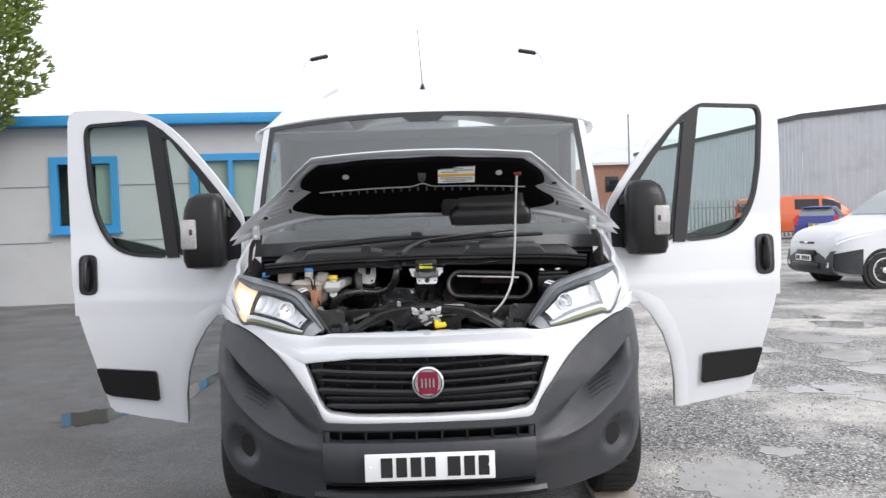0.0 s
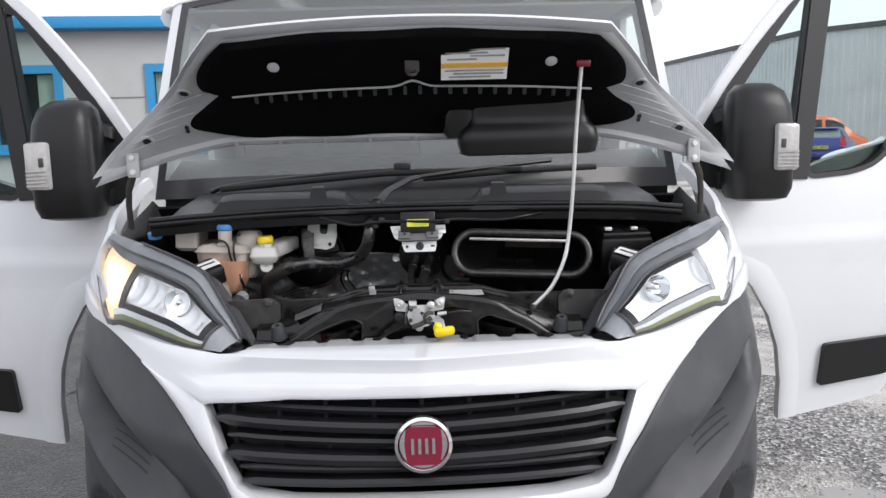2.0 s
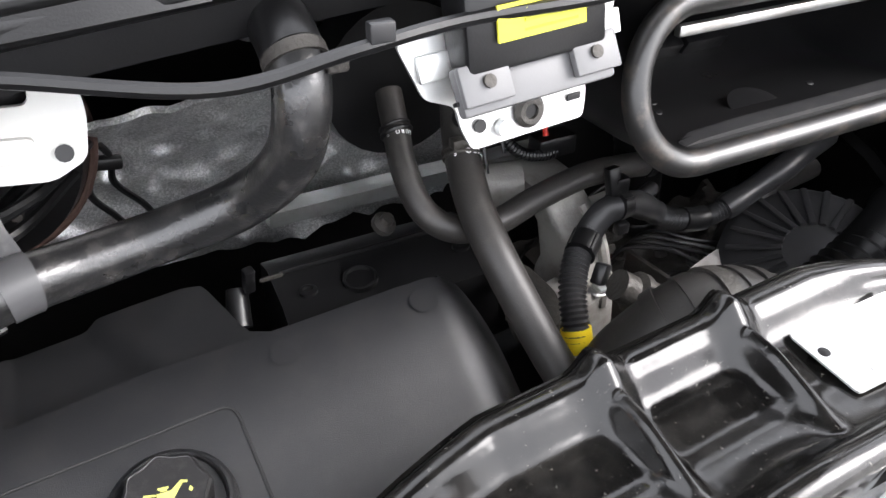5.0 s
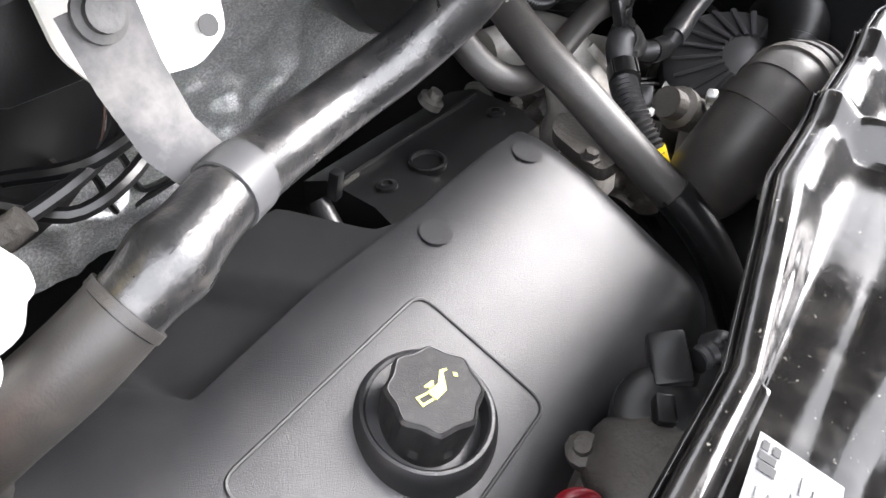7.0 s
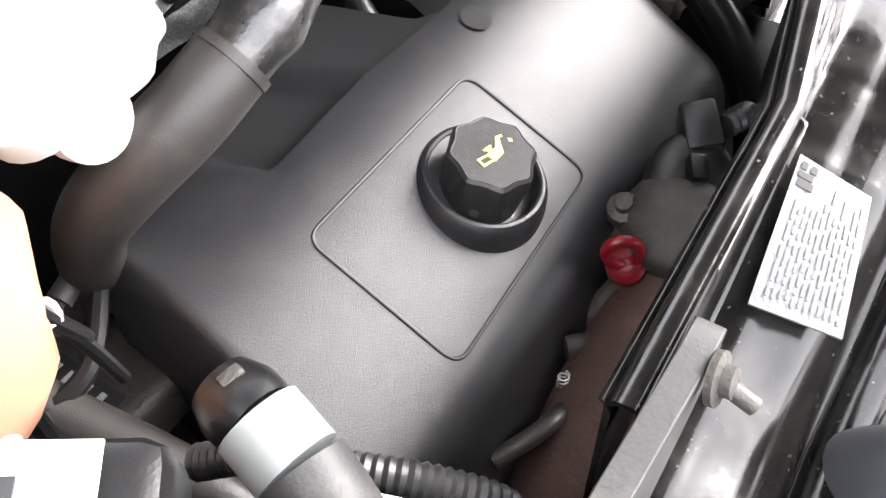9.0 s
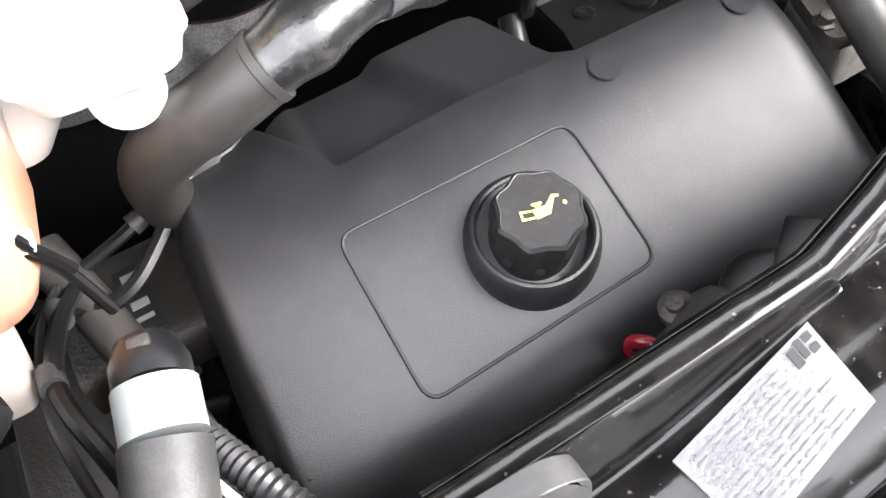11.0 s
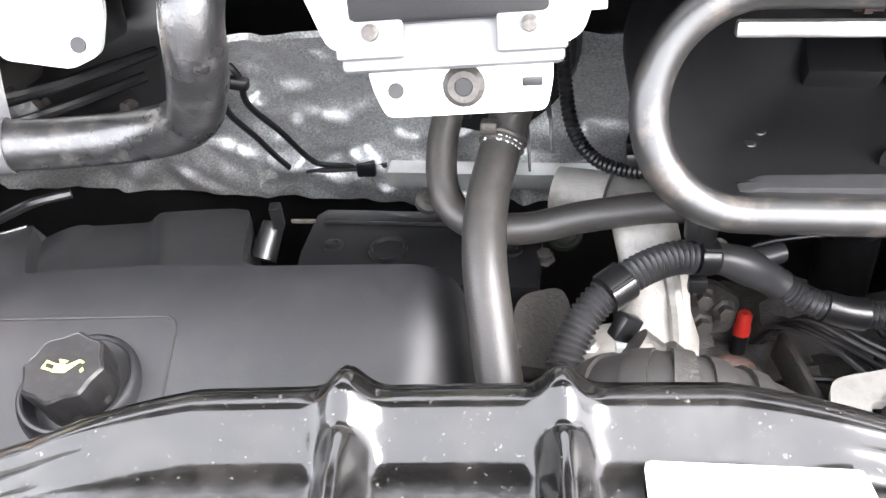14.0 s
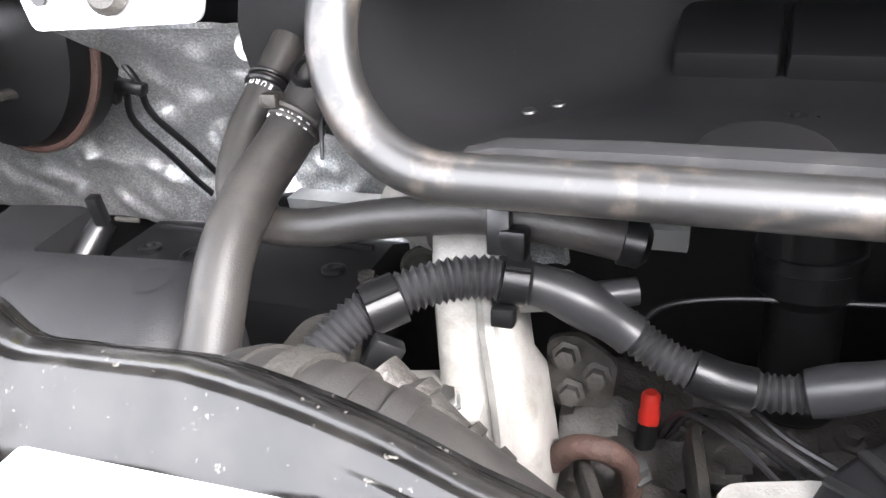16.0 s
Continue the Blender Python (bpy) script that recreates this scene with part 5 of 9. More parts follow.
# ---- wings, from the lamp to the door hinge ----
for s in SIDES:
    rings = []
    for y, zt, zb, xt, xb in [(0.53, 1.03, 0.96, 0.868, 0.885), (0.58, 1.065, 0.96, 0.90, 0.925), (0.62, 1.10, 0.96, 0.925, 0.952), (0.66, 1.15, 0.96, 0.93, 0.975), (0.70, 1.20, 0.96, 0.918, 0.99), (0.76, 1.22, 0.96, 0.935, 1.005), (0.82, 1.24, 1.02, 0.945, 1.018), (0.92, 1.27, 1.04, 0.95, 1.02), (1.05, 1.31, 1.03, 0.955, 1.02), (1.14, 1.33, 1.0, 0.955, 1.015)]:
        rings.append([(s * (xt - (0.022 if y > 0.67 else 0.012)), y + 0.01, zt - 0.03), (s * (xt - (0.014 if y > 0.67 else 0.004)), y, zt + 0.003), (s * xt, y, zt), (s * (xt * 0.5 + xb * 0.5 + 0.012), y, zt * 0.6 + zb * 0.4), (s * xb, y, zb + 0.03), (s * (xb - 0.02), y, zb)])
    part("wing", loft(rings, closed=False), M_white, van, "white front wing", mods=[('SOLIDIFY', (0.004, 1))])
    # bright edge trim between bumper and arch, dark liner
    part("arch_liner", sweep([(s * 0.88, 0.95 + 0.40 * math.cos(a), 0.36 + 0.43 * math.sin(a)) for a in [math.pi * k / 16 for k in range(17)]], lambda f: (0.01, 0.1), 8, flat=(0, 0, 1)), M_black, van)
    # wheel
    wc = (s * 0.91, 0.95, 0.338)
    wh = part("wheel", turned([(0.21, -0.1), (0.30, -0.108), (0.33, -0.095), (0.338, -0.07), (0.338, 0.07), (0.33, 0.095), (0.30, 0.108), (0.21, 0.1)], wc, (s, 0, 0), 48), M_tyre, van, "black tyre on a steel wheel")
    part("rim", turned([(0.212, 0.07), (0.2, 0.09), (0.17, 0.06), (0.06, 0.07), (0.05, 0.09), (0.0, 0.09)], wc, (s, 0, 0), 32), M_steel, wh)
    b = bmesh.new()
    for k in range(40):
        a = 2 * math.pi * k / 40
        box((s * 0.91, 0.95 + 0.338 * math.cos(a), 0.338 + 0.338 * math.sin(a)), (0.15, 0.014, 0.03), 0, (math.degrees(a), 0, 0), b)
    part("tread", b, M_tyre, wh)
    # rear wheel
    wc = (s * 0.91, 4.98, 0.338)
    wh = part("wheel", turned([(0.21, -0.1), (0.30, -0.108), (0.33, -0.095), (0.338, -0.07), (0.338, 0.07), (0.33, 0.095), (0.30, 0.108), (0.21, 0.1)], wc, (s, 0, 0), 32), M_tyre, van)

# ---- cab shell: pillars, windscreen, roof, load body ----
def ws_pt(u, v):
    """Windscreen: u from -1 to 1, v from its foot to its head."""
    zb, zt = 1.285 - 0.02 * u * u, 2.06 - 0.05 * u * u
    yb, yt = 1.03 + 0.20 * u * u, 1.50 + 0.14 * u * u
    hw = 0.955 + (0.93 - 0.955) * v
    return Vector((u * hw, yb + (yt - yb) * v - 0.02 * math.sin(math.pi * v), zb + (zt - zb) * v))


def ws_patch(u0, u1, v0, v1, nu=18, nv=8, off=0.0):
    return loft([[tuple(ws_pt(u0 + (u1 - u0) * i / nu, v0 + (v1 - v0) * j / nv) + Vector((0, off, 0))) for j in range(nv + 1)] for i in range(nu + 1)], closed=False)


ws = part("windscreen", ws_patch(-0.985, 0.985, 0.0, 0.985), M_wscreen, van, "large clear windscreen with a black border")
ws.visible_shadow = False
M_frit = node_mat("black_frit", (0.03, 0.03, 0.032), 0.25, var=0.1, scale=30)
part("screen_border", ws_patch(-1.0, 1.0, 0.965, 1.0, 24, 2, -0.004), M_frit, ws)
part("screen_border", ws_patch(-1.0, 1.0, -0.02, 0.07, 24, 2, -0.004), M_frit, ws)
for s in SIDES:
    part("screen_border", ws_patch(s * 0.965, s * 1.0, 0.0, 1.0, 2, 10, -0.004), M_frit, ws)
tz = loft([[tuple(ws_pt(k * w, v) + Vector((0, -0.006, 0))) for k in (-1, -0.5, 0, 0.5, 1)] for v, w in ((0.985, 0.135), (0.955, 0.12), (0.925, 0.09))], closed=False)
part("sensor_cover", tz, M_frit, ws)
for s in SIDES:
    rings = []
    for v in [i / 10 for i in range(11)]:
        p = ws_pt(s, v)
        w = 0.055
        rings.append([tuple(p + Vector((0, -0.002, 0))), tuple(p + Vector((s * w * 0.7, 0.015, 0.0))), tuple(p + Vector((s * w, 0.07, 0))), tuple(p + Vector((s * w, 0.14, 0))), tuple(p + Vector((-s * 0.01, 0.14, 0))), tuple(p + Vector((-s * 0.02, 0.02, 0)))])
    part("pillar", loft(rings), M_white, van, "white windscreen pillar")
# roof: cap over the screen sweeping up to the high roof
rings = []
for y, z, hw, dz in [(1.50, 2.062, 0.955, 0.052), (1.62, 2.14, 0.955, 0.09), (1.9, 2.27, 0.93, 0.13), (2.2, 2.42, 0.92, 0.17), (2.5, 2.55, 0.9, 0.15), (2.8, 2.61, 0.88, 0.11), (3.4, 2.62, 0.86, 0.1), (6.0, 2.6, 0.86, 0.1)]:
    ring = []
    for k in range(17):
        u = -1 + 2 * k / 16
        ring.append((u * hw, y + 0.14 * u * u * (1 if y < 1.7 else 0.5), z - dz * abs(u) ** 3.0))
    ring = [(-1.0, y + (0.14 if y < 1.7 else 0.07), min(2.0, z - 0.08))] + ring + [(1.0, y + (0.14 if y < 1.7 else 0.07), min(2.0, z - 0.08))]
    rings.append(ring)
part("roof", loft(rings, closed=False), M_white, van, "white raised roof", mods=[('SOLIDIFY', (0.01, -1))])
for s in SIDES:
    part("body_side", slab([[(2.12, 0.4), (4.52, 0.4), (4.55, 0.62), (4.72, 0.8), (5.24, 0.8), (5.42, 0.62), (5.45, 0.4), (6.0, 0.4), (6.0, 2.02), (2.12, 2.02)]],
         lambda u, v, w: Vector((s * (1.0 - w), u, v)), 0.03), M_white, van)
    part("door_header", sweep([(s * 0.985, 1.66, 1.96), (s * 0.985, 2.0, 2.02), (s * 0.985, 2.14, 2.02)], 0.045, 8), M_white, van)
    part("sill", box((s * 0.96, 1.75, 0.42), (0.1, 0.8, 0.12), 0.02), M_white, van)
    part("roof_marker_lamp", box((s * 0.74, 2.48, 2.60), (0.13, 0.06, 0.025), 0.01, (20, s * 12, s * -8)), M_black, van, "small dark roof marker lamp")
    part("marker_wire", tube([(s * 0.79, 2.46, 2.595), (s * 0.83, 2.45, 2.56), (s * 0.85, 2.44, 2.5)], 0.006, 6, 5), M_white, van)
part("rear_panel", box((0, 6.0, 1.45), (1.96, 0.04, 2.1)), M_white, van)
part("cargo_floor", box((0, 3.6, 0.5), (1.94, 4.8, 0.06)), M_black, van)
part("bulkhead", box((0, 2.35, 1.2), (1.86, 0.03, 1.6), 0.01), node_mat("bulkhead_grey", (0.2, 0.205, 0.21), 0.6, var=0.06, scale=4), van, "pale grey cab bulkhead")
an = part("aerial", turned([(0.022, 0.0), (0.02, 0.012), (0.012, 0.03), (0.007, 0.045), (0.0, 0.05)], (-0.005, 1.88, 2.243), (0, -0.3, 1), 18), M_black, van, "black whip aerial on the roof")
part("whip", cyl((-0.005, 1.868, 2.28), (-0.028, 1.97, 2.66), 0.0026, 0.0014, 6), M_black, an)
part("headlining", loft([[(-0.9, 1.62, 1.98), (-0.9, 2.3, 2.0)], [(0.9, 1.62, 1.98), (0.9, 2.3, 2.0)]], closed=False), M_lining, van, mods=[('SOLIDIFY', (0.01, 1))])
# dashboard, wheel, seats
rings = []
for x in (-0.92, -0.6, -0.3, 0, 0.3, 0.6, 0.92):
    rings.append([(x, 1.07 + 0.18 * x * x, 1.25), (x, 1.16 + 0.15 * x * x, 1.325), (x, 1.45, 1.385), (x, 1.6, 1.2), (x, 1.58, 0.8), (x, 1.2, 0.75)])
part("dashboard", loft(rings), M_black, van, "dark plastic dashboard")
b = sweep([(0.45 + 0.19 * math.cos(a), 1.66 + 0.05 * math.sin(a), 1.24 + 0.18 * math.sin(a)) for a in [2 * math.pi * k / 24 for k in range(24)]], 0.014, 8, closed=True)
cyl((0.45, 1.67, 1.24), (0.45, 1.58, 1.1), 0.035, 0.03, 10, b)
box((0.45, 1.66, 1.24), (0.34, 0.02, 0.04), 0.008, None, b)
part("steering_wheel", b, M_black, van)
for x, w in ((0.5, 0.48), (-0.42, 0.86)):
    st = part("seat", box((x, 1.95, 0.86), (w, 0.5, 0.16), 0.05), M_seat, van, "dark cloth cab seat")
    part("backrest", box((x, 2.2, 1.22), (w, 0.13, 0.62), 0.05, (-8, 0, 0)), M_seat, st)
    for hx in ([x] if w < 0.6 else [x - 0.2, x + 0.2]):
        part("headrest", box((hx, 2.25, 1.63), (0.25, 0.09, 0.17), 0.035), M_seat, st)

# ---- open front doors ----
M_doorblk = node_mat("door_frame_black", (0.01, 0.01, 0.011), 0.5, var=0.1, scale=30)


def door(s):
    hx, hy = 1.0, 1.13
    dx, dy = math.cos(radians(11)), math.sin(radians(11))

    def bowed(z):
        return 0.05 * math.sin(min(1, max(0, (z - 0.4) / 1.0)) * math.pi) if z < 1.4 else -0.0

    def at(u, v, w):
        lean = 0.07 * max(0.0, v - 1.2) ** 1.5
        y = hy + u * dy + w - bowed(v) + lean
        return Vector((s * (hx + u * dx), y, v))
    arch = [(0.36, 0.345), (0.355, 0.5), (0.33, 0.64), (0.28, 0.77), (0.21, 0.88), (0.13, 0.96), (0.05, 1.0), (0.0, 1.02)]
    outer = [(0.36, 0.345), (0.60, 0.37), (0.80, 0.40), (0.83, 0.43), (0.895, 0.68), (0.97, 0.92), (1.015, 1.12), (1.035, 1.4), (1.045, 1.75), (1.045, 2.045), (1.03, 2.09), (1.0, 2.105), (0.86, 2.103), (0.74, 2.097), (0.65, 2.087), (0.57, 2.068), (0.49, 2.035), (0.41, 1.982), (0.33, 1.91), (0.25, 1.825), (0.15, 1.71), (0.06, 1.59), (0.0, 1.50), (-0.02, 1.42), (-0.02, 1.30), (0.0, 1.15)] + list(reversed(arch))[0:-1]
    main = rounded([(0.90, 2.012), (0.921, 1.995), (0.928, 1.955), (0.92, 1.85), (0.905, 1.68), (0.872, 1.52), (0.835, 1.43), (0.78, 1.355), (0.71, 1.31), (0.62, 1.287), (0.437, 1.275), (0.548, 2.02)], 0.035)
    quarter = rounded([(0.455, 1.93), (0.355, 1.285), (0.14, 1.285), (0.14, 1.56), (0.27, 1.74), (0.41, 1.915)], 0.025)
    b = bmesh.new()
    # skin split into rows so that it can bow
    slab([outer, main, quarter], at, 0.035, b, [0.42 + 0.06 * k for k in range(28)])
    d = part("door", b, M_white, van, "white front door standing open", deg=30)

    def ring_of(loop, grow):
        n = len(loop)
        area = sum(loop[i][0] * loop[(i + 1) % n][1] - loop[(i + 1) % n][0] * loop[i][1] for i in range(n))
        sg = 1 if area > 0 else -1
        out = []
        for i in range(n):
            t = Vector(loop[(i + 1) % n]) - Vector(loop[i - 1])
            t.normalize()
            out.append((loop[i][0] + sg * grow * t.y, loop[i][1] - sg * grow * t.x))
        return out
    part("window_seal", slab([ring_of(main, 0.014), ring_of(main, -0.004)], lambda u, v, w: at(u, v, -0.006 + w), 0.046), M_doorblk, d)
    part("quarter_seal", slab([ring_of(quarter, 0.012), ring_of(quarter, -0.004)], lambda u, v, w: at(u, v, -0.006 + w), 0.046), M_doorblk, d)
    part("window_pillar", slab([[(0.43, 1.262), (0.36, 1.265), (0.45, 1.90), (0.47, 1.975), (0.50, 2.0), (0.55, 2.028)]], lambda u, v, w: at(u, v, -0.01 + w), 0.02), M_doorblk, d)
    part("mirror_triangle", slab([[(0.0, 1.44), (0.0, 1.25), (0.13, 1.24), (0.138, 1.56), (0.27, 1.745), (0.41, 1.925), (0.458, 1.94), (0.50, 1.995), (0.46, 1.975), (0.36, 1.885), (0.24, 1.755), (0.12, 1.61)]], lambda u, v, w: at(u, v, -0.008 + w), 0.02), M_doorblk, d)
    part("door_glass", slab([ring_of(main, 0.0)], lambda u, v, w: at(u, v, 0.016 + w), 0.004), M_glass, d)
    part("quarter_glass", slab([ring_of(quarter, 0.0)], lambda u, v, w: at(u, v, 0.016 + w), 0.004), M_glass, d)
    # inner trim and pocket behind the skin
    part("inner_trim", slab([rounded([(0.4, 0.45), (0.8, 0.48), (0.98, 1.1), (0.99, 1.28), (0.8, 1.27), (0.3, 1.22), (0.06, 1.15), (0.28, 0.88)], 0.05)], lambda u, v, w: at(u, v, 0.037 + w), 0.035), M_black, d)
    part("belt_rail", slab([[(0.2, 1.2), (0.93, 1.24), (0.93, 1.40), (0.84, 1.395), (0.55, 1.33), (0.42, 1.29), (0.2, 1.27)]], lambda u, v, w: at(u, v, 0.04 + w), 0.05), M_black, d)
    # rub strip
    part("rub_strip", slab([rounded([(0.515, 0.470), (0.80, 0.495), (0.845, 0.512), (0.885, 0.655), (0.52, 0.64)], 0.018)], lambda u, v, w: at(u, v, -0.022 + w), 0.024), M_black, d, "black plastic rub strip", mods=[('BEVEL', (0.006, 2))])
    # pressed feature line
    rings = []
    for k in range(13):
        u = 0.05 + 0.95 * k / 12
        rings.append([tuple(at(u, 1.10 - 0.15 * f, -0.001 - o)) for f, o in ((0, 0), (0.15, 0.001), (0.3, 0.0035), (0.42, 0.005), (0.55, 0.0045), (0.75, 0.0015), (1, 0))])
    part("crease", loft(rings, closed=False), M_white, d, deg=60)
    rings = []
    for (u, v), (u2, v2) in zip(arch, [(0.44, 0.35), (0.435, 0.52), (0.41, 0.68), (0.355, 0.83), (0.27, 0.96), (0.17, 1.04), (0.07, 1.075), (0.0, 1.09)]):
        rings.append([tuple(at(u, v, 0.0)), tuple(at(u + (u2 - u) * 0.15, v + (v2 - v) * 0.15, -0.005)), tuple(at(u + (u2 - u) * 0.5, v + (v2 - v) * 0.5, -0.006)), tuple(at(u + (u2 - u) * 0.8, v + (v2 - v) * 0.8, -0.003)), tuple(at(u2, v2, -0.001))])
    part("arch_lip", loft(rings, closed=False), M_white, d, deg=60)
    # handle
    hl = part("handle_bowl", slab([rounded([(0.855, 1.065), (0.968, 1.065), (0.975, 1.29), (0.862, 1.29)], 0.045)], lambda u, v, w: at(u, v, -0.012 + w), 0.014), M_black, d, "black door handle", mods=[('BEVEL', (0.005, 2))])
    part("handle_grip", tube([at(0.915, 1.095, -0.01), at(0.915, 1.12, -0.036), at(0.917, 1.18, -0.042), at(0.919, 1.24, -0.036), at(0.92, 1.27, -0.012)], 0.015, 10, 5), M_grille, d)
    # mirror
    mx, my = s * 1.165, 1.03
    rings = []
    for z, hw, hd, ox in [(1.205, 0.06, 0.04, 0.0), (1.215, 0.095, 0.075, 0.0), (1.25, 0.108, 0.09, 0.0), (1.33, 0.11, 0.095, 0.0), (1.44, 0.107, 0.095, -0.002), (1.52, 0.10, 0.09, -0.006), (1.57, 0.085, 0.075, -0.012), (1.598, 0.055, 0.045, -0.02), (1.602, 0.02, 0.02, -0.02)]:
        ring = []
        for k in range(20):
            a = 2 * math.pi * k / 20
            ca, sa = math.cos(a), math.sin(a)
            ring.append((mx + s * ox + hw * math.copysign(abs(ca) ** 0.55, ca), my + hd * math.copysign(abs(sa) ** 0.6, sa), z))
        rings.append(ring)
    m = part("door_mirror", loft(rings), M_black, van, "tall black plastic door mirror", deg=50)
    rings = []
    for k in range(9):
        u = k / 8
        p = Vector((s * (1.05 + 0.1 * u), 1.17 - 0.13 * u, 1.49 + 0.03 * math.sin(u * 2)))
        rings.append([tuple(p + Vector((0, a, c))) for a, c in ((-0.04, -0.02), (-0.04, 0.02), (0.03, 0.025), (0.03, -0.025))])
    part("mirror_arm", loft(rings), M_black, m)
    rings = []
    for k in range(9):
        u = k / 8
        p = Vector((s * (1.05 + 0.1 * u), 1.17 - 0.13 * u, 1.27))
        rings.append([tuple(p + Vector((0, a, c))) for a, c in ((-0.04, -0.03), (-0.04, 0.03), (0.03, 0.03), (0.03, -0.03))])
    part("mirror_arm", loft(rings), M_black, m)
    lamp = loft([[(s * x, y, z) for x, y, z in [(1.185 + 0.004 * k, 0.928 + (0.012 if k in (0, 4) else 0.0) + 0.002 * k, 1.475 - 0.008), (1.185 + 0.004 * k, 0.928 + (0.012 if k in (0, 4) else 0) + 0.002 * k, 1.315)]] for k in range(5)], closed=False)
    M_repeater = bpy.data.materials.get("repeater_lens") or node_mat("repeater_lens", (0.42, 0.41, 0.40), 0.12, var=0.3, scale=60, coat=0.6)
    lm = part("side_repeater", box((s * 1.222, 0.945, 1.388), (0.08, 0.05, 0.155), 0.012, (0, 0, s * 6)), M_repeater, m, "clear ribbed indicator lens")
    part("repeater_bulb", box((s * 1.205, 0.9185, 1.40), (0.018, 0.006, 0.03), 0.003), M_lampbr, m)
    for k in range(5):
        part("lens_rib", box((s * 1.222, 0.917, 1.325 + 0.012 * k), (0.07, 0.006, 0.004)), M_repeater, m)
    return d


for s in SIDES:
    door(s)

# ---- open bonnet ----
def hood_edge_x(v):
    return curve_table([(0, 0.945), (0.12, 0.90), (0.35, 0.78), (0.6, 0.655), (0.8, 0.565), (0.92, 0.505), (1.0, 0.465)], v)


def hood_pt(u, v, w=0.0):
    """u across from -1 to 1, v from the hinge edge to the leading edge, which hangs forward over the bay; w towards the engine side."""
    v = max(0.0, v)
    x = u * hood_edge_x(v)
    q = abs(x)
    zr = 1.45 - 0.117 * max(0, (q - 0.5) / 0.445) ** 1.3 if q > 0.5 else 1.45
    zf = 1.703 - 0.024 * (q / 0.5) ** 2
    z = zr + (zf - zr) * v
    y = 0.60 - 0.42 * v ** 1.2 + curve_table([(0, 0.066), (0.275, 0.119), (0.645, 0.258), (0.85, 0.203), (1.0, 0.13)], v) * (q / 0.945) ** 2
    return Vector((x, y - 0.66 * w, z - 0.75 * w))


rings = [[tuple(hood_pt(-1 + 2 * i / 32, j / 14, -0.028)) for j in range(15)] for i in range(33)]
hood = part("bonnet", loft(rings, closed=False), M_white, van, "white bonnet propped open on its rod", mods=[('SOLIDIFY', (0.006, -1))])


NU, NV = 64, 40


def pad_upper(u, v):
    x = abs(u * hood_edge_x(v))
    return 0.60 < v < 0.965 and x < lerp_table([(0.6, 0.40), (0.66, 0.525), (0.76, 0.52), (0.86, 0.485), (0.965, 0.42)], v)


def pad_lower(u, v):
    x = abs(u * hood_edge_x(v))
    return 0.14 < v < 0.53 and x < lerp_table([(0.14, 0.38), (0.2, 0.49), (0.3, 0.57), (0.36, 0.58), (0.44, 0.515), (0.53, 0.37)], v)


b = bmesh.new()
vv = [[None] * (NV + 1) for _ in range(NU + 1)]
for i in range(NU + 1):
    for j in range(NV + 1):
        u, v = -1 + 2 * i / NU, j / NV
        up, lo = pad_upper(u, v), pad_lower(u, v)
        w = 0.012 - (0.02 if (up or lo) else 0) + (0.012 if v < 0.08 else 0) - (0.008 if j in (0, NV) or i in (0, NU) else 0)
        vv[i][j] = b.verts.new(hood_pt(u * 0.985, 0.01 + v * 0.975, w))
for i in range(NU):
    for j in range(NV):
        b.faces.new((vv[i][j], vv[i + 1][j], vv[i + 1][j + 1], vv[i][j + 1]))
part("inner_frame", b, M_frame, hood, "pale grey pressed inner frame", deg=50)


def pad(edge, v0, v1, w, name, mat, lab):
    """A padded panel on the underside, its half width given along v."""
    rings = []
    for j in range(25):
        v = v0 + (v1 - v0) * j / 24
        hx = curve_table(edge, v)
        row = []
        for i in range(49):
            x = hx * (-1 + 2 * i / 48)
            rim = 0.012 if i in (0, 48) or j in (0, 24) else 0.0
            row.append(tuple(hood_pt(x / hood_edge_x(v), v, w - rim + 0.003 * math.sin(x * 21) * math.sin(v * 17))))
        rings.append(row)
    return part(name, loft(rings, closed=False), mat, hood, lab, deg=60, mods=[('SOLIDIFY', (0.01, -1))])


M_pad = node_mat("sound_pad", (0.0035, 0.0035, 0.004), 0.9, var=0.3, scale=30, spec=0.06, bump=0.4, bscale=150)
pad([(0.575, 0.42), (0.60, 0.49), (0.64, 0.535), (0.76, 0.53), (0.86, 0.495), (0.975, 0.43)], 0.575, 0.975, 0.022, "upper_pad", M_pad, "black sound deadening pad")
pad([(0.10, 0.38), (0.15, 0.505), (0.26, 0.595), (0.36, 0.60), (0.46, 0.545), (0.59, 0.485)], 0.10, 0.59, 0.014, "lower_pad", M_pad, "black sound deadening pad")
# slotted cross strip between the pads
for k in range(22):
    x = -0.40 + 0.038 * k
    u = x / hood_edge_x(0.56)
    part("strip_tooth", box(tuple(hood_pt(u, 0.575 - 0.01 * (x / 0.4) ** 2, 0.040)), (0.009, 0.006, 0.026), 0.002, (42, 0, 0)), M_lampbr, hood)
b = sweep([hood_pt(x / hood_edge_x(0.6), 0.605 + 0.05 * math.exp(-(x / 0.03) ** 2), 0.040) for x in [-0.46 + 0.0153 * k for k in range(61)]], 0.0028, 6)
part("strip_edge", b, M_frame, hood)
# warning sticker, lying in the slope of the pad
c = hood_pt(0.15 / hood_edge_x(0.78), 0.80, 0.042)
TILT = radians(47)


def on_pad(du, dv, dw=0.0):
    return (c.x + du, c.y - dv * math.sin(TILT) - dw * math.cos(TILT), c.z + dv * math.cos(TILT) - dw * math.sin(TILT))


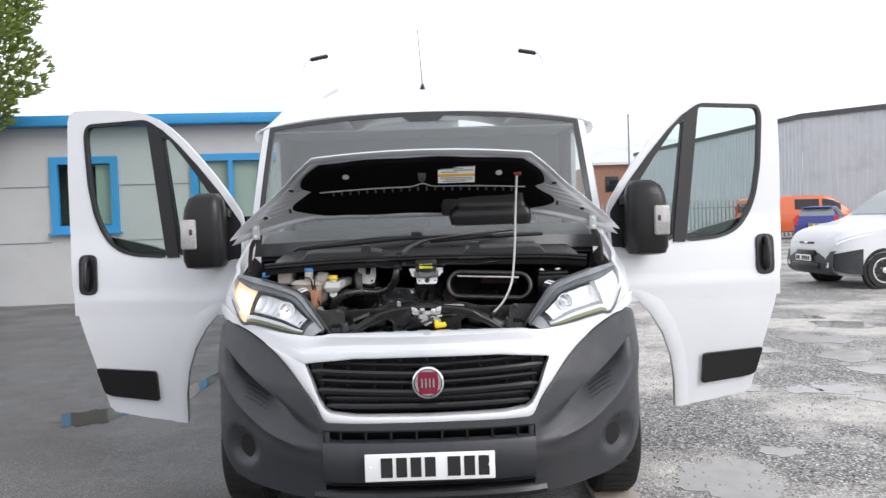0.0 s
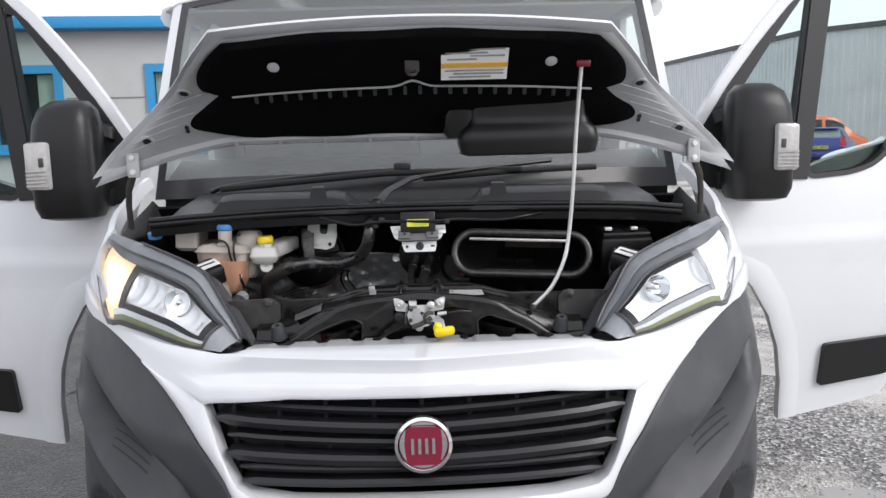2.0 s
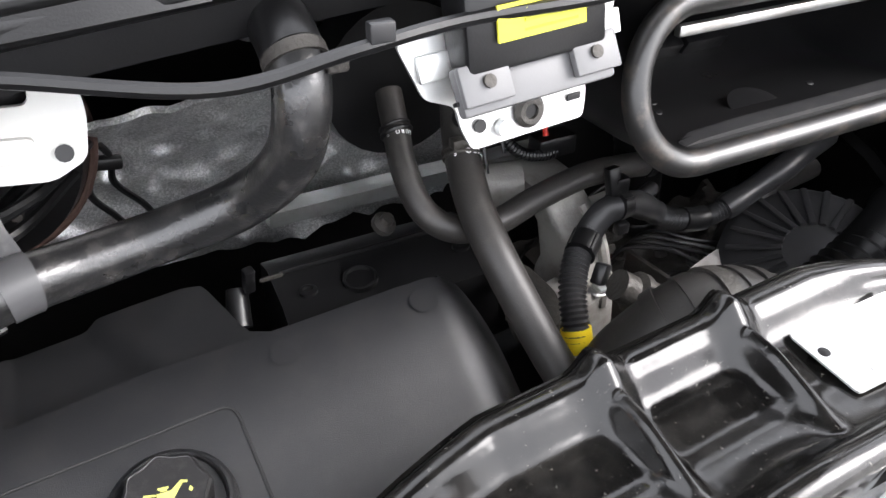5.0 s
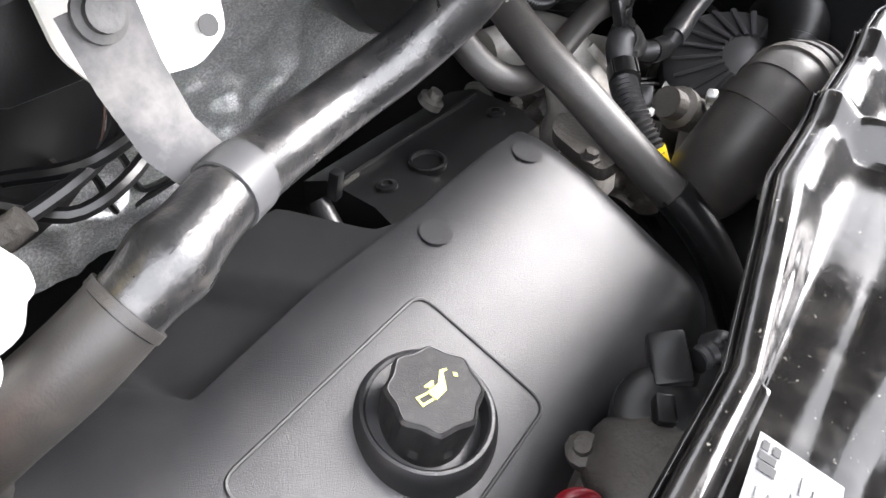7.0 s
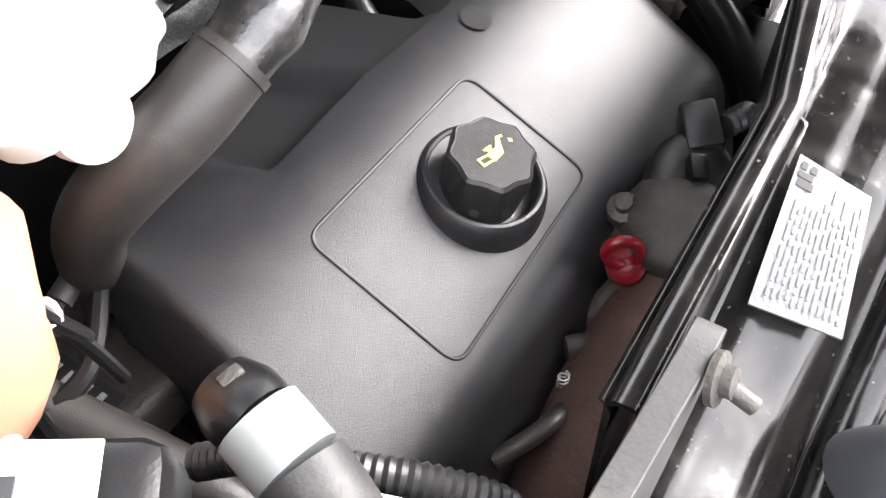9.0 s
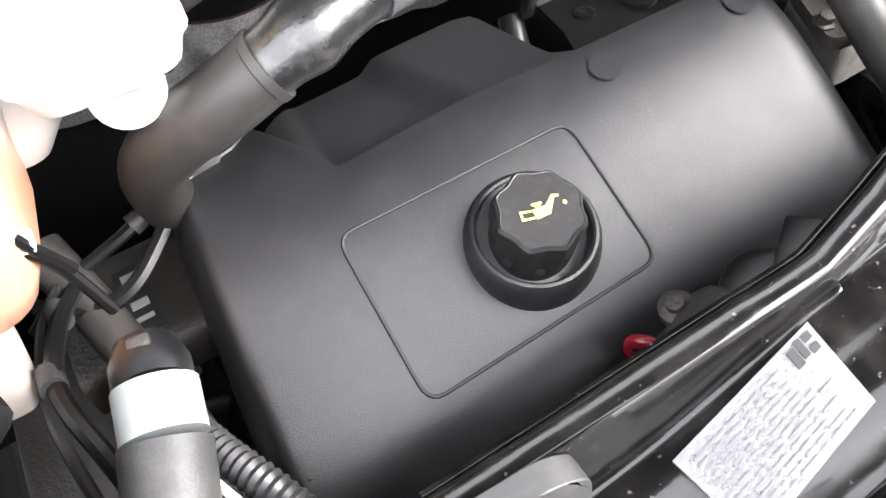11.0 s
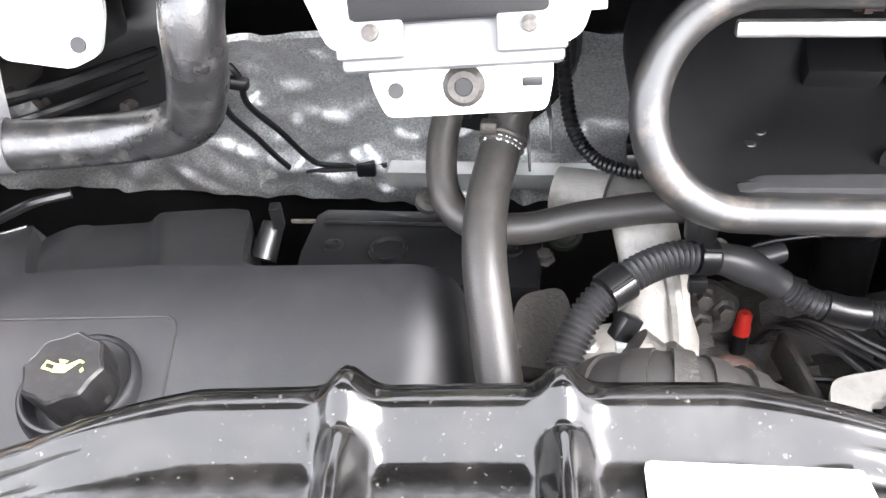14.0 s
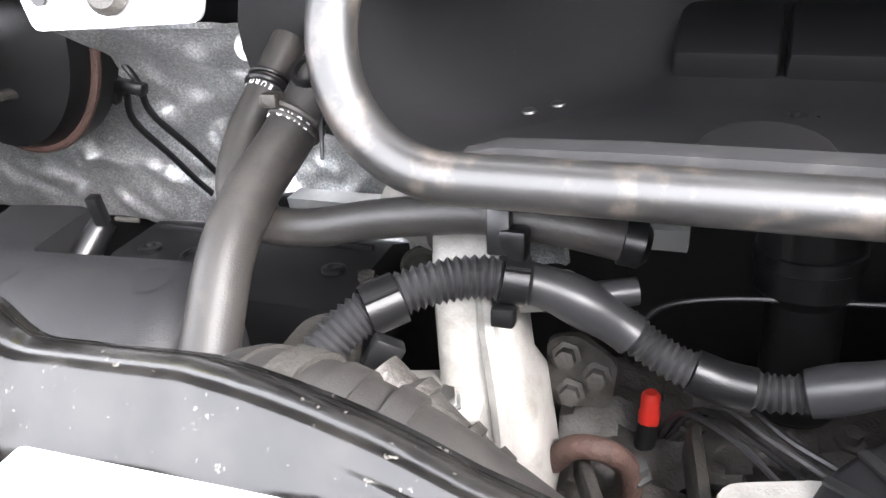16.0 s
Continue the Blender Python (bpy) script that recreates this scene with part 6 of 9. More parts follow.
M_orangeband = node_mat("orange_band", (0.72, 0.42, 0.06), 0.5)
part("warning_sticker", box(on_pad(0, 0), (0.158, 0.002, 0.105), 0, (47, 0, 0)), M_label, hood, "white and orange printed sticker")
part("orange_band", box(on_pad(0, -0.006, 0.002), (0.157, 0.002, 0.014), 0, (47, 0, 0)), M_orangeband, hood)
for k, (du, dv, wd) in enumerate(((0.0, 0.042, 0.14), (-0.02, 0.031, 0.10), (0.03, 0.022, 0.08), (-0.03, 0.012, 0.07), (0.0, -0.022, 0.14), (0.01, -0.032, 0.12), (-0.01, -0.042, 0.1))):
    part("print_line", box(on_pad(du, dv, 0.002), (wd, 0.002, 0.004), 0, (47, 0, 0)), M_greyink, hood)
for x in (-0.325, 0.33):
    c = hood_pt(x / hood_edge_x(0.83), 0.83, 0.042)
    part("pad_button", turned([(0.014, 0.0), (0.014, 0.003), (0.006, 0.005), (0.0, 0.005)], tuple(c), (0, -0.66, -0.75), 16), M_primer, hood)
c = hood_pt(0.0, 0.80, 0.036)
b = box((c.x, c.y + 0.006, c.z), (0.034, 0.004, 0.05), 0.002)
box((c.x, c.y + 0.004, c.z + 0.028), (0.05, 0.006, 0.012), 0.003, None, b)
tube([c + Vector((-0.009, 0.004, -0.022)), c + Vector((-0.009, -0.022, -0.03)), c + Vector((0.0, -0.03, -0.034)), c + Vector((0.009, -0.022, -0.03)), c + Vector((0.009, 0.004, -0.022))], 0.004, 8, 5, b)
part("striker", b, M_dullalloy, hood)
cc = hood_pt(0.411 / hood_edge_x(0.82), 0.82, 0.040)
part("rod_socket", box(tuple(cc), (0.035, 0.012, 0.018), 0.004), M_dipred, hood, "red prop rod socket")
# air duct moulding on the underside
rings = []
for z, x0, x1, y0, y1 in [(1.395, 0.135, 0.45, 0.40, 0.52), (1.40, 0.12, 0.465, 0.385, 0.53), (1.43, 0.112, 0.47, 0.375, 0.53), (1.462, 0.115, 0.465, 0.375, 0.51), (1.475, 0.125, 0.455, 0.385, 0.50), (1.50, 0.14, 0.44, 0.385, 0.45), (1.55, 0.15, 0.43, 0.375, 0.405)]:
    rings.append([(x * 1.05, y + 0.085, z) for x, y in rounded([(x0, y0), (x1, y0), (x1, y1), (x0, y1)], 0.03, 5)])
part("air_duct", loft(rings), M_black, hood, "black moulded air duct", deg=50)
rings = []
for z, x0, x1, y0, y1 in [(1.445, 0.085, 0.15, 0.40, 0.52), (1.46, 0.075, 0.15, 0.395, 0.50), (1.50, 0.075, 0.155, 0.39, 0.45), (1.53, 0.09, 0.15, 0.385, 0.42)]:
    rings.append([(x * 1.05, y + 0.085, z) for x, y in rounded([(x0, y0), (x1, y0), (x1, y1), (x0, y1)], 0.02, 4)])
part("duct_snout", loft(rings), M_black, hood, deg=50)
for s in SIDES:
    for u, v in ((0.935, 0.645), (0.905, 0.275)):
        c = hood_pt(s * u, v, 0.0135)
        nn = (hood_pt(s * u, v + 0.03) - hood_pt(s * u, v - 0.03)).cross(hood_pt(s * u + 0.03, v) - hood_pt(s * u - 0.03, v))
        nn = tuple(nn if nn.y < 0 else -nn)
        part("frame_hole", turned([(0.012, 0.0), (0.011, 0.0016), (0.0, 0.0016)], tuple(c), nn, 16), M_black, hood)
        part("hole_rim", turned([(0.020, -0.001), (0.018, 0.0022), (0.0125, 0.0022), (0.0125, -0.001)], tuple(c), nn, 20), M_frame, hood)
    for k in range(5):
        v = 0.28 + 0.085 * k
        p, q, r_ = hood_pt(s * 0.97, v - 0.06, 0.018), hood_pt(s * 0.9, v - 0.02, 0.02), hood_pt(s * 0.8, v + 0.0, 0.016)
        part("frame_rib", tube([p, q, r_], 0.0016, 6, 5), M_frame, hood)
    for v in (0.33, 0.37):
        c = hood_pt(s * (0.755 if v < 0.35 else 0.775), v - 0.06, 0.0145)
        part("frame_hole", turned([(0.006, 0.0), (0.006, 0.002), (0.0, 0.002)], tuple(c), (0, -1, -0.2), 12), M_black, hood)
    # hinge
    hp = hood_pt(s * 0.89, 0.13, 0.03)
    part("hinge", box(tuple(hp), (0.035, 0.012, 0.07), 0.004), M_primer, hood, "painted bonnet hinge")
    part("hinge_arm", sweep([hp + Vector((0, 0, -0.02)), Vector((s * 0.835, 0.66, 1.32)), Vector((s * 0.85, 0.69, 1.27)), Vector((s * 0.86, 0.72, 1.2))], lambda f: (0.004, 0.011), 8, flat=(0, 1, 0)), M_dullalloy, hood)
    for dz in (-0.02, 0.02):
        part("hinge_bolt", turned([(0.008, 0.0), (0.008, 0.006), (0.0, 0.007)], tuple(hp + Vector((0, -0.006, dz))), (0, -1, 0), 8), M_zinc, hood)
for k in range(9):
    x = -0.5 + 0.125 * k
    c = hood_pt(x / hood_edge_x(0.06), 0.06, 0.026)
    part("edge_clip", turned([(0.007, 0.0), (0.007, 0.004), (0.0, 0.005)], tuple(c), (0, -1, -0.2), 12), M_greyink, hood)


# ---- engine bay: walls, scuttle ----
part("bay_floor", box((0, 0.72, 0.42), (1.5, 0.8, 0.02)), M_black, van)
for s in SIDES:
    part("inner_wing", loft([[(s * 0.80, y, 0.42), (s * 0.80, y, 0.86 + 0.1 * (y - 0.4)), (s * 0.84, y, 0.98 + 0.25 * (y - 0.4)), (s * (0.93 if y > 0.7 else 0.845), y, 1.06 + 0.27 * (y - 0.4))] for y in (0.60, 0.66, 0.72, 0.8, 1.0, 1.12)], closed=False), M_gloss, van, mods=[('SOLIDIFY', (0.004, 1))])
    part("strut_tower", turned([(0.11, 0.0), (0.105, 0.12), (0.09, 0.16), (0.04, 0.165), (0.035, 0.19), (0.0, 0.19)], (s * 0.70, 0.86, 0.86), (0, 0, 1), 28), M_gloss, van)
part("firewall", loft([[(x, 1.03, 0.45), (x, 1.02, 0.95), (x, 0.99, 1.18), (x, 0.93, 1.24)] for x in (-0.85, -0.4, 0, 0.4, 0.85)], closed=False), M_black, van, mods=[('SOLIDIFY', (0.01, 1))])

BAY = Matrix(((0.9366, 0.0713, 0.0546, -0.1097), (-0.0319, 0.9464, 0.0335, -0.0215), (-0.0465, -0.074, 0.9565, 0.0984), (0, 0, 0, 1)))
SETTLED[0] = BAY
# crumpled foil blanket over the bulkhead
rings = []
noise.seed_set(4)
rnd = random.Random(31)
CREASES = []
for k in range(20):
    a = radians(rnd.uniform(15, 165))
    cx, cz = rnd.uniform(-0.6, 0.05), rnd.uniform(0.88, 1.06)
    CREASES.append((math.sin(a), -math.cos(a), math.sin(a) * cx - math.cos(a) * cz, rnd.uniform(0.004, 0.011)))
for i in range(141):
    x = -0.66 + 0.80 * i / 140
    ring = []
    for j in range(51):
        v = j / 50
        z = 0.845 + 0.245 * v
        y = 1.012 - 0.127 * v * v - 0.03 * v
        w = 0.016 * noise.noise(Vector((x * 9, z * 12, 0.3))) + 0.020 * (0.5 - abs(noise.noise(Vector((x * 16 + z * 8, z * 18 - x * 6, 2.1))))) + 0.004 * noise.noise(Vector((x * 60, z * 60, 5.1)))
        w += 0.010 * math.sin(5.5 * x + 9 * z) * math.sin(14 * z)
        for ca, sa, off, deep in CREASES:
            w -= deep * max(0.0, 1 - abs(ca * x + sa * z - off) / 0.017)
        ring.append((x, y + w, z))
    rings.append(ring)
foil = part("foil_insulation", loft(rings, closed=False), M_foil, van, "crumpled silver foil insulation", deg=60, mods=[('SOLIDIFY', (0.006, 1))])
for x, z in ((-0.285, 1.045), (-0.52, 1.0)):
    part("foil_washer", turned([(0.016, 0.0), (0.016, 0.003), (0.008, 0.004), (0.007, 0.012), (0.0, 0.013)], (x, 0.93, z), (0, -1, 0.2), 18), M_zinc, foil)
part("bulkhead_flange", loft([[(x, 0.93, 0.905), (x, 0.925, 0.925), (x, 0.95, 0.928), (x, 0.955, 0.90)] for x in (-0.12, 0.02, 0.14, 0.26)]), M_zinc, van, "bare metal bulkhead flange")

SETTLED[0] = None
# scuttle lip with its rubber seal
LIP = [(-0.76, 0.60, 1.222), (-0.6, 0.617, 1.231), (-0.35, 0.632, 1.240), (0, 0.64, 1.243), (0.35, 0.632, 1.239), (0.6, 0.615, 1.233), (0.76, 0.595, 1.22)]
seal = part("scuttle_seal", tube(LIP, 0.0125, 12, 8), M_black, van, "black rubber bonnet seal")
part("seal_lip", tube([(x, y - 0.008, z + 0.013) for x, y, z in LIP], 0.0075, 10, 8), M_duct, seal)
rings = []
for x, y, z in spline(LIP, 4):
    rings.append([(x, y + 0.002, z - 0.035), (x, y - 0.004, z - 0.008), (x, y + 0.012, z + 0.006), (x, y + 0.05, z + 0.012), (x, 0.8, z + 0.008), (x, 0.88, 1.245), (x, 0.97 + 0.12 * x * x, 1.272 - 0.02 * x * x), (x, 1.04 + 0.2 * x * x, 1.285 - 0.02 * x * x)])
part("scuttle_panel", loft(rings, closed=False), M_black, van, "black plastic scuttle panel", deg=50, mods=[('SOLIDIFY', (0.005, -1))])
for x0, x1 in ((-0.60, -0.175), (0.155, 0.585)):
    rings = []
    for k in range(13):
        x = x0 + (x1 - x0) * k / 12
        e = min(1.0, min(k, 12 - k) / 1.2 + 0.05)
        inner = min(abs(x - x0), abs(x1 - x))
        h = 0.060 * e
        rings.append([(x, 0.625, 1.236), (x, 0.632, 1.236 + h * 0.75), (x, 0.66, 1.238 + h), (x, 0.74, 1.245 + h * 0.8), (x, 0.80, 1.245)])
    vent = part("scuttle_vent", loft(rings, closed=False), M_black, van, "raised black air inlet moulding", deg=35, mods=[('SOLIDIFY', (0.003, 1))])
    xm = -0.285 if x0 < 0 else 0.235
    part("vent_rib", loft([[(xm - w, y, 1.27), (xm - w * 0.7, y + 0.004, 1.322 - abs(y - 0.66) * 0.3), (xm + w * 0.7, y + 0.004, 1.322 - abs(y - 0.66) * 0.3), (xm + w, y, 1.27)] for y, w in ((0.628, 0.028), (0.645, 0.022), (0.70, 0.02), (0.78, 0.018))]), M_black, vent)
# wipers
wp = part("wiper_arm", sweep([(-0.115, 0.66, 1.262), (-0.09, 0.74, 1.29), (-0.03, 0.90, 1.315), (0.0, 0.94, 1.32)], lambda f: (0.009, 0.014), 8, flat=(0, 0, 1)), M_black, van, "black wiper arm")
part("arm_pivot", turned([(0.022, 0.0), (0.022, 0.018), (0.016, 0.026), (0.0, 0.028)], (-0.12, 0.655, 1.25), (0, 0, 1), 18), M_black, wp)
part("arm_rod", tube([(0.0, 0.94, 1.32), (0.25, 1.0, 1.345), (0.46, 1.06, 1.36)], 0.0075, 8, 6), M_black, wp)
part("wiper_blade", sweep([(0.02, 0.96, 1.315), (0.3, 1.0, 1.33), (0.62, 1.07, 1.335)], lambda f: (0.011, 0.006), 8, flat=(0, 0, 1)), M_black, wp)
wp = part("wiper_arm", tube([(-0.045, 1.0, 1.345), (-0.3, 1.0, 1.335), (-0.62, 1.02, 1.305), (-0.70, 1.03, 1.285)], 0.008, 8, 6), M_black, van, "black wiper arm")
part("arm_pivot", box((-0.05, 1.0, 1.352), (0.06, 0.03, 0.035), 0.01), M_black, wp)
part("wiper_blade", sweep([(0.35, 1.0, 1.335), (-0.1, 0.985, 1.335), (-0.66, 1.0, 1.295)], lambda f: (0.011, 0.006), 8, flat=(0, 0, 1)), M_black, wp)

# ---- front crossmember, glossy black ----
F_TOP = [(0, 1.057), (0.10, 1.056), (0.14, 1.0545), (0.175, 1.049), (0.205, 1.040), (0.235, 1.031), (0.26, 1.027), (0.3, 1.025), (0.43, 1.021)]
A_TOP = [(0, 1.050), (0.13, 1.049), (0.19, 1.043), (0.25, 1.016), (0.28, 1.004), (0.33, 0.985), (0.385, 0.975), (0.43, 0.972)]
B_TOP = [(0, 1.051), (0.07, 1.049), (0.14, 1.042), (0.2, 1.027), (0.245, 1.0), (0.28, 0.982), (0.33, 0.95), (0.36, 0.94), (0.42, 0.942)]


RIB_W = [(0.35, 0.0055), (0.375, 0.0065), (0.40, 0.0075), (0.415, 0.0085), (0.426, 0.0115), (0.434, 0.0115), (0.442, 0.0100), (0.452, 0.0095)]
RIB_H = [(0.366, 0.0), (0.376, 0.0035), (0.386, 0.0095), (0.398, 0.0135), (0.43, 0.0125), (0.452, 0.0125)]


def xm_section(x):
    """Cross section of the pressing: rear flange, trough, front ridge."""
    ax = abs(x)
    zf, za, zb = curve_table(F_TOP, ax), curve_table(A_TOP, ax), curve_table(B_TOP, ax)
    arch = 0.006 * math.exp(-(x / 0.05) ** 2)
    inner = 1 if ax < 0.2 else max(0, 1 - (ax - 0.2) / 0.05)
    zt = (za * 0.55 + zb * 0.45)
    k = -0.024 * min(1, max(0, (ax - 0.12) / 0.12))
    zf += 0.007 * min(1, max(0, (ax - 0.2) / 0.08))
    base = [(0.451 + k, zf - 0.10, 0), (0.451 + k, zf - 0.010, 0), (0.4505 + k, zf - 0.003, 0), (0.448 + k, zf + 0.001, 0), (0.443 + k, zf + 0.0022, 0), (0.437 + k * 0.95, zf + 0.0015, 0),
            (0.4325 + k * 0.85, zf - 0.0025, 0), (0.4295 + k * 0.7, min(zf - 0.0055, za + 0.003), 0), (0.425 + k * 0.55, za - 0.002, 0.25), (0.420 + k * 0.4, za, 0.8), (0.412, za, 1), (0.402, za - 0.001, 1),
            (0.393, za - 0.002, 1), (0.386, za * 0.75 + zt * 0.25 - 0.002, 1), (0.378, za * 0.4 + zt * 0.6, 1), (0.366, zt, 0.9), (0.350, zb - 0.008 + arch * 0.5, 0), (0.343, zb + arch, 0), (0.336, zb + 0.003 + arch, 0), (0.330, zb + 0.001 + arch, 0), (0.325, zb - 0.006 + arch, 0), (0.323, zb - 0.016 + arch, 0)]
    out = []
    for i, (y, z, dip) in enumerate(base):
        rib = math.exp(-abs((ax - 0.0475) / lerp_table(RIB_W, y)) ** 2.2)
        z += lerp_table(RIB_H, y) * rib * (0 if i == 0 else 1) - 0.012 * dip * inner * (1 - 0.8 * rib)
        out.append((x, y, z))
    return out


def xm_z(x, y):
    """Height of the trough at a point."""
    sec = sorted((p[1], p[2]) for p in xm_section(x)[5:20])
    return lerp_table(sec, y)


rings = [[tuple(p) for p in spline(xm_section(-0.425 + 0.85 * i / 340), 3)] for i in range(341)]
xm = part("crossmember", loft(rings, closed=False), M_gloss, van, "glossy black pressed steel front crossmember", deg=89, mods=[('SOLIDIFY', (0.003, -1))])
# front face with two triangular openings
top = [(x, curve_table(B_TOP, abs(x)) - 0.010 + 0.006 * math.exp(-(x / 0.05) ** 2)) for x in [-0.42 + 0.84 * i / 60 for i in range(61)]]
face = [(0.42, 0.915), (0.3, 0.912), (0, 0.912), (-0.3, 0.912), (-0.42, 0.915)] + top


def opening(s):
    return rounded([(s * 0.145, 0.985), (s * 0.148, 0.938), (s * 0.19, 0.925), (s * 0.285, 0.925), (s * 0.305, 0.938), (s * 0.255, 0.968), (s * 0.175, 0.998)], 0.012)


part("crossmember_face", slab([face, opening(-1), opening(1)], lambda u, v, w: Vector((u, 0.322 + w + 0.035 * max(0, 1 - abs(u) / 0.06) ** 0.5 * (1 if v < 1.0 else 0.5), v)), 0.004), M_gloss, xm)
for s in SIDES:
    part("opening_rim", sweep([(u, 0.320, v) for u, v in opening(s)], 0.0035, 8, closed=True), M_gloss, xm)
    part("bump_stop", turned([(0.020, 0.0), (0.019, 0.012), (0.0155, 0.032), (0.0135, 0.037), (0.006, 0.037), (0.005, 0.027), (0.0, 0.027)], (s * 0.360, 0.326, 0.952), (s * 0.05, -0.35, 1), 20), M_bumper, xm, "grey rubber bump stop")
    part("end_bracket", box((s * 0.43, 0.35, 0.88), (0.05, 0.08, 0.1), 0.012), M_gloss, xm)
part("radiator_shroud", box((0, 0.40, 0.76), (0.92, 0.02, 0.2), 0.006), M_black, van)
part("radiator_core", box((0, 0.375, 0.75), (0.8, 0.03, 0.24)), M_dullalloy, van)
part("lower_grille_shelf", box((0, 0.30, 0.86), (0.95, 0.16, 0.02), 0.004), M_black, van)
for s in SIDES:
    br = part("lamp_bracket", slab([rounded([(0.369, 0.965), (0.369, 1.013), (0.387, 1.026), (0.52, 1.02), (0.6, 1.03), (0.6, 0.93), (0.46, 0.94)], 0.012)], lambda u, v, w: Vector((s * u, 0.400 + w + 0.12 * max(0, u - 0.46), v + 0.012)), 0.012), M_lampbr, van, "dusty grey lamp bracket", mods=[('BEVEL', (0.002, 2))])
    part("bracket_bolt", turned([(0.011, 0.0), (0.011, 0.003), (0.0065, 0.004), (0.0062, 0.008), (0.0, 0.009)], (s * 0.398, 0.397, 1.030), (0, -1, 0.3), 16), M_dullalloy, br)
    part("bolt_spacer", cyl((s * 0.398, 0.392, 1.029), (s * 0.398, 0.380, 1.024), 0.004, 0.004, 12), M_dullalloy, br)
    # dark box sections between lamp and crossmember
    part("lamp_carrier", loft([[(s * x, y, z) for x, y, z in [(0.44, 0.31, 0.945), (0.485, 0.305, 0.945), (0.57, 0.455, 1.03), (0.50, 0.46, 1.02)]], [(s * x, y, z) for x, y, z in [(0.44, 0.31, 0.86), (0.50, 0.31, 0.86), (0.60, 0.46, 0.86), (0.50, 0.48, 0.86)]]]), M_black, van)
    bxx = part("lamp_module", box((s * 0.592, 0.52, 1.088), (0.085, 0.09, 0.05), 0.008, (12, s * 14, s * -35)), M_black, van, "black lamp control box with white label")
    part("module_label", box((s * 0.582, 0.508, 1.117), (0.062, 0.042, 0.0016), 0, (12, s * 14, s * -35)), M_label, bxx)
    part("module_print", box((s * 0.582, 0.508, 1.1185), (0.045, 0.008, 0.001), 0, (12, s * 14, s * -35)), M_ink, bxx)
    part("warning_tag", box((s * 0.625, 0.55, 1.109), (0.036, 0.024, 0.0016), 0, (12, s * 14, s * -35)), M_orange, bxx)
    part("carrier_bolt", turned([(0.012, 0.0), (0.012, 0.004), (0.008, 0.005), (0.008, 0.01), (0.0, 0.011)], (s * 0.455, 0.285, 0.955), (0, -0.5, 1), 14), M_steel, van)

# plates and clips on the crossmember
M_platedull = node_mat("stamped_plate", (0.60, 0.60, 0.59), 0.42, metal=0.3, var=0.06, scale=60, dirt=(0.4, 0.38, 0.34), dirt_amount=0.35, dirt_scale=50)
vp = part("vin_plate", slab([rounded([(0.078, 0.366), (0.168, 0.362), (0.166, 0.414), (0.080, 0.418)], 0.003, 2)], lambda u, v, w: Vector((u, v, xm_z(0.12, v) + 0.0035 + w)), 0.0015), M_platedull, xm, "stamped pale identification plate")
for x, y in ((0.086, 0.398), (0.158, 0.392)):
    part("plate_rivet", turned([(0.0058, 0.0), (0.0048, 0.002), (0.0, 0.0028)], (x, y, xm_z(0.12, y) + 0.005), (0, 0, 1), 12), M_black, vp)
for k in range(5):
    part("plate_print", box((0.124 + 0.004 * (k % 2), 0.374 + 0.008 * k, xm_z(0.12, 0.374 + 0.008 * k) + 0.0055), (0.05 - 0.006 * (k % 3), 0.0025, 0.0008)), M_greyink, vp)
M_shelfclip = node_mat("clip_plastic", (0.30, 0.30, 0.29), 0.5, var=0.1, scale=60)
ck = part("cable_clip", box((-0.121, 0.368, 1.053), (0.017, 0.009, 0.012), 0.002), M_shelfclip, xm, "pale plastic cable clip")
for dy in (-0.009, 0.009):
    part("clip_jaw", box((-0.121 - 0.002, 0.368 + dy * 0.7, 1.0635), (0.015, 0.004, 0.011), 0.0015), M_shelfclip, ck)
def on_sticker(u, v, w):
    a, b_ = (u + 1) / 2, (v + 1) / 2
    lo = Vector((-0.324, 0.357, 0.987)).lerp(Vector((-0.257, 0.369, 1.009)), a)
    hi = Vector((-0.330, 0.398, 0.992)).lerp(Vector((-0.258, 0.405, 1.021)), a)
    p = lo.lerp(hi, b_)
    return Vector((p.x, p.y, max(p.z, xm_z(p.x, p.y) + 0.0025) + w))


sg = [(-1 + 2 * k / 8, -1) for k in range(9)] + [(1 - 2 * k / 8, 1) for k in range(9)]
st = part("data_sticker", slab([sg], on_sticker, 0.001), M_silverlabel, xm, "white printed data sticker")
rnd = random.Random(8)
for k in range(12):
    v, u = -0.86 + 0.142 * k, -0.9 + 0.1 * rnd.random()
    end = 0.86 * rnd.uniform(0.6, 1) if k < 7 else 0.45
    while u < end - 0.1:
        u2 = min(end, u + rnd.uniform(0.06, 0.3))
        part("sticker_print", slab([[(u, v), (u2, v), (u2, v + 0.045), (u, v + 0.045)]], lambda a, c, w: on_sticker(a, c, 0.0014 + w), 0.0004), M_faint, st)
        u = u2 + 0.05
for u0, u1, v0, v1 in ((0.60, 0.70, 0.45, 0.85), (0.72, 0.80, 0.5, 0.9), (0.83, 0.93, 0.45, 0.62), (0.83, 0.93, 0.72, 0.88)):
    part("sticker_mark", slab([[(u0, v0), (u1, v0), (u1, v1), (u0, v1)]], lambda a, c, w: on_sticker(a, c, 0.0014 + w), 0.0004), M_ink, st)

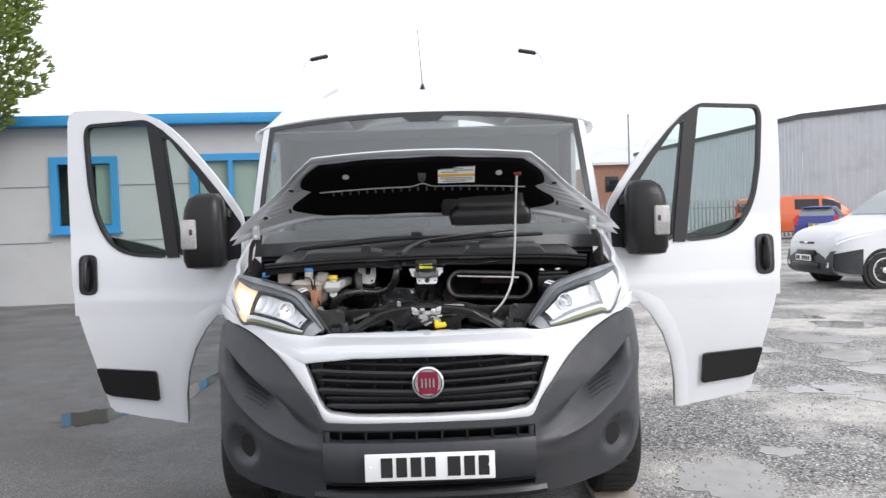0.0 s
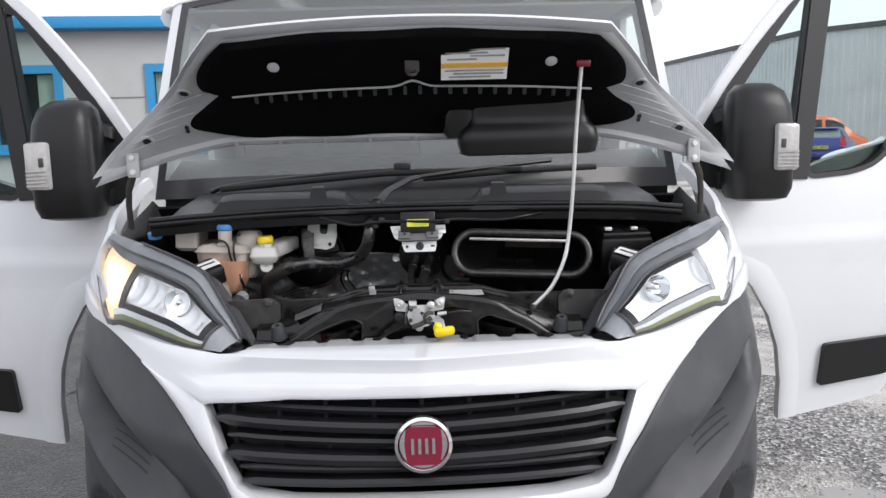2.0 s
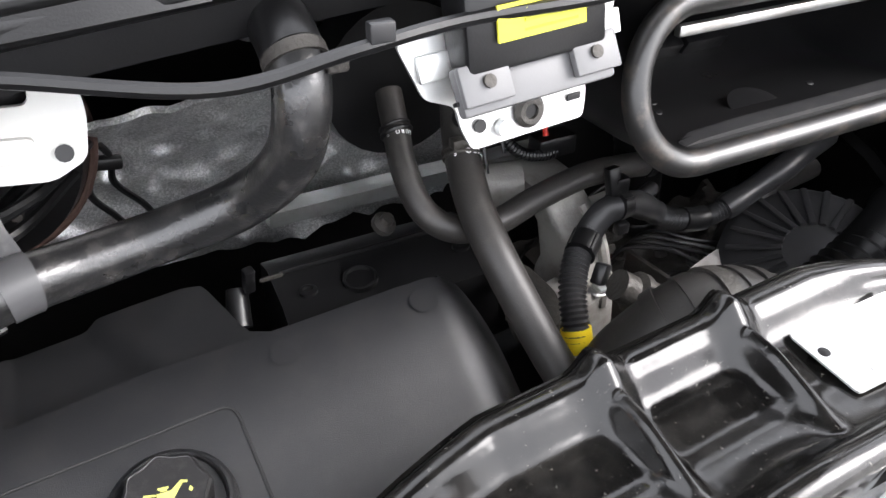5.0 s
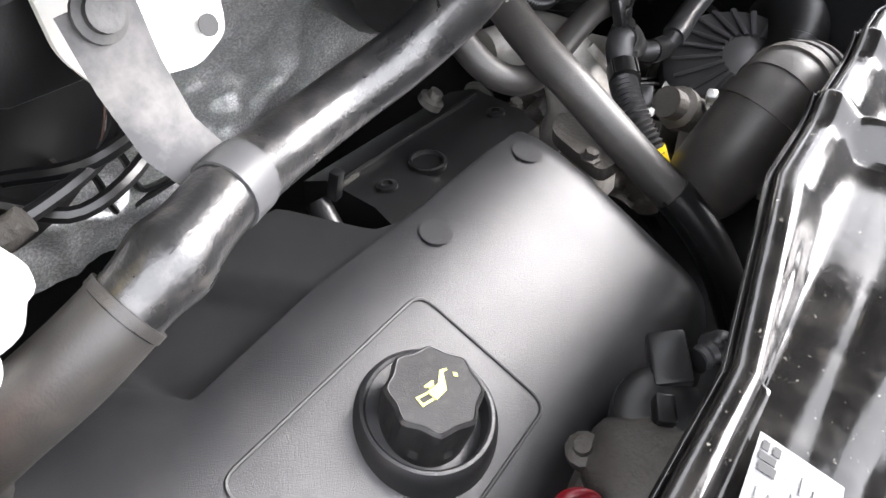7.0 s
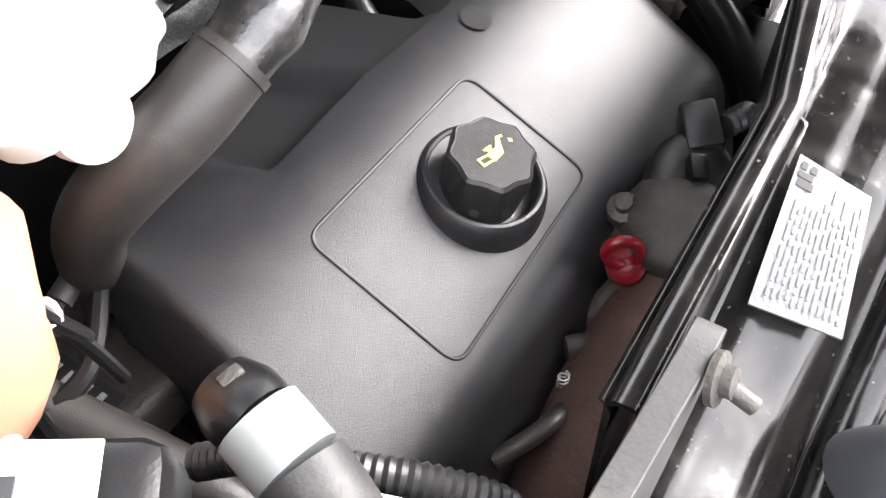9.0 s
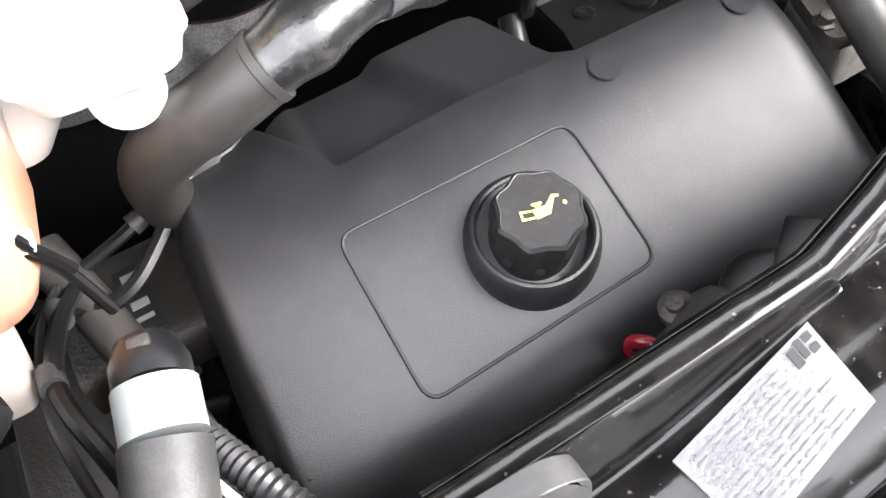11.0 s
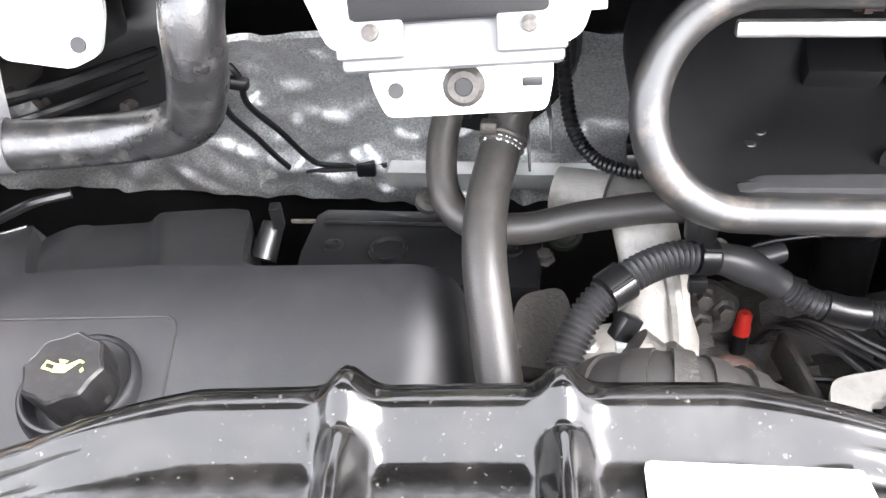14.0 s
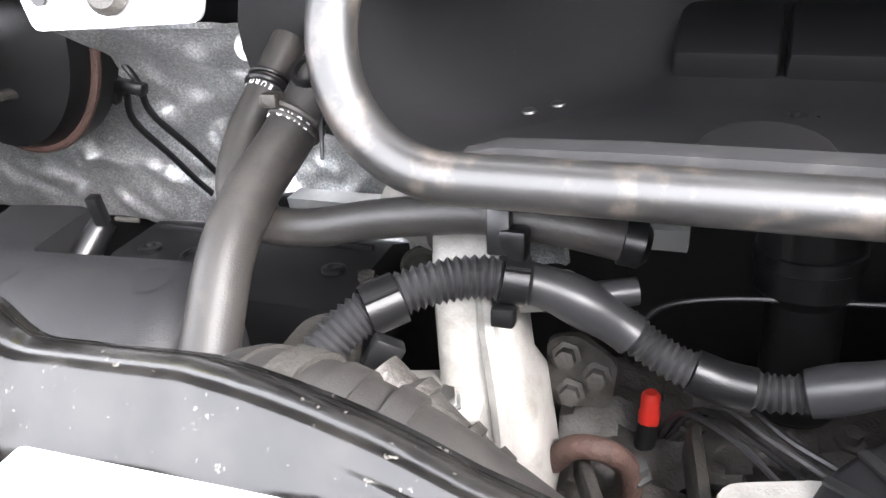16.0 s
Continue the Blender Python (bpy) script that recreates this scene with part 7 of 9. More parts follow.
# ---- bonnet latch ----
lt = part("bonnet_latch", slab([rounded([(-0.03, 0.985), (-0.012, 0.972), (0.02, 0.976), (0.036, 0.992), (0.034, 1.02), (0.02, 1.03), (-0.02, 1.03), (-0.034, 1.01)], 0.006), rounded([(-0.012, 0.998), (0.008, 0.996), (0.01, 1.012), (-0.008, 1.016)], 0.004)], lambda u, v, w: Vector((0.002 + u, 0.300 + w, v)), 0.006), M_zinc, van, "zinc plated bonnet latch")
for k in SIDES:
    part("latch_ear", slab([rounded([(k * 0.030, 1.010), (k * 0.061, 1.014), (k * 0.066, 1.047), (k * 0.055, 1.046), (k * 0.030, 1.029)], 0.005)], lambda u, v, w: Vector((u, 0.3165 + w, v)), 0.003), M_zinc, lt)
for x, z in ((-0.05, 1.031), (0.051, 1.031), (-0.052, 0.998)):
    part("latch_bolt", turned([(0.0125, 0.0), (0.0125, 0.003), (0.009, 0.004), (0.009, 0.011), (0.004, 0.012), (0.0, 0.008)], (x, 0.316, z), (0, -1, 0.1), 14), M_steel if z > 1.01 else M_black, lt)
part("latch_shadow", box((0.002, 0.309, 1.004), (0.052, 0.006, 0.04), 0.002), M_black, lt)
part("latch_side", sweep([(-0.034, 0.305, 0.984), (-0.036, 0.296, 0.99), (-0.035, 0.29, 1.01), (-0.03, 0.30, 1.03)], lambda f: (0.002, 0.008), 8, flat=(1, 0, 0)), M_steel, lt)
part("latch_claw", tube([(0.03, 0.289, 0.985), (0.018, 0.283, 0.992), (0.012, 0.281, 1.004), (0.022, 0.283, 1.014), (0.034, 0.288, 1.012)], 0.0045, 10, 6), M_dullalloy, lt)
part("latch_link", sweep([(-0.02, 0.286, 0.978), (0.0, 0.283, 0.984), (0.03, 0.287, 1.0)], lambda f: (0.0015, 0.006), 8, flat=(0, 1, 0)), M_dullalloy, lt)
for x, z in ((-0.022, 1.02), (0.026, 0.986), (-0.024, 0.992)):
    part("latch_rivet", turned([(0.0055, 0.0), (0.005, 0.003), (0.0, 0.004)], (x, 0.2985, z), (0, -1, 0.1), 14), M_dullalloy, lt)
part("latch_hook", slab([rounded([(-0.022, 0.985), (0.012, 0.98), (0.02, 1.0), (0.006, 1.012), (0.0, 1.004), (-0.004, 1.022), (-0.02, 1.026)], 0.004)], lambda u, v, w: Vector((0.004 + u, 0.288 + w, v)), 0.006), M_steel, lt)
b = bmesh.new()
sweep([(-0.026 + 0.004 * k / 10, 0.296 + 0.010 * math.cos(k * 1.05), 1.034 + 0.010 * math.sin(k * 1.05)) for k in range(48)], 0.0016, 6, bm=b)
part("latch_spring", b, M_steel, lt)
for x, z in ((-0.002, 0.974), (0.028, 1.03)):
    part("latch_pin", turned([(0.010, 0.0), (0.010, 0.007), (0.007, 0.009), (0.0, 0.009)], (x, 0.300, z), (0, -1, 0.1), 16), M_steel, lt)
part("pull_strip", sweep([(0.022, 0.298, 0.995), (0.04, 0.288, 0.998), (0.05, 0.272, 0.992), (0.053, 0.258, 0.978)], lambda f: (0.0012, 0.011), 8, flat=(0, -0.7, 1)), M_zinc, lt)
part("yellow_handle", box((0.060, 0.246, 0.974), (0.052, 0.020, 0.022), 0.008, (25, -6, 8)), M_yellow, lt, "yellow plastic release tab")
part("yellow_thumb", box((0.043, 0.25, 0.985), (0.02, 0.018, 0.022), 0.007, (25, 20, 0)), M_yellow, lt)
part("latch_cable", tube([(0.05, 0.31, 1.005), (0.075, 0.308, 1.008), (0.105, 0.312, 1.01), (0.13, 0.318, 1.006)], 0.003, 8, 6), M_black, lt)
part("cable_end", cyl((0.045, 0.309, 1.004), (0.068, 0.308, 1.007), 0.0055, 0.0045, 10), M_zinc, lt)
part("latch_stay", sweep([(-0.105, 0.312, 0.945), (-0.07, 0.308, 0.965), (-0.035, 0.306, 0.982)], lambda f: (0.004, 0.009), 8, flat=(0, 0, 1)), M_black, lt)

# ---- prop rod ----
rod = part("prop_rod", tube([(0.296, 0.360, 1.008), (0.308, 0.358, 1.018), (0.345, 0.354, 1.06), (0.374, 0.356, 1.12), (0.388, 0.36, 1.18), (0.398, 0.352, 1.30), (0.404, 0.335, 1.46), (0.411, 0.298, 1.632)], 0.0052, 10, 8), M_zinc, van, "slim grey bonnet prop rod")
part("rod_grommet", turned([(0.010, -0.004), (0.010, 0.003), (0.007, 0.006), (0.006, 0.008)], (0.297, 0.36, 1.003), (0.3, 0, 1), 16), M_rubber, rod)

# ---- fluid tanks ----
SETTLED[0] = BAY
def soft_box(x0, x1, y0, y1, levels, r=0.02):
    rings = []
    for z, g in levels:
        rings.append([(x, y, z) for x, y in rounded([(x0 - g, y0 - g), (x1 + g, y0 - g), (x1 + g, y1 + g), (x0 - g, y1 + g)], r, 5)])
    return loft(rings)


SETTLED[0] = BAY @ Matrix.Translation((-0.026, 0, 0))
ct = part("coolant_tank", soft_box(-0.655, -0.50, 0.60, 0.74, [(1.045, -0.03), (1.05, -0.012), (1.065, -0.004), (1.098, 0.0), (1.1, 0.003), (1.106, 0.003), (1.108, 0.0), (1.116, -0.004), (1.124, -0.014), (1.128, -0.032)], 0.03), M_tank, van, "cloudy plastic coolant tank, part full of orange coolant", deg=50)
part("coolant_fill", soft_box(-0.625, -0.505, 0.585, 0.72, [(0.975, -0.035), (0.985, -0.022), (1.01, -0.01), (1.05, -0.003), (1.078, 0.003)], 0.03), M_coolant, ct, "orange coolant level")
part("tank_spout", loft([[(x, y, z) for x, y in rounded([(-0.585 - g, 0.60 - g), (-0.55 + g, 0.60 - g), (-0.55 + g, 0.64 + g), (-0.585 - g, 0.64 + g)], 0.01)] for z, g in ((0.93, -0.004), (0.96, 0.0), (1.01, 0.004))]), M_tank, ct)
part("tank_cap", turned([(0.023, 0.0), (0.0265, 0.003), (0.0265, 0.013), (0.023, 0.018), (0.0, 0.019)], (-0.570, 0.63, 1.168), (0, 0, 1), 24, wob=lambda a, h: 1 + 0.02 * math.cos(a * 2 * math.pi * 12)), M_blue, ct, "blue filler cap")
part("tank_neck", turned([(0.030, 0.0), (0.022, 0.008), (0.0205, 0.018), (0.0205, 0.046)], (-0.570, 0.63, 1.122), (0, 0, 1), 24), M_tank, ct)
part("tank_shoulder", soft_box(-0.555, -0.478, 0.665, 0.745, [(1.02, -0.02), (1.04, -0.006), (1.07, 0.0), (1.15, 0.0), (1.166, -0.008), (1.170, -0.022)], 0.025), M_tank, ct)
part("tank_seam", sweep([(x, y, 1.103) for x, y in rounded([(-0.658, 0.597), (-0.497, 0.597), (-0.497, 0.743), (-0.658, 0.743)], 0.03, 5)], 0.0035, 6, closed=True), M_tank, ct)
part("overflow_hose", tube([(-0.625, 0.625, 1.136), (-0.57, 0.598, 1.138), (-0.548, 0.588, 1.125), (-0.54, 0.59, 1.09), (-0.525, 0.60, 1.045), (-0.51, 0.612, 1.01), (-0.50, 0.62, 0.96)], 0.0035, 8, 8), M_black, ct)
part("overflow_hose", tube([(-0.53, 0.65, 1.155), (-0.53, 0.600, 1.150), (-0.53, 0.588, 1.11), (-0.52, 0.60, 1.05), (-0.505, 0.615, 1.0)], 0.0035, 8, 8), M_black, ct)
part("hose_elbow", tube([(-0.548, 0.612, 1.044), (-0.527, 0.607, 1.034), (-0.512, 0.610, 1.028)], 0.0065, 10, 5), M_resv, ct)
wt = part("washer_bottle", soft_box(-0.74, -0.665, 0.66, 0.76, [(1.10, -0.01), (1.11, 0), (1.17, 0.0), (1.18, -0.01)], 0.015), M_tank, van, "pale plastic bottle")
part("bottle_cap", turned([(0.02, 0), (0.02, 0.016), (0.0, 0.018)], (-0.79, 0.64, 1.14), (0, -0.3, 1), 16), M_blue, wt)

SETTLED[0] = BAY
SETTLED[0] = None
bk = part("brake_reservoir", soft_box(-0.492, -0.414, 0.622, 0.69, [(1.094, -0.014), (1.099, -0.004), (1.112, 0.0), (1.116, 0.003), (1.121, 0.003), (1.125, 0.0), (1.140, -0.002), (1.147, -0.012)], 0.018), M_resv, van, "white brake fluid reservoir with a yellow cap", deg=50)
part("reservoir_tail", loft([[(x, y, z) for x, z in rounded([(-0.482 + dx, 1.104 + dz), (-0.416 + dx, 1.104 + dz), (-0.416 + dx, 1.146 + dz), (-0.474 + dx, 1.146 + dz)], 0.012)] for y, dx, dz in ((0.675, 0.0, 0.0), (0.72, 0.022, 0.006), (0.77, 0.045, 0.012))]), M_resv, bk)
part("reservoir_cap", turned([(0.021, 0.0), (0.0235, 0.003), (0.0235, 0.015), (0.020, 0.020), (0.010, 0.020), (0.0, 0.0215)], (-0.447, 0.640, 1.156), (0, -0.05, 1), 60, wob=lambda a, h: 1 + 0.02 * math.cos(a * 2 * math.pi * 18) * (1 if 0 < h < 0.016 else 0)), M_yellow, bk, "yellow filler cap")
for k in range(3):
    part("cap_print", box((-0.455 + 0.008 * k, 0.638, 1.178), (0.004, 0.016 - 0.003 * (k % 2), 0.0008), 0, (0, 0, 20)), M_ink, bk)
part("reservoir_neck", turned([(0.0185, 0.0), (0.0185, 0.014)], (-0.447, 0.640, 1.144), (0, 0, 1), 20), M_resv, bk)
part("master_cylinder", cyl((-0.43, 0.69, 1.075), (-0.40, 0.86, 1.085), 0.017, 0.02, 16), M_dullalloy, bk)
part("cylinder_union", cyl((-0.405, 0.70, 1.09), (-0.385, 0.69, 1.10), 0.008, 0.007, 10), M_dullalloy, bk)
SETTLED[0] = BAY
dsc = part("switch_disc", turned([(0.0195, 0.0), (0.0195, 0.012), (0.0175, 0.014), (0.0, 0.014)], (-0.474, 0.662, 1.058), (0.05, -0.95, 0.25), 24), M_resv, bk, "round pale end cap with print")
for dz, w in ((0.006, 0.008), (-0.001, 0.016), (-0.007, 0.010)):
    part("cap_line", box((-0.4735, 0.6478, 1.0615 + dz), (w, 0.001, 0.0022), 0, (15, 0, 0)), M_greyink, dsc)
sv = part("brake_servo", turned([(0.0, 0.0), (0.06, 0.004), (0.105, 0.03), (0.11, 0.05), (0.11, 0.08)], (-0.39, 0.84, 1.08), (0.1, 1, 0), 40), M_black, van, "black brake servo drum with a rusty rim")
sax = Vector((0.1, 1, 0)).normalized()
sup = Vector((0, 0, 1))
sd = sax.cross(sup).normalized()
part("servo_rim", sweep([Vector((-0.39, 0.84, 1.08)) + sax * 0.052 + (sd * math.cos(a) + sup * math.sin(a)) * 0.1125 for a in [2 * math.pi * k / 48 for k in range(48)]], lambda f: 0.0045, 8, closed=True), M_rust, sv, "flaking rusty crimped rim")
for k in range(4):
    a = 2 * math.pi * (k + 0.5) / 4
    part("servo_stud", cyl(Vector((-0.39, 0.84, 1.08)) + sax * 0.012 + (sd * math.cos(a) + sup * math.sin(a)) * 0.066, Vector((-0.39, 0.84, 1.08)) - sax * 0.004 + (sd * math.cos(a) + sup * math.sin(a)) * 0.066, 0.006, 0.005, 8), M_dullalloy, sv)
for k, (x, dz) in enumerate(((-0.43, 0.0), (-0.41, -0.012), (-0.395, 0.01))):
    part("brake_line", tube([(x, 0.72 + 0.02 * k, 1.075), (x + 0.03, 0.715, 1.075 + dz), (x + 0.08, 0.725, 1.085 + dz), (x + 0.12, 0.79, 1.09 + dz)], 0.0045, 8, 6), M_black, bk)

# white bracket with strap
wb = part("control_bracket", slab([rounded([(-0.352, 1.118), (-0.340, 1.098), (-0.285, 1.092), (-0.262, 1.102), (-0.256, 1.13), (-0.262, 1.19), (-0.285, 1.19), (-0.288, 1.14), (-0.312, 1.142), (-0.314, 1.19), (-0.352, 1.19)], 0.007)], lambda u, v, w: Vector((u - 0.012, 0.708 + w + (v - 1.09) * 0.3, v + 0.019)), 0.005), M_resv, van, "white moulded bracket with a forked top", mods=[('BEVEL', (0.0015, 2))])
part("bracket_step", slab([rounded([(-0.335, 1.112), (-0.292, 1.108), (-0.29, 1.122), (-0.335, 1.126)], 0.005)], lambda u, v, w: Vector((u - 0.012, 0.703 + w + (v - 1.09) * 0.3, v + 0.019)), 0.006), M_resv, wb)
part("bracket_hole", turned([(0.006, 0.0), (0.006, 0.001), (0.0, 0.001)], (-0.287, 0.7085, 1.129), (0, -1, 0.3), 12), M_black, wb)
part("control_block", box((-0.345, 0.775, 1.145), (0.09, 0.06, 0.07), 0.008), M_black, wb)
sp = part("pipe_strap", sweep([(-0.353, 0.69, 1.163), (-0.350, 0.683, 1.13), (-0.345, 0.672, 1.1), (-0.336, 0.66, 1.083)], lambda f: (0.0018, 0.019 - 0.004 * f), 8, flat=(0, -1, 0)), node_mat("strap_paint", (0.035, 0.035, 0.037), 0.55, var=0.1, scale=30, dirt=(0.3, 0.28, 0.26), dirt_amount=0.3, dirt_scale=20), van, "grey metal pipe strap")
part("strap_bolt", turned([(0.013, 0.0), (0.013, 0.003), (0.009, 0.004), (0.009, 0.008), (0.005, 0.0085), (0.0, 0.006)], (-0.354, 0.687, 1.158), (0.05, -1, 0.3), 18), M_lampbr, sp)

# ---- large metal coolant pipe ----
PIPE = [(x, y - 0.02, z + 0.01) for x, y, z in [(-0.15, 0.75, 1.185), (-0.15, 0.70, 1.200), (-0.148, 0.656, 1.190), (-0.148, 0.634, 1.165), (-0.157, 0.642, 1.122), (-0.185, 0.672, 1.085), (-0.235, 0.688, 1.066), (-0.29, 0.682, 1.062), (-0.335, 0.668, 1.064), (-0.385, 0.655, 1.055), (-0.43, 0.662, 1.033), (-0.465, 0.682, 1.008), (-0.482, 0.71, 0.975), (-0.482, 0.74, 0.93), (-0.47, 0.77, 0.88)]]
pp = part("coolant_pipe", tube(PIPE, lambda f: 0.0184 + 0.0034 * math.exp(-((f - 0.637) / 0.016) ** 2), 24, 12), M_pipe, van, "glossy black stained coolant pipe with rubber ends")
sp9 = spline(PIPE, 10)
part("joint_ring", sweep(sp9[94:96], 0.0208, 24), M_rubber, pp)
part("pipe_collar", sweep(sp9[77:82], lambda f: 0.0199, 24), node_mat("collar_grey", (0.06, 0.06, 0.062), 0.45, var=0.15, scale=30), pp)
part("pipe_top_hose", sweep(sp9[0:24], lambda f: 0.0197, 24), M_black, pp)
part("pipe_hose_end", sweep(sp9[95:], lambda f: 0.0199 + 0.0006 * math.sin(7 * f), 24), M_rubber, pp)
b = sweep(sp9[23:26], 0.0206, 24)
box(tuple(sp9[24] + Vector((0.02, -0.016, 0.0))), (0.014, 0.012, 0.010), 0.002, None, b)
part("hose_clip", b, M_dullalloy, pp)

# ---- small control unit under the scuttle, yellow sticker ----
SETTLED[0] = None
un = part("control_unit", box((0.0, 0.592, 1.208), (0.100, 0.03, 0.060), 0.004, (-8, 0, 0)), M_black, van, "small black control unit with a yellow sticker")
yl = part("unit_sticker", box((0.0, 0.5745, 1.209), (0.062, 0.0016, 0.021), 0, (-8, 0, 0)), M_ylabel, un)
for k in range(3):
    part("sticker_line", box((0.006, 0.5732, 1.203 + 0.006 * k), (0.038, 0.001, 0.0018), 0, (-8, 0, 0)), node_mat("sticker_print", (0.35, 0.36, 0.03), 0.5) if k == 0 else bpy.data.materials["sticker_print"], yl)
M_unitgrey = node_mat("unit_shelf_grey", (0.15, 0.15, 0.152), 0.45, var=0.06, scale=40, bump=0.05, bscale=600)
part("unit_shelf", box((0.0005, 0.580, 1.170), (0.112, 0.010, 0.030), 0.003, (-30, 0, 0)), M_unitgrey, un, "grey moulded shelf")
for s in SIDES:
    ftp = part("unit_foot", box((0.0005 + s * 0.040, 0.5735, 1.1765), (0.034, 0.006, 0.024), 0.0015, (-30, 0, 0)), M_unitgrey, un)
    part("foot_shade", box((0.0005 + s * 0.040, 0.5785, 1.1645), (0.036, 0.006, 0.003), 0.001, (-30, 0, 0)), M_black, ftp)
    part("foot_screw", turned([(0.0042, 0.0), (0.0042, 0.002), (0.0, 0.003)], (0.0005 + s * 0.039, 0.5705, 1.1785), (0, -0.87, 0.5), 12), M_dullalloy, un)
pb = part("unit_plate", slab([rounded([(-0.043, 1.116), (0.051, 1.116), (0.055, 1.132), (0.055, 1.146), (0.072, 1.155), (0.086, 1.19), (-0.088, 1.19), (-0.074, 1.155), (-0.052, 1.146), (-0.05, 1.132)], 0.005)], lambda u, v, w: Vector((0.0005 + u * 0.93, 0.588 + w + (v - 1.116) * 0.22, v + 0.008)), 0.003), M_zinc, un, "bright zinc mounting plate", mods=[('BEVEL', (0.001, 1))])
part("plate_grommet", turned([(0.0115, 0.0), (0.0115, 0.001), (0.0085, 0.004), (0.005, 0.004), (0.0045, 0.0), (0.0, 0.0)], (0.004, 0.5895, 1.140), (0, -1, 0.2), 18), M_dullalloy, pb)
part("grommet_core", turned([(0.0046, 0.0), (0.0046, 0.0012), (0.0, 0.0012)], (0.004, 0.5885, 1.140), (0, -1, 0.2), 14), M_black, pb)
part("plate_stud", turned([(0.006, 0.0), (0.006, 0.006), (0.0, 0.007)], (-0.0165, 0.589, 1.134), (0, -1, 0.2), 12), M_zinc, pb)
part("plate_hole", turned([(0.0045, 0.0), (0.0045, 0.0008), (0.0, 0.0008)], (-0.033, 0.5898, 1.139), (0, -1, 0.2), 12), M_ink, pb)
part("plate_slot", box((0.0405, 0.5902, 1.140), (0.011, 0.002, 0.005), 0.001), M_ink, pb)
for s in SIDES:
    part("plate_tab", box((0.004 + s * 0.06, 0.598, 1.182), (0.03, 0.004, 0.016), 0.001, (-20, 0, 0)), M_zinc, pb)
SETTLED[0] = BAY
part("dark_boss", turned([(0.075, 0.0), (0.08, 0.02), (0.075, 0.05), (0.05, 0.07)], (0.0, 0.82, 1.09), (0, 1, 0.1), 28), M_black, van)
part("boss_bolt", turned([(0.011, 0.0), (0.011, 0.003), (0.007, 0.004), (0.006, 0.01), (0.0, 0.011)], (0.057, 0.831, 1.088), (0, -1, 0.3), 14), M_zinc, van)
part("boss_bolt", turned([(0.013, 0.0), (0.013, 0.003), (0.007, 0.004), (0.006, 0.01), (0.0, 0.011)], (-0.09, 0.854, 1.079), (0, -1, 0.3), 14), M_steel, van)

# ---- oblong air intake ----
IC, IW, IH = Vector((0.322, 0.622, 1.121)), 0.203, 0.057


def oblong(g=0.0, n=14):
    w, h, r = IW + g, IH + g, IH + g
    out = []
    for cx, cz, a0 in ((w - r, h - r, 0), (-(w - r), h - r, 90), (-(w - r), -(h - r), 180), (w - r, -(h - r), 270)):
        for k in range(n):
            a = radians(a0 + 90 * k / (n - 1))
            out.append((cx + r * math.cos(a), cz + r * math.sin(a)))
    return out


def on_intake(u, v, w):
    return IC + Vector((u, w + v * 0.30, v))


MOUTH = [(0.0, 1.0, -0.053), (0.02, 1.005, -0.054), (0.06, 1.01, -0.056), (0.11, 1.0, -0.059), (0.15, 0.98, -0.056), (0.172, 0.95, -0.042), (0.19, 0.92, -0.020), (0.204, 0.89, 0.004), (0.215, 0.85, 0.026), (0.222, 0.75, 0.042), (0.228, 0.02, 0.052)]
ik = part("air_intake", loft([[tuple(on_intake(u * (k if u > 0 else k - 26 * max(0, w - 0.03) ** 2.1) + 0.04 * w, v * (0.054 - low) / 0.106 + (0.054 + low) / 2, w)) for u, v in oblong(-0.004)] for w, k, low in MOUTH], caps=False), M_duct, van, "oblong black air intake mouth with rubber lip", deg=80)
part("intake_lip", sweep([on_intake(u, v, -0.004) for u, v in oblong(0.004)], 0.0115, 14, closed=True), node_mat("lip_rubber", (0.014, 0.0135, 0.013), 0.40, var=0.3, scale=60, spec=0.75, coat=0.2, bump=0.06, bscale=700, dirt=(0.13, 0.105, 0.085), dirt_amount=0.45, dirt_scale=55, edge=(0.52, 0.7), rvar=0.12), ik, "worn grey rubber lip")
part("intake_bar", box((0.314, 0.632, 1.161), (0.31, 0.008, 0.009), 0.0015), M_steel, ik)
M_block = node_mat("flap_plastic", (0.006, 0.006, 0.0064), 0.4, var=0.15, scale=30, spec=0.2)
for k in range(2):
    part("intake_block", box((0.276 + 0.062 * k, 0.798, 1.090), (0.058, 0.05, 0.034), 0.004, (32, 0, 0)), M_block, ik)
part("heater_core", box((0.37, 0.805, 1.146), (0.19, 0.03, 0.034), 0.002), M_rust, ik, "rusty finned core at the back of the mouth")
for k in range(12):
    part("core_fin", box((0.285 + 0.0155 * k, 0.788, 1.144), (0.006, 0.006, 0.030)), M_rust, ik)
part("intake_ledge", loft([[(x, 0.615, 1.0715 - e), (x, 0.622 + e, 1.0725 - e), (x, 0.632 - 2 * e, 1.0725 - e), (x, 0.634 - 2 * e, 1.066 - e), (x, 0.615, 1.066 - e)] for x, e in ((0.175, 0.004), (0.19, 0.001), (0.25, 0), (0.35, 0), (0.45, 0), (0.48, 0.002))]), node_mat("ledge_grey", (0.022, 0.022, 0.023), 0.45, var=0.2, scale=30, dirt=(0.08, 0.075, 0.07), dirt_amount=0.3, dirt_scale=60), ik, "grey ledge inside the mouth")
for x, y in ((0.19, 0.67), (0.2, 0.69), (0.36, 0.652)):
    part("water_blob", turned([(0.004, 0.0), (0.0035, 0.001), (0.0, 0.0016)], (x, y, 1.075 if x < 0.3 else 1.077), (0, -0.2, 1), 14), M_duct, ik)
part("intake_well", turned([(0.03, 0.0), (0.028, -0.004), (0.0, -0.008)], (0.30, 0.655, 1.064), (0, -0.3, 1), 20), M_black, ik)
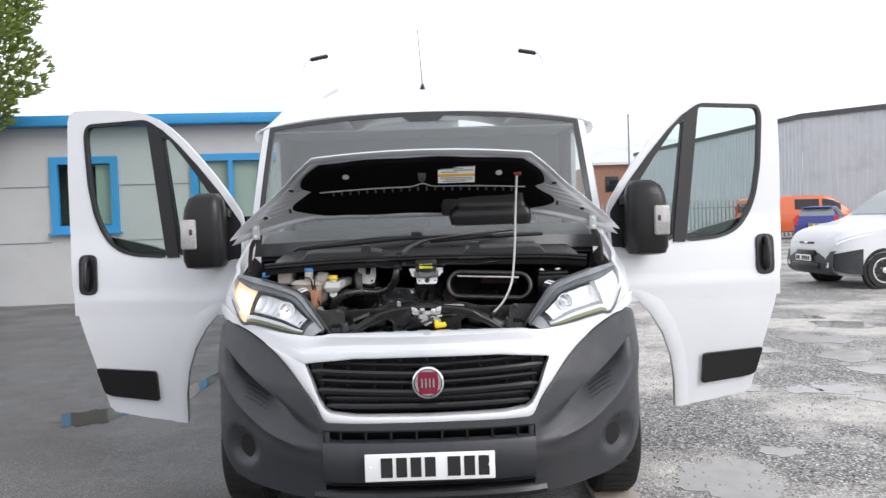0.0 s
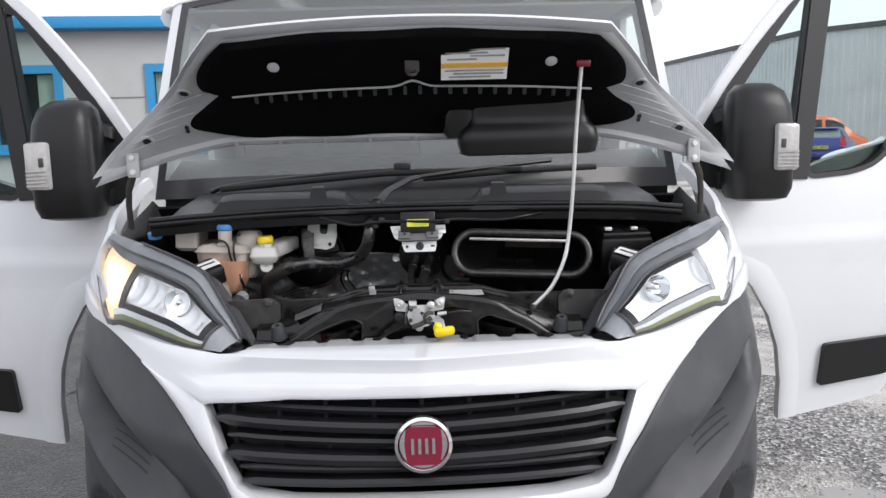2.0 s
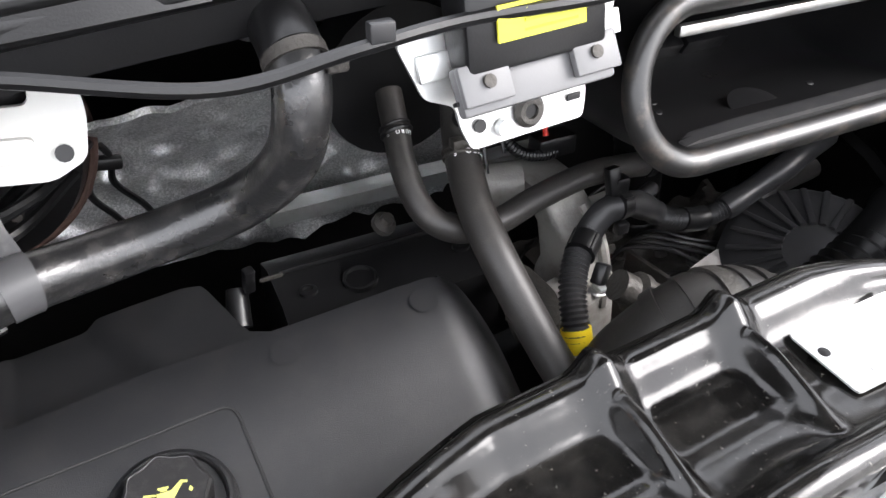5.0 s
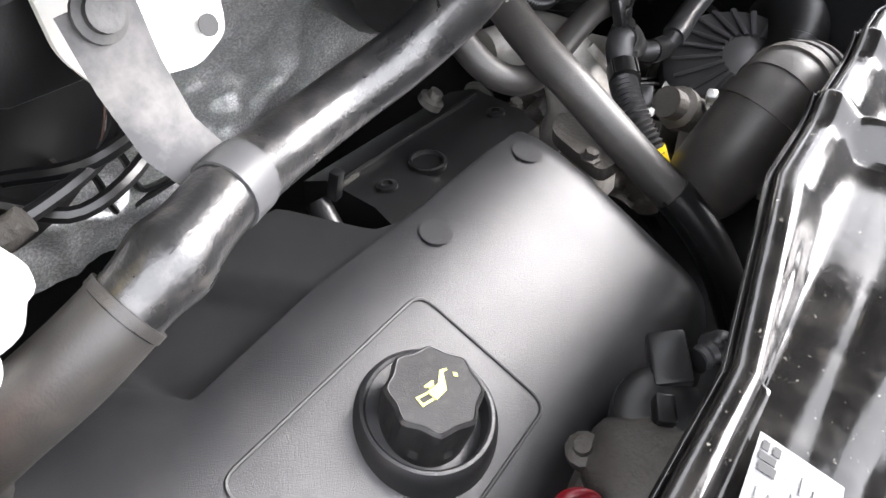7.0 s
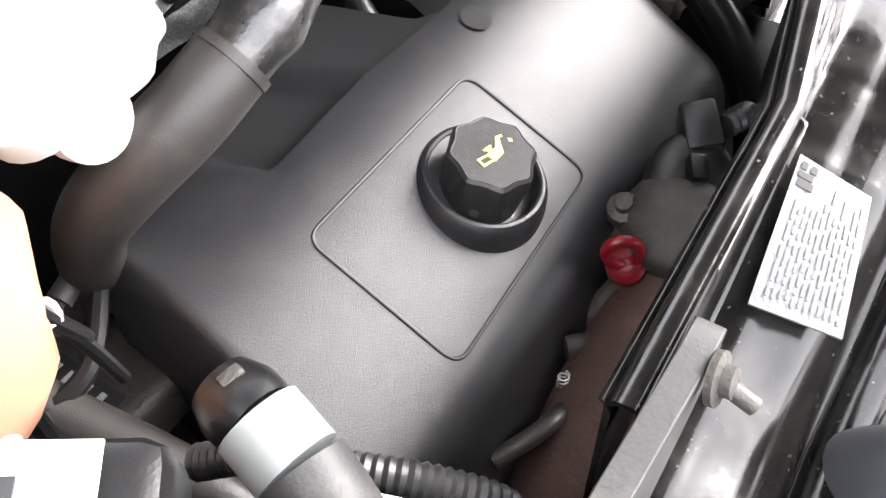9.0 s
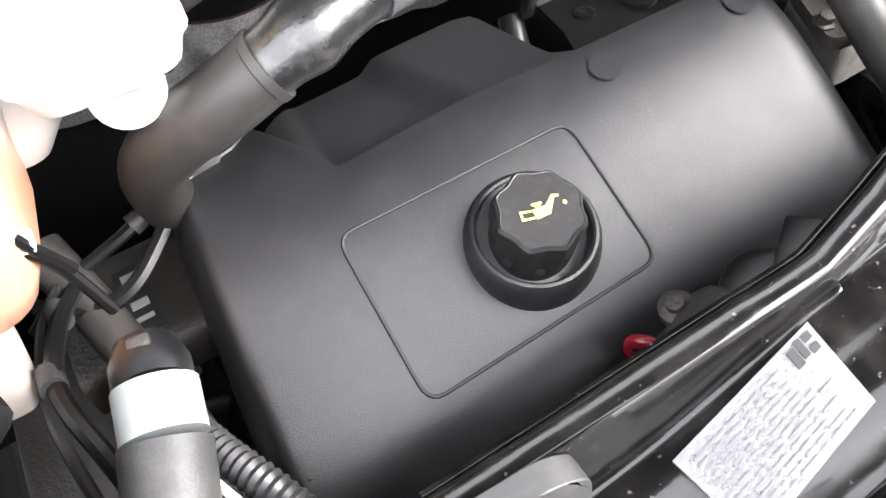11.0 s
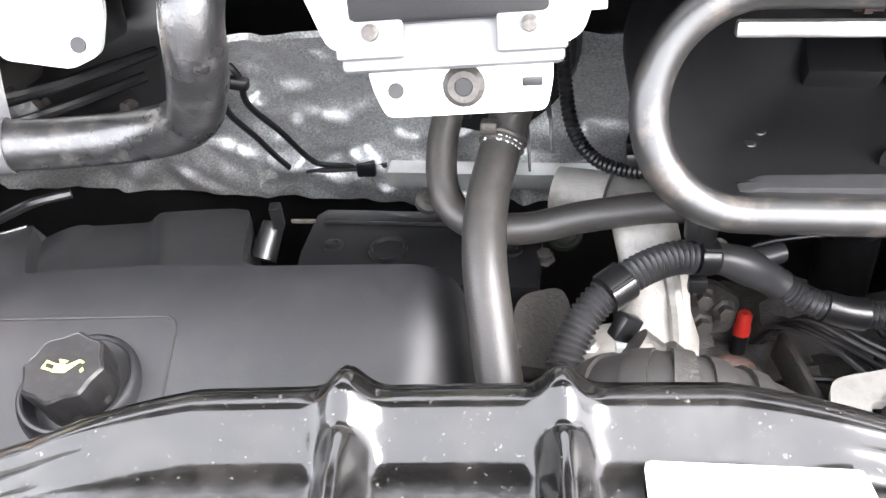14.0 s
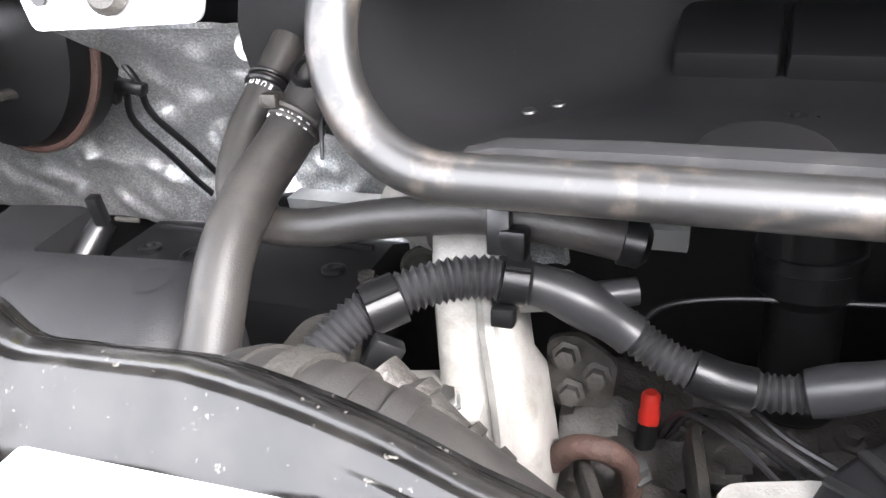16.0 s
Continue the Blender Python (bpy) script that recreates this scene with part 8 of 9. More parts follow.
part("intake_body", loft([[tuple(on_intake(u * k, v * k, w)) for u, v in oblong(0.006)] for k, w in ((1.0, 0.006), (1.03, 0.05), (1.03, 0.13))], caps=False), M_black, ik)

# ---- engine cover ----
def cover_z(x, y):
    z = curve_table([(0.44, 0.70), (0.48, 0.766), (0.496, 0.806), (0.504, 0.836), (0.510, 0.8525), (0.516, 0.8625), (0.523, 0.8695), (0.54, 0.881), (0.58, 0.905), (0.63, 0.934), (0.66, 0.947), (0.70, 0.957), (0.73, 0.958), (0.78, 0.955)], y)
    z += 0.055 * (x + 0.30)
    e = max(0.0, (-0.470 - x) / 0.02)
    f = max(0.0, (x + 0.045) / 0.067)
    return z - 0.05 * min(1, e) ** 2.2 - 0.07 * min(1, f) ** 2.2


def cover_back(x):
    return lerp_table([(-0.49, 0.715), (-0.43, 0.738), (-0.40, 0.765), (-0.38, 0.778), (-0.232, 0.785), (-0.215, 0.78), (-0.193, 0.70), (-0.175, 0.69), (-0.06, 0.69), (-0.01, 0.684), (0.022, 0.655)], x)


def shoulder(x):
    """Line along the top where the rear of the cover steps down."""
    return min(cover_back(x) - 0.002, lerp_table([(-0.49, 0.80), (-0.42, 0.765), (-0.412, 0.75), (-0.374, 0.677), (-0.272, 0.684), (-0.165, 0.681), (0.0, 0.68)], x))


def recess(x, y):
    if x < -0.415:
        return 0.0
    wedge = -0.27 - 0.45 * (y - 0.69)
    return 0.009 + 0.010 / (1 + math.exp((x - wedge) / 0.0025))


rings = []
xs = [-0.49 + 0.512 * i / 120 for i in range(121)]
for x in xs:
    yb, ys = cover_back(x), shoulder(x)
    yf = 0.494 + 0.05 * max(0, (x + 0.045) / 0.067) ** 2.5
    ring = [(x, yf + 0.012, cover_z(x, yf) - 0.11), (x, yf + 0.010, cover_z(x, yf) - 0.034), (x, yf - 0.002, cover_z(x, yf) - 0.03), (x, yf - 0.001, cover_z(x, yf) - 0.012)]
    for j in range(31):
        y = yf + (ys - yf) * (j / 30) ** 1.7
        ring.append((x, y, cover_z(x, y) - (0.0015 if j == 30 else 0.0)))
    gap = min(0.006, (yb - ys) * 0.4)
    for j in range(8):
        y = ys + gap + (yb - ys - gap) * j / 7
        ring.append((x, y, cover_z(x, ys) - recess(x, y) * (1 if yb - ys > 0.006 else 0.3) + 0.05 * (y - ys)))
    zb = ring[-1][2]
    ring += [(x, yb + 0.003, zb - 0.012), (x, yb + 0.004, zb - 0.10)]
    rings.append(ring)
cv = part("engine_cover", loft(rings), M_cover, van, "grained black plastic engine cover", deg=40)
# panel groove round the filler
PAN = rounded([(-0.395, 0.632), (-0.220, 0.634), (-0.209, 0.538), (-0.385, 0.530)], 0.012, 5)
groove = sweep([(u, v, cover_z(u, v) + 0.0002) for u, v in [tuple(Vector(a).lerp(Vector(b_), k / 6)) for a, b_ in zip(PAN, PAN[1:] + PAN[:1]) for k in range(6)]], 0.0013, 6, closed=True)
part("panel_groove", groove, M_ink, cv)
CAP = Vector((-0.279, 0.583, 0.0))
CAP.z = cover_z(CAP.x, CAP.y)
cax = Vector((0.0, -0.33, 1)).normalized()
part("filler_well", turned([(0.0485, -0.016), (0.0475, -0.004), (0.0458, 0.004), (0.0440, 0.0085), (0.0420, 0.0108), (0.0400, 0.0112), (0.0384, 0.0100), (0.0375, 0.004), (0.0365, -0.012), (0.0, -0.012)], tuple(CAP), tuple(cax), 56), M_cover, cv)
M_capink = node_mat("cap_ink", (0.62, 0.63, 0.16), 0.6, var=0.2, scale=300)
M_cap = node_mat("cap_plastic", (0.016, 0.0155, 0.016), 0.43, var=0.15, scale=60, spec=0.7, bump=0.25, bscale=1100, dirt=(0.07, 0.066, 0.062), dirt_amount=0.3, dirt_scale=160, rvar=0.08)
cap = part("oil_filler_cap", turned([(0.029, -0.008), (0.0295, 0.002), (0.030, 0.006), (0.0312, 0.026), (0.0306, 0.031), (0.0285, 0.0332), (0.0278, 0.0328), (0.0, 0.0326)], tuple(CAP), tuple(cax), 96, wob=lambda a, h: 1 - (0.10 * (0.5 * abs(math.sin(a * math.pi * 8)) + 0.5 * math.sin(a * math.pi * 8) ** 2) if h > 0.003 else 0.0)), M_cap, cv, "black fluted oil filler cap with yellow oil can symbol", deg=30)
ux = Vector((1, 0, 0))
uy = cax.cross(ux).normalized()


def on_cap(u, v, w):
    return CAP + cax * (0.0330 + w) + ux * u * 0.92 + uy * v * 0.92


for nm, poly in (("can_body", [(-0.006, -0.006), (0.0045, -0.006), (0.013, 0.004), (0.016, 0.003), (0.0165, 0.0045), (0.012, 0.0065), (0.004, 0.001), (-0.006, 0.002)]),
                 ("can_handle", [(-0.016, -0.003), (-0.0065, -0.005), (-0.0065, -0.0035), (-0.014, -0.0015), (-0.0135, 0.0025), (-0.0065, 0.0005), (-0.0065, 0.002), (-0.0145, 0.0045)]),
                 ("can_knob", [(-0.003, 0.0025), (0.0015, 0.002), (0.0015, 0.0035), (0.003, 0.0035), (0.003, 0.005), (-0.0045, 0.006), (-0.0045, 0.0045), (-0.003, 0.004)]),
                 ("oil_drop", [(0.0175, -0.0005), (0.0192, -0.003), (0.0175, -0.005), (0.0158, -0.003)])):
    part(nm, slab([poly], on_cap, 0.0003), M_capink, cap)
for u in range(4):
    x = (-0.172, -0.05, -0.10, -0.33)[u]
    y = (0.657, 0.658, 0.62, 0.61)[u]
    if u < 2:
        part("cover_dimple", turned([(0.0125, 0.0012), (0.011, 0.0006), (0.0, 0.0002)], (x, y, cover_z(x, y) - 0.0002), (0, -0.3, 1), 24), M_cover, cv)
part("engine_block", box((-0.235, 0.62, 0.66), (0.44, 0.20, 0.3), 0.02), M_black, van)
rv = part("rear_cover", loft([[(x, 0.705, 0.86), (x, 0.712, 0.925), (x, 0.735, 0.938), (x, 0.79, 0.945), (x, 0.82, 0.935), (x, 0.83, 0.86)] for x in (-0.155, -0.15, -0.08, -0.01, 0.05, 0.055)]), M_black, van, "black plastic injector cover", deg=40)
for x in (-0.128, 0.03):
    part("cover_screw", turned([(0.009, 0.0), (0.009, 0.003), (0.005, 0.004), (0.0045, 0.001), (0.0, 0.001)], (x, 0.745, 0.9392), (0, 0, 1), 16), M_black, rv)
part("filler_ring", turned([(0.017, -0.002), (0.017, 0.0025), (0.0145, 0.0035), (0.0135, 0.0), (0.0, 0.0)], (-0.078, 0.742, 0.9395), (0, -0.1, 1), 24), M_black, rv)
part("cover_rib", box((-0.05, 0.779, 0.9455), (0.19, 0.004, 0.005), 0.001), M_black, rv)
ij = part("injector_plug", cyl((-0.194, 0.742, 0.925), (-0.188, 0.765, 0.950), 0.012, 0.010, 14), M_black, van, "black injector plug")
part("plug_post", box((-0.178, 0.752, 0.965), (0.010, 0.010, 0.026), 0.002, (15, 0, 10)), M_black, ij)
part("plug_tab", box((-0.157, 0.758, 0.957), (0.022, 0.003, 0.004), 0.001, (10, 0, 3)), M_dullalloy, ij)
# ---- coolant hoses in the middle ----
def hose(pts, r, name="coolant_hose", label="grey-black rubber coolant hose", mat=M_rubber):
    return part(name, tube(pts, r, 18, 10), mat, van, label)


def clip_on(parent, at, axis, r, mat=M_zinc):
    ax = Vector(axis).normalized()
    u = ax.orthogonal().normalized()
    v = ax.cross(u)
    b = sweep([Vector(at) + (u * math.cos(a) + v * math.sin(a)) * (r + 0.0008) for a in [2 * math.pi * k / 24 for k in range(24)]], lambda f: 0.0025, 8, closed=True)
    sweep([Vector(at) + ax * 0.006 + (u * math.cos(a) + v * math.sin(a)) * (r + 0.0008) for a in [2 * math.pi * k / 24 for k in range(24)]], 0.0018, 8, closed=True, bm=b)
    box(tuple(Vector(at) + u * (r + 0.005)), (0.012, 0.012, 0.009), 0.002, None, b)
    return part("hose_clip", b, mat, parent)


H2 = [(0.034, 0.765, 1.088), (0.026, 0.745, 1.062), (0.019, 0.718, 1.038), (0.014, 0.685, 1.015), (0.016, 0.652, 0.99), (0.024, 0.62, 0.958), (0.034, 0.588, 0.925), (0.046, 0.553, 0.89), (0.056, 0.52, 0.84), (0.066, 0.49, 0.76), (0.07, 0.47, 0.66)]
h2 = hose(H2, 0.0165)
clip_on(h2, (0.0225, 0.732, 1.05), (-0.25, -0.7, -0.7), 0.0158, M_dullalloy)
part("hose_valve", turned([(0.007, -0.008), (0.0105, 0.0), (0.0115, 0.006), (0.0105, 0.010), (0.0075, 0.010), (0.0065, 0.002), (0.0, 0.002)], (0.028, 0.744, 1.074), (0.0, -0.75, 0.66), 20), M_black, h2, "black open-ended valve socket")
for dx, dz in ((0.014, 0.0), (0.030, 0.016)):
    part("clip_tail", sweep([(0.024 + dx, 0.74, 1.062 + dz), (0.028 + dx, 0.726, 1.05 + dz), (0.030 + dx, 0.72, 1.028 + dz)], lambda f: (0.0012, 0.0026 * (1 - 0.6 * f)), 6, flat=(0, -1, 0)), M_black, h2)
part("hose_union", cyl((0.034, 0.765, 1.088), (0.045, 0.80, 1.12), 0.0145, 0.013, 16), M_black, h2)
H1 = [(-0.02, 0.80, 1.09), (-0.024, 0.775, 1.065), (-0.028, 0.745, 1.035), (-0.022, 0.718, 1.008), (0.0, 0.70, 0.993), (0.04, 0.697, 0.99), (0.09, 0.705, 0.998), (0.15, 0.712, 1.004), (0.20, 0.715, 1.0), (0.235, 0.725, 0.99)]
h1 = hose(H1, 0.0125)
clip_on(h1, (-0.0245, 0.772, 1.062), (0.0, 0.7, 0.7), 0.0125, M_black)
part("hose_end", turned([(0.0145, 0.0), (0.0145, 0.012), (0.010, 0.016)], (0.232, 0.724, 0.991), (0.9, 0.2, -0.2), 16), M_black, h1)
part("hose_clamp_small", turned([(0.012, 0.0), (0.012, 0.006), (0.007, 0.008), (0.006, 0.014)], (-0.045, 0.765, 0.975), (0.3, -0.5, 0.8), 14), M_dullalloy, van)
# lettering round both hoses
def letter_hose(pts, i, r, turn, parent):
    q = spline(pts, 10)
    c, ax = q[i], (q[i + 1] - q[i - 1]).normalized()
    side = Vector((1, 0, 0))
    side = (side - ax * side.dot(ax)).normalized()
    up = side.cross(ax).normalized()
    if up.y > 0:
        up = -up
    for k, ch in enumerate("EURO 5"):
        if ch == " ":
            continue
        a = radians(turn - 21 * k)
        nrm = up * math.cos(a) + side * math.sin(a)
        tan = up * math.sin(a) - side * math.cos(a)
        yv = nrm.cross(tan)
        p = c + nrm * (r + 0.0006)
        m4 = Matrix(((tan.x, yv.x, nrm.x, p.x), (tan.y, yv.y, nrm.y, p.y), (tan.z, yv.z, nrm.z, p.z), (0, 0, 0, 1)))
        text_part("hose_letter", ch, 0.0068 * r / 0.0165, m4, M_label, parent, 0.0003)


q = spline(H2, 10)
part("braided_sleeve", sweep(q[66:], 0.0176, 18), M_black, h2, "ribbed black hose sleeve")
b = bmesh.new()
for k in range(14):
    a = 2 * math.pi * k / 14
    sweep([p + Vector((math.cos(a) * 0.0176, math.sin(a) * 0.0125, math.sin(a) * 0.0125)) for p in q[66:]], 0.0013, 5, bm=b)
part("sleeve_rib", b, M_black, h2)
letter_hose(H2, 17, 0.0165, 62, h2)
letter_hose(H1, 12, 0.0125, 50, h1)

# corrugated wiring loom with clips
SETTLED[0] = Matrix.Translation((0.012, 0.002, 0.007)) @ BAY
LOOM = [(0.062, 0.595, 0.895), (0.064, 0.605, 0.915), (0.072, 0.625, 0.935), (0.088, 0.645, 0.952), (0.112, 0.662, 0.964), (0.142, 0.68, 0.968), (0.175, 0.69, 0.964)]
lm = part("wiring_loom", ribbed(LOOM, 0.0134, 0.0046, 0.0027, 20), M_loom, van, "grey corrugated wiring loom")
part("loom_tape", tube([(0.165, 0.689, 0.966), (0.19, 0.695, 0.958), (0.213, 0.70, 0.945), (0.232, 0.703, 0.932)], lambda f: 0.0135 - 0.001 * math.sin(9 * f), 14, 8), M_loom, lm, "taped section")
part("loom_lower", ribbed([(0.227, 0.704, 0.937), (0.242, 0.703, 0.926), (0.26, 0.70, 0.918), (0.28, 0.70, 0.912)], 0.0118, 0.0045, 0.0022), M_loom, lm)
part("loom_sleeve", tube([(0.268, 0.70, 0.915), (0.285, 0.70, 0.91), (0.302, 0.70, 0.908)], 0.0135, 14, 6), M_black, lm)
part("loom_lower", ribbed([(0.298, 0.70, 0.909), (0.315, 0.70, 0.908), (0.335, 0.70, 0.912)], 0.0118, 0.0045, 0.0022), M_loom, lm)
part("loom_tape", tube([(0.33, 0.70, 0.911), (0.37, 0.70, 0.925), (0.43, 0.70, 0.948), (0.50, 0.72, 0.955)], lambda f: 0.014 + 0.001 * math.sin(14 * f), 14, 8), M_loom, lm)
part("loom_stub", cyl((0.205, 0.705, 0.952), (0.232, 0.715, 0.955), 0.009, 0.0085, 12), M_loom, lm)
part("yellow_tape", cyl((0.0625, 0.594, 0.893), (0.064, 0.604, 0.912), 0.0142, 0.0142, 16), M_yellow, lm)


def loom_clip(at, axis, r, ln):
    ax = Vector(axis).normalized()
    a, b_ = Vector(at) - ax * ln / 2, Vector(at) + ax * ln / 2
    c = part("loom_clip", cyl(a, b_, r, r, 18), M_black, lm, "black plastic loom clip")
    u = ax.cross(Vector((0, 0, 1))).normalized()
    n_ = u.cross(ax)
    for k in (-1, 1):
        part("clip_edge", sweep([a + (n_ * 0.7 + u * 0.7 * k) * r * 1.02, b_ + (n_ * 0.7 + u * 0.7 * k) * r * 1.02], 0.0016, 6), M_black, c)
    return c


c1 = loom_clip((0.1, 0.653, 0.958), (0.6, 0.45, 0.22), 0.0150, 0.02)
part("clip_foot", box((0.108, 0.632, 0.938), (0.018, 0.012, 0.02), 0.002, (0, 30, 30)), M_black, c1)
part("clip_foot_base", box((0.112, 0.628, 0.925), (0.02, 0.014, 0.006), 0.002), M_resv, c1)
c2 = loom_clip((0.166, 0.688, 0.966), (0.9, 0.25, -0.15), 0.0150, 0.014)
part("clip_foot", box((0.165, 0.69, 0.987), (0.016, 0.014, 0.02), 0.003), M_black, c2)
part("clip_ear", box((0.163, 0.676, 0.948), (0.014, 0.01, 0.012), 0.002), M_black, c2)

# cast thermostat housing
SETTLED[0] = None
TC = [(0.80, 0.138, 0.690, 0.034, 0.04), (0.885, 0.136, 0.684, 0.031, 0.034), (0.90, 0.134, 0.683, 0.026, 0.031), (0.94, 0.131, 0.690, 0.0245, 0.031), (0.965, 0.126, 0.712, 0.025, 0.032), (0.984, 0.122, 0.728, 0.024, 0.03), (0.988, 0.122, 0.73, 0.018, 0.024)]
th = part("thermostat_housing", loft([[(x, y, z) for x, y in rounded([(cx - w, cy - d), (cx + w, cy - d), (cx + w, cy + d), (cx - w, cy + d)], 0.018, 6)] for z, cx, cy, w, d in TC]), M_alloy, van, "pale cast alloy thermostat housing", deg=45)
part("housing_rib", tube([(0.148, 0.652, 0.86), (0.147, 0.652, 0.90), (0.142, 0.660, 0.94), (0.136, 0.682, 0.966)], 0.006, 8, 5), M_alloy, th)
part("housing_flange", box((0.100, 0.652, 0.893), (0.075, 0.05, 0.014), 0.004, (-12, 0, 10)), M_alloy, th)
part("housing_spigot", cyl((0.10, 0.735, 0.972), (0.06, 0.75, 0.975), 0.024, 0.02, 18), M_alloy, th)
part("housing_lug", slab([rounded([(0.15, 0.935), (0.182, 0.94), (0.190, 0.95), (0.184, 0.956), (0.152, 0.955)], 0.004)], lambda u, v, w: Vector((u, 0.682 + w, v)), 0.02), M_alloy, th)
for x, y, z in ((0.078, 0.64, 0.903), (0.122, 0.634, 0.902)):
    part("housing_bolt", turned([(0.009, 0.0), (0.009, 0.002), (0.0065, 0.003), (0.0065, 0.010), (0.0, 0.011)], (x, y, z), (0, -0.3, 1), 6), M_steel, th)
SETTLED[0] = BAY
b = slab([rounded([(0.03, 0.63), (0.075, 0.625), (0.09, 0.655), (0.075, 0.70), (0.04, 0.69)], 0.012)], lambda u, v, w: Vector((u, v, 0.922 - w - (0.66 - v) * 0.35)), 0.012)
fl = part("engine_flange", b, M_dullalloy, van, "oil-stained cast engine flange")
for x, y, z in ((0.058, 0.742, 0.934), (0.036, 0.645, 0.918)):
    part("flange_bolt", turned([(0.010, 0.0), (0.010, 0.002), (0.0065, 0.003), (0.0065, 0.009), (0.0, 0.010)], (x, y, z), (0, -0.3, 1), 6), M_dullalloy, fl)
part("core_plug", turned([(0.017, 0.0), (0.017, 0.006), (0.014, 0.006), (0.011, 0.002), (0.0, 0.002)], (0.075, 0.80, 0.925), (0, -0.5, 0.8), 20), node_mat("green_stained", (0.05, 0.055, 0.045), 0.5, metal=0.3, var=0.2, scale=30), fl)

# intercooler hose behind the crossmember
SETTLED[0] = None
TH = [(0.24, 0.485, 0.895), (0.185, 0.488, 0.945), (0.140, 0.492, 0.973), (0.098, 0.498, 0.982), (0.068, 0.512, 0.952), (0.062, 0.528, 0.915), (0.085, 0.543, 0.888), (0.125, 0.556, 0.89), (0.158, 0.565, 0.912)]
t1 = part("intercooler_hose", sweep(spline(TH, 10), lambda f: 0.036 if f < 0.62 else 0.036 - 0.012 * min(1, (f - 0.62) / 0.2), 24), M_rubber, van, "wide dusty rubber intercooler hose")
q = spline(TH, 10)
for k, a, mt in ((19, 0.0385, M_rubber), (23, 0.0378, M_rubber), (26, 0.0384, M_dullalloy), (29, 0.0374, M_rubber), (33, 0.0385, M_rubber)):
    part("hose_band", sweep(q[k:k + 3], a, 24), mt, t1)
cn = part("hose_connector", turned([(0.019, 0.0), (0.0215, 0.002), (0.0215, 0.010), (0.0185, 0.011), (0.0185, 0.020), (0.021, 0.021), (0.021, 0.027), (0.017, 0.028), (0.017, 0.05), (0.0195, 0.051), (0.0195, 0.058), (0.014, 0.062), (0.014, 0.078)], (0.162, 0.566, 0.905), (-0.72, 0.28, 0.55), 24), M_dullalloy, van, "pale ribbed hose connector with clamp")
part("clamp_block", box((0.137, 0.560, 0.946), (0.010, 0.010, 0.016), 0.003, (0, -30, 10)), M_zinc, cn)
# ribbed round cover low beside it
bc = Vector((0.39, 0.60, 0.845))
ax = Vector((-0.35, -0.35, 1)).normalized()
e1 = ax.cross(Vector((0, 1, 0))).normalized()
e2 = ax.cross(e1)
rc_ = part("round_cover", turned([(0.095, -0.03), (0.095, 0.0), (0.085, 0.012), (0.045, 0.022), (0.03, 0.03), (0.0, 0.03)], tuple(bc), tuple(ax), 36), M_loom, van, "black ribbed round cover")
for k in range(22):
    a = 2 * math.pi * k / 22
    r = e1 * math.cos(a) + e2 * math.sin(a)
    part("cover_rib", sweep([bc + r * 0.034 + ax * 0.030, bc + r * 0.06 + ax * 0.021, bc + r * 0.088 + ax * 0.012], lambda f: (0.0022, 0.004), 6, flat=(0, 0, 1)), M_loom, rc_)
# pipes and wires on the bulkhead
SETTLED[0] = None
LINE_A = [(-0.301, 0.885, 1.077), (-0.262, 0.885, 1.076), (-0.245, 0.885, 1.053), (-0.235, 0.888, 1.031), (-0.238, 0.9, 0.999), (-0.218, 0.92, 0.957), (-0.202, 0.945, 0.911), (-0.185, 0.95, 0.899), (-0.14, 0.955, 0.894), (-0.117, 0.955, 0.893)]
LINE_B = [(-0.312, 0.885, 1.054), (-0.272, 0.885, 1.06), (-0.26, 0.885, 1.044), (-0.251, 0.888, 1.027), (-0.261, 0.9, 0.993), (-0.245, 0.92, 0.951), (-0.23, 0.945, 0.905), (-0.215, 0.95, 0.893), (-0.141, 0.955, 0.89), (-0.118, 0.955, 0.888)]
for line in (LINE_A, LINE_B):
    part("brake_line", tube(line, 0.0034, 8, 8), M_black, van, "black brake line clipped to the bulkhead")
c = (Vector(LINE_A[3]) + Vector(LINE_B[3])) / 2
lc = part("line_clip", box((c.x, c.y - 0.003, c.z), (0.034, 0.012, 0.012), 0.003, (0, 12, 0)), M_black, van)
part("clip_lug", box((c.x - 0.02, c.y - 0.003, c.z - 0.008), (0.014, 0.010, 0.012), 0.002, (0, 30, 0)), M_black, lc)
c = (Vector(LINE_A[8]) + Vector(LINE_B[8])) / 2
part("line_clip", box((c.x, c.y - 0.004, c.z), (0.022, 0.014, 0.018), 0.003), M_black, van)
SETTLED[0] = BAY
sm = part("small_loom", ribbed([(0.062, 0.78, 1.13), (0.066, 0.765, 1.09), (0.075, 0.755, 1.05), (0.095, 0.75, 1.025), (0.125, 0.75, 1.015), (0.15, 0.755, 1.015)], 0.0062, 0.004, 0.0012, 10), M_black, van, "thin black corrugated loom")
part("red_seal", cyl((0.126, 0.752, 1.034), (0.128, 0.76, 1.05), 0.003, 0.003, 8), M_red, sm)
part("loom_plug", box((0.14, 0.76, 1.02), (0.045, 0.025, 0.022), 0.004), M_black, sm)
part("scuttle_cable", tube([(-0.30, 0.60, 1.215), (-0.2, 0.59, 1.195), (-0.12, 0.585, 1.205), (-0.05, 0.59, 1.21), (0.05, 0.585, 1.212), (0.12, 0.59, 1.22), (0.25, 0.60, 1.222), (0.33, 0.615, 1.235), (0.38, 0.66, 1.245)], 0.0045, 8, 8), M_black, van, "thin black cable under the scuttle lip")
for x in (-0.107, 0.09):
    part("cable_clip", box((x, 0.585, 1.213), (0.016, 0.01, 0.012), 0.002), M_loom, van)

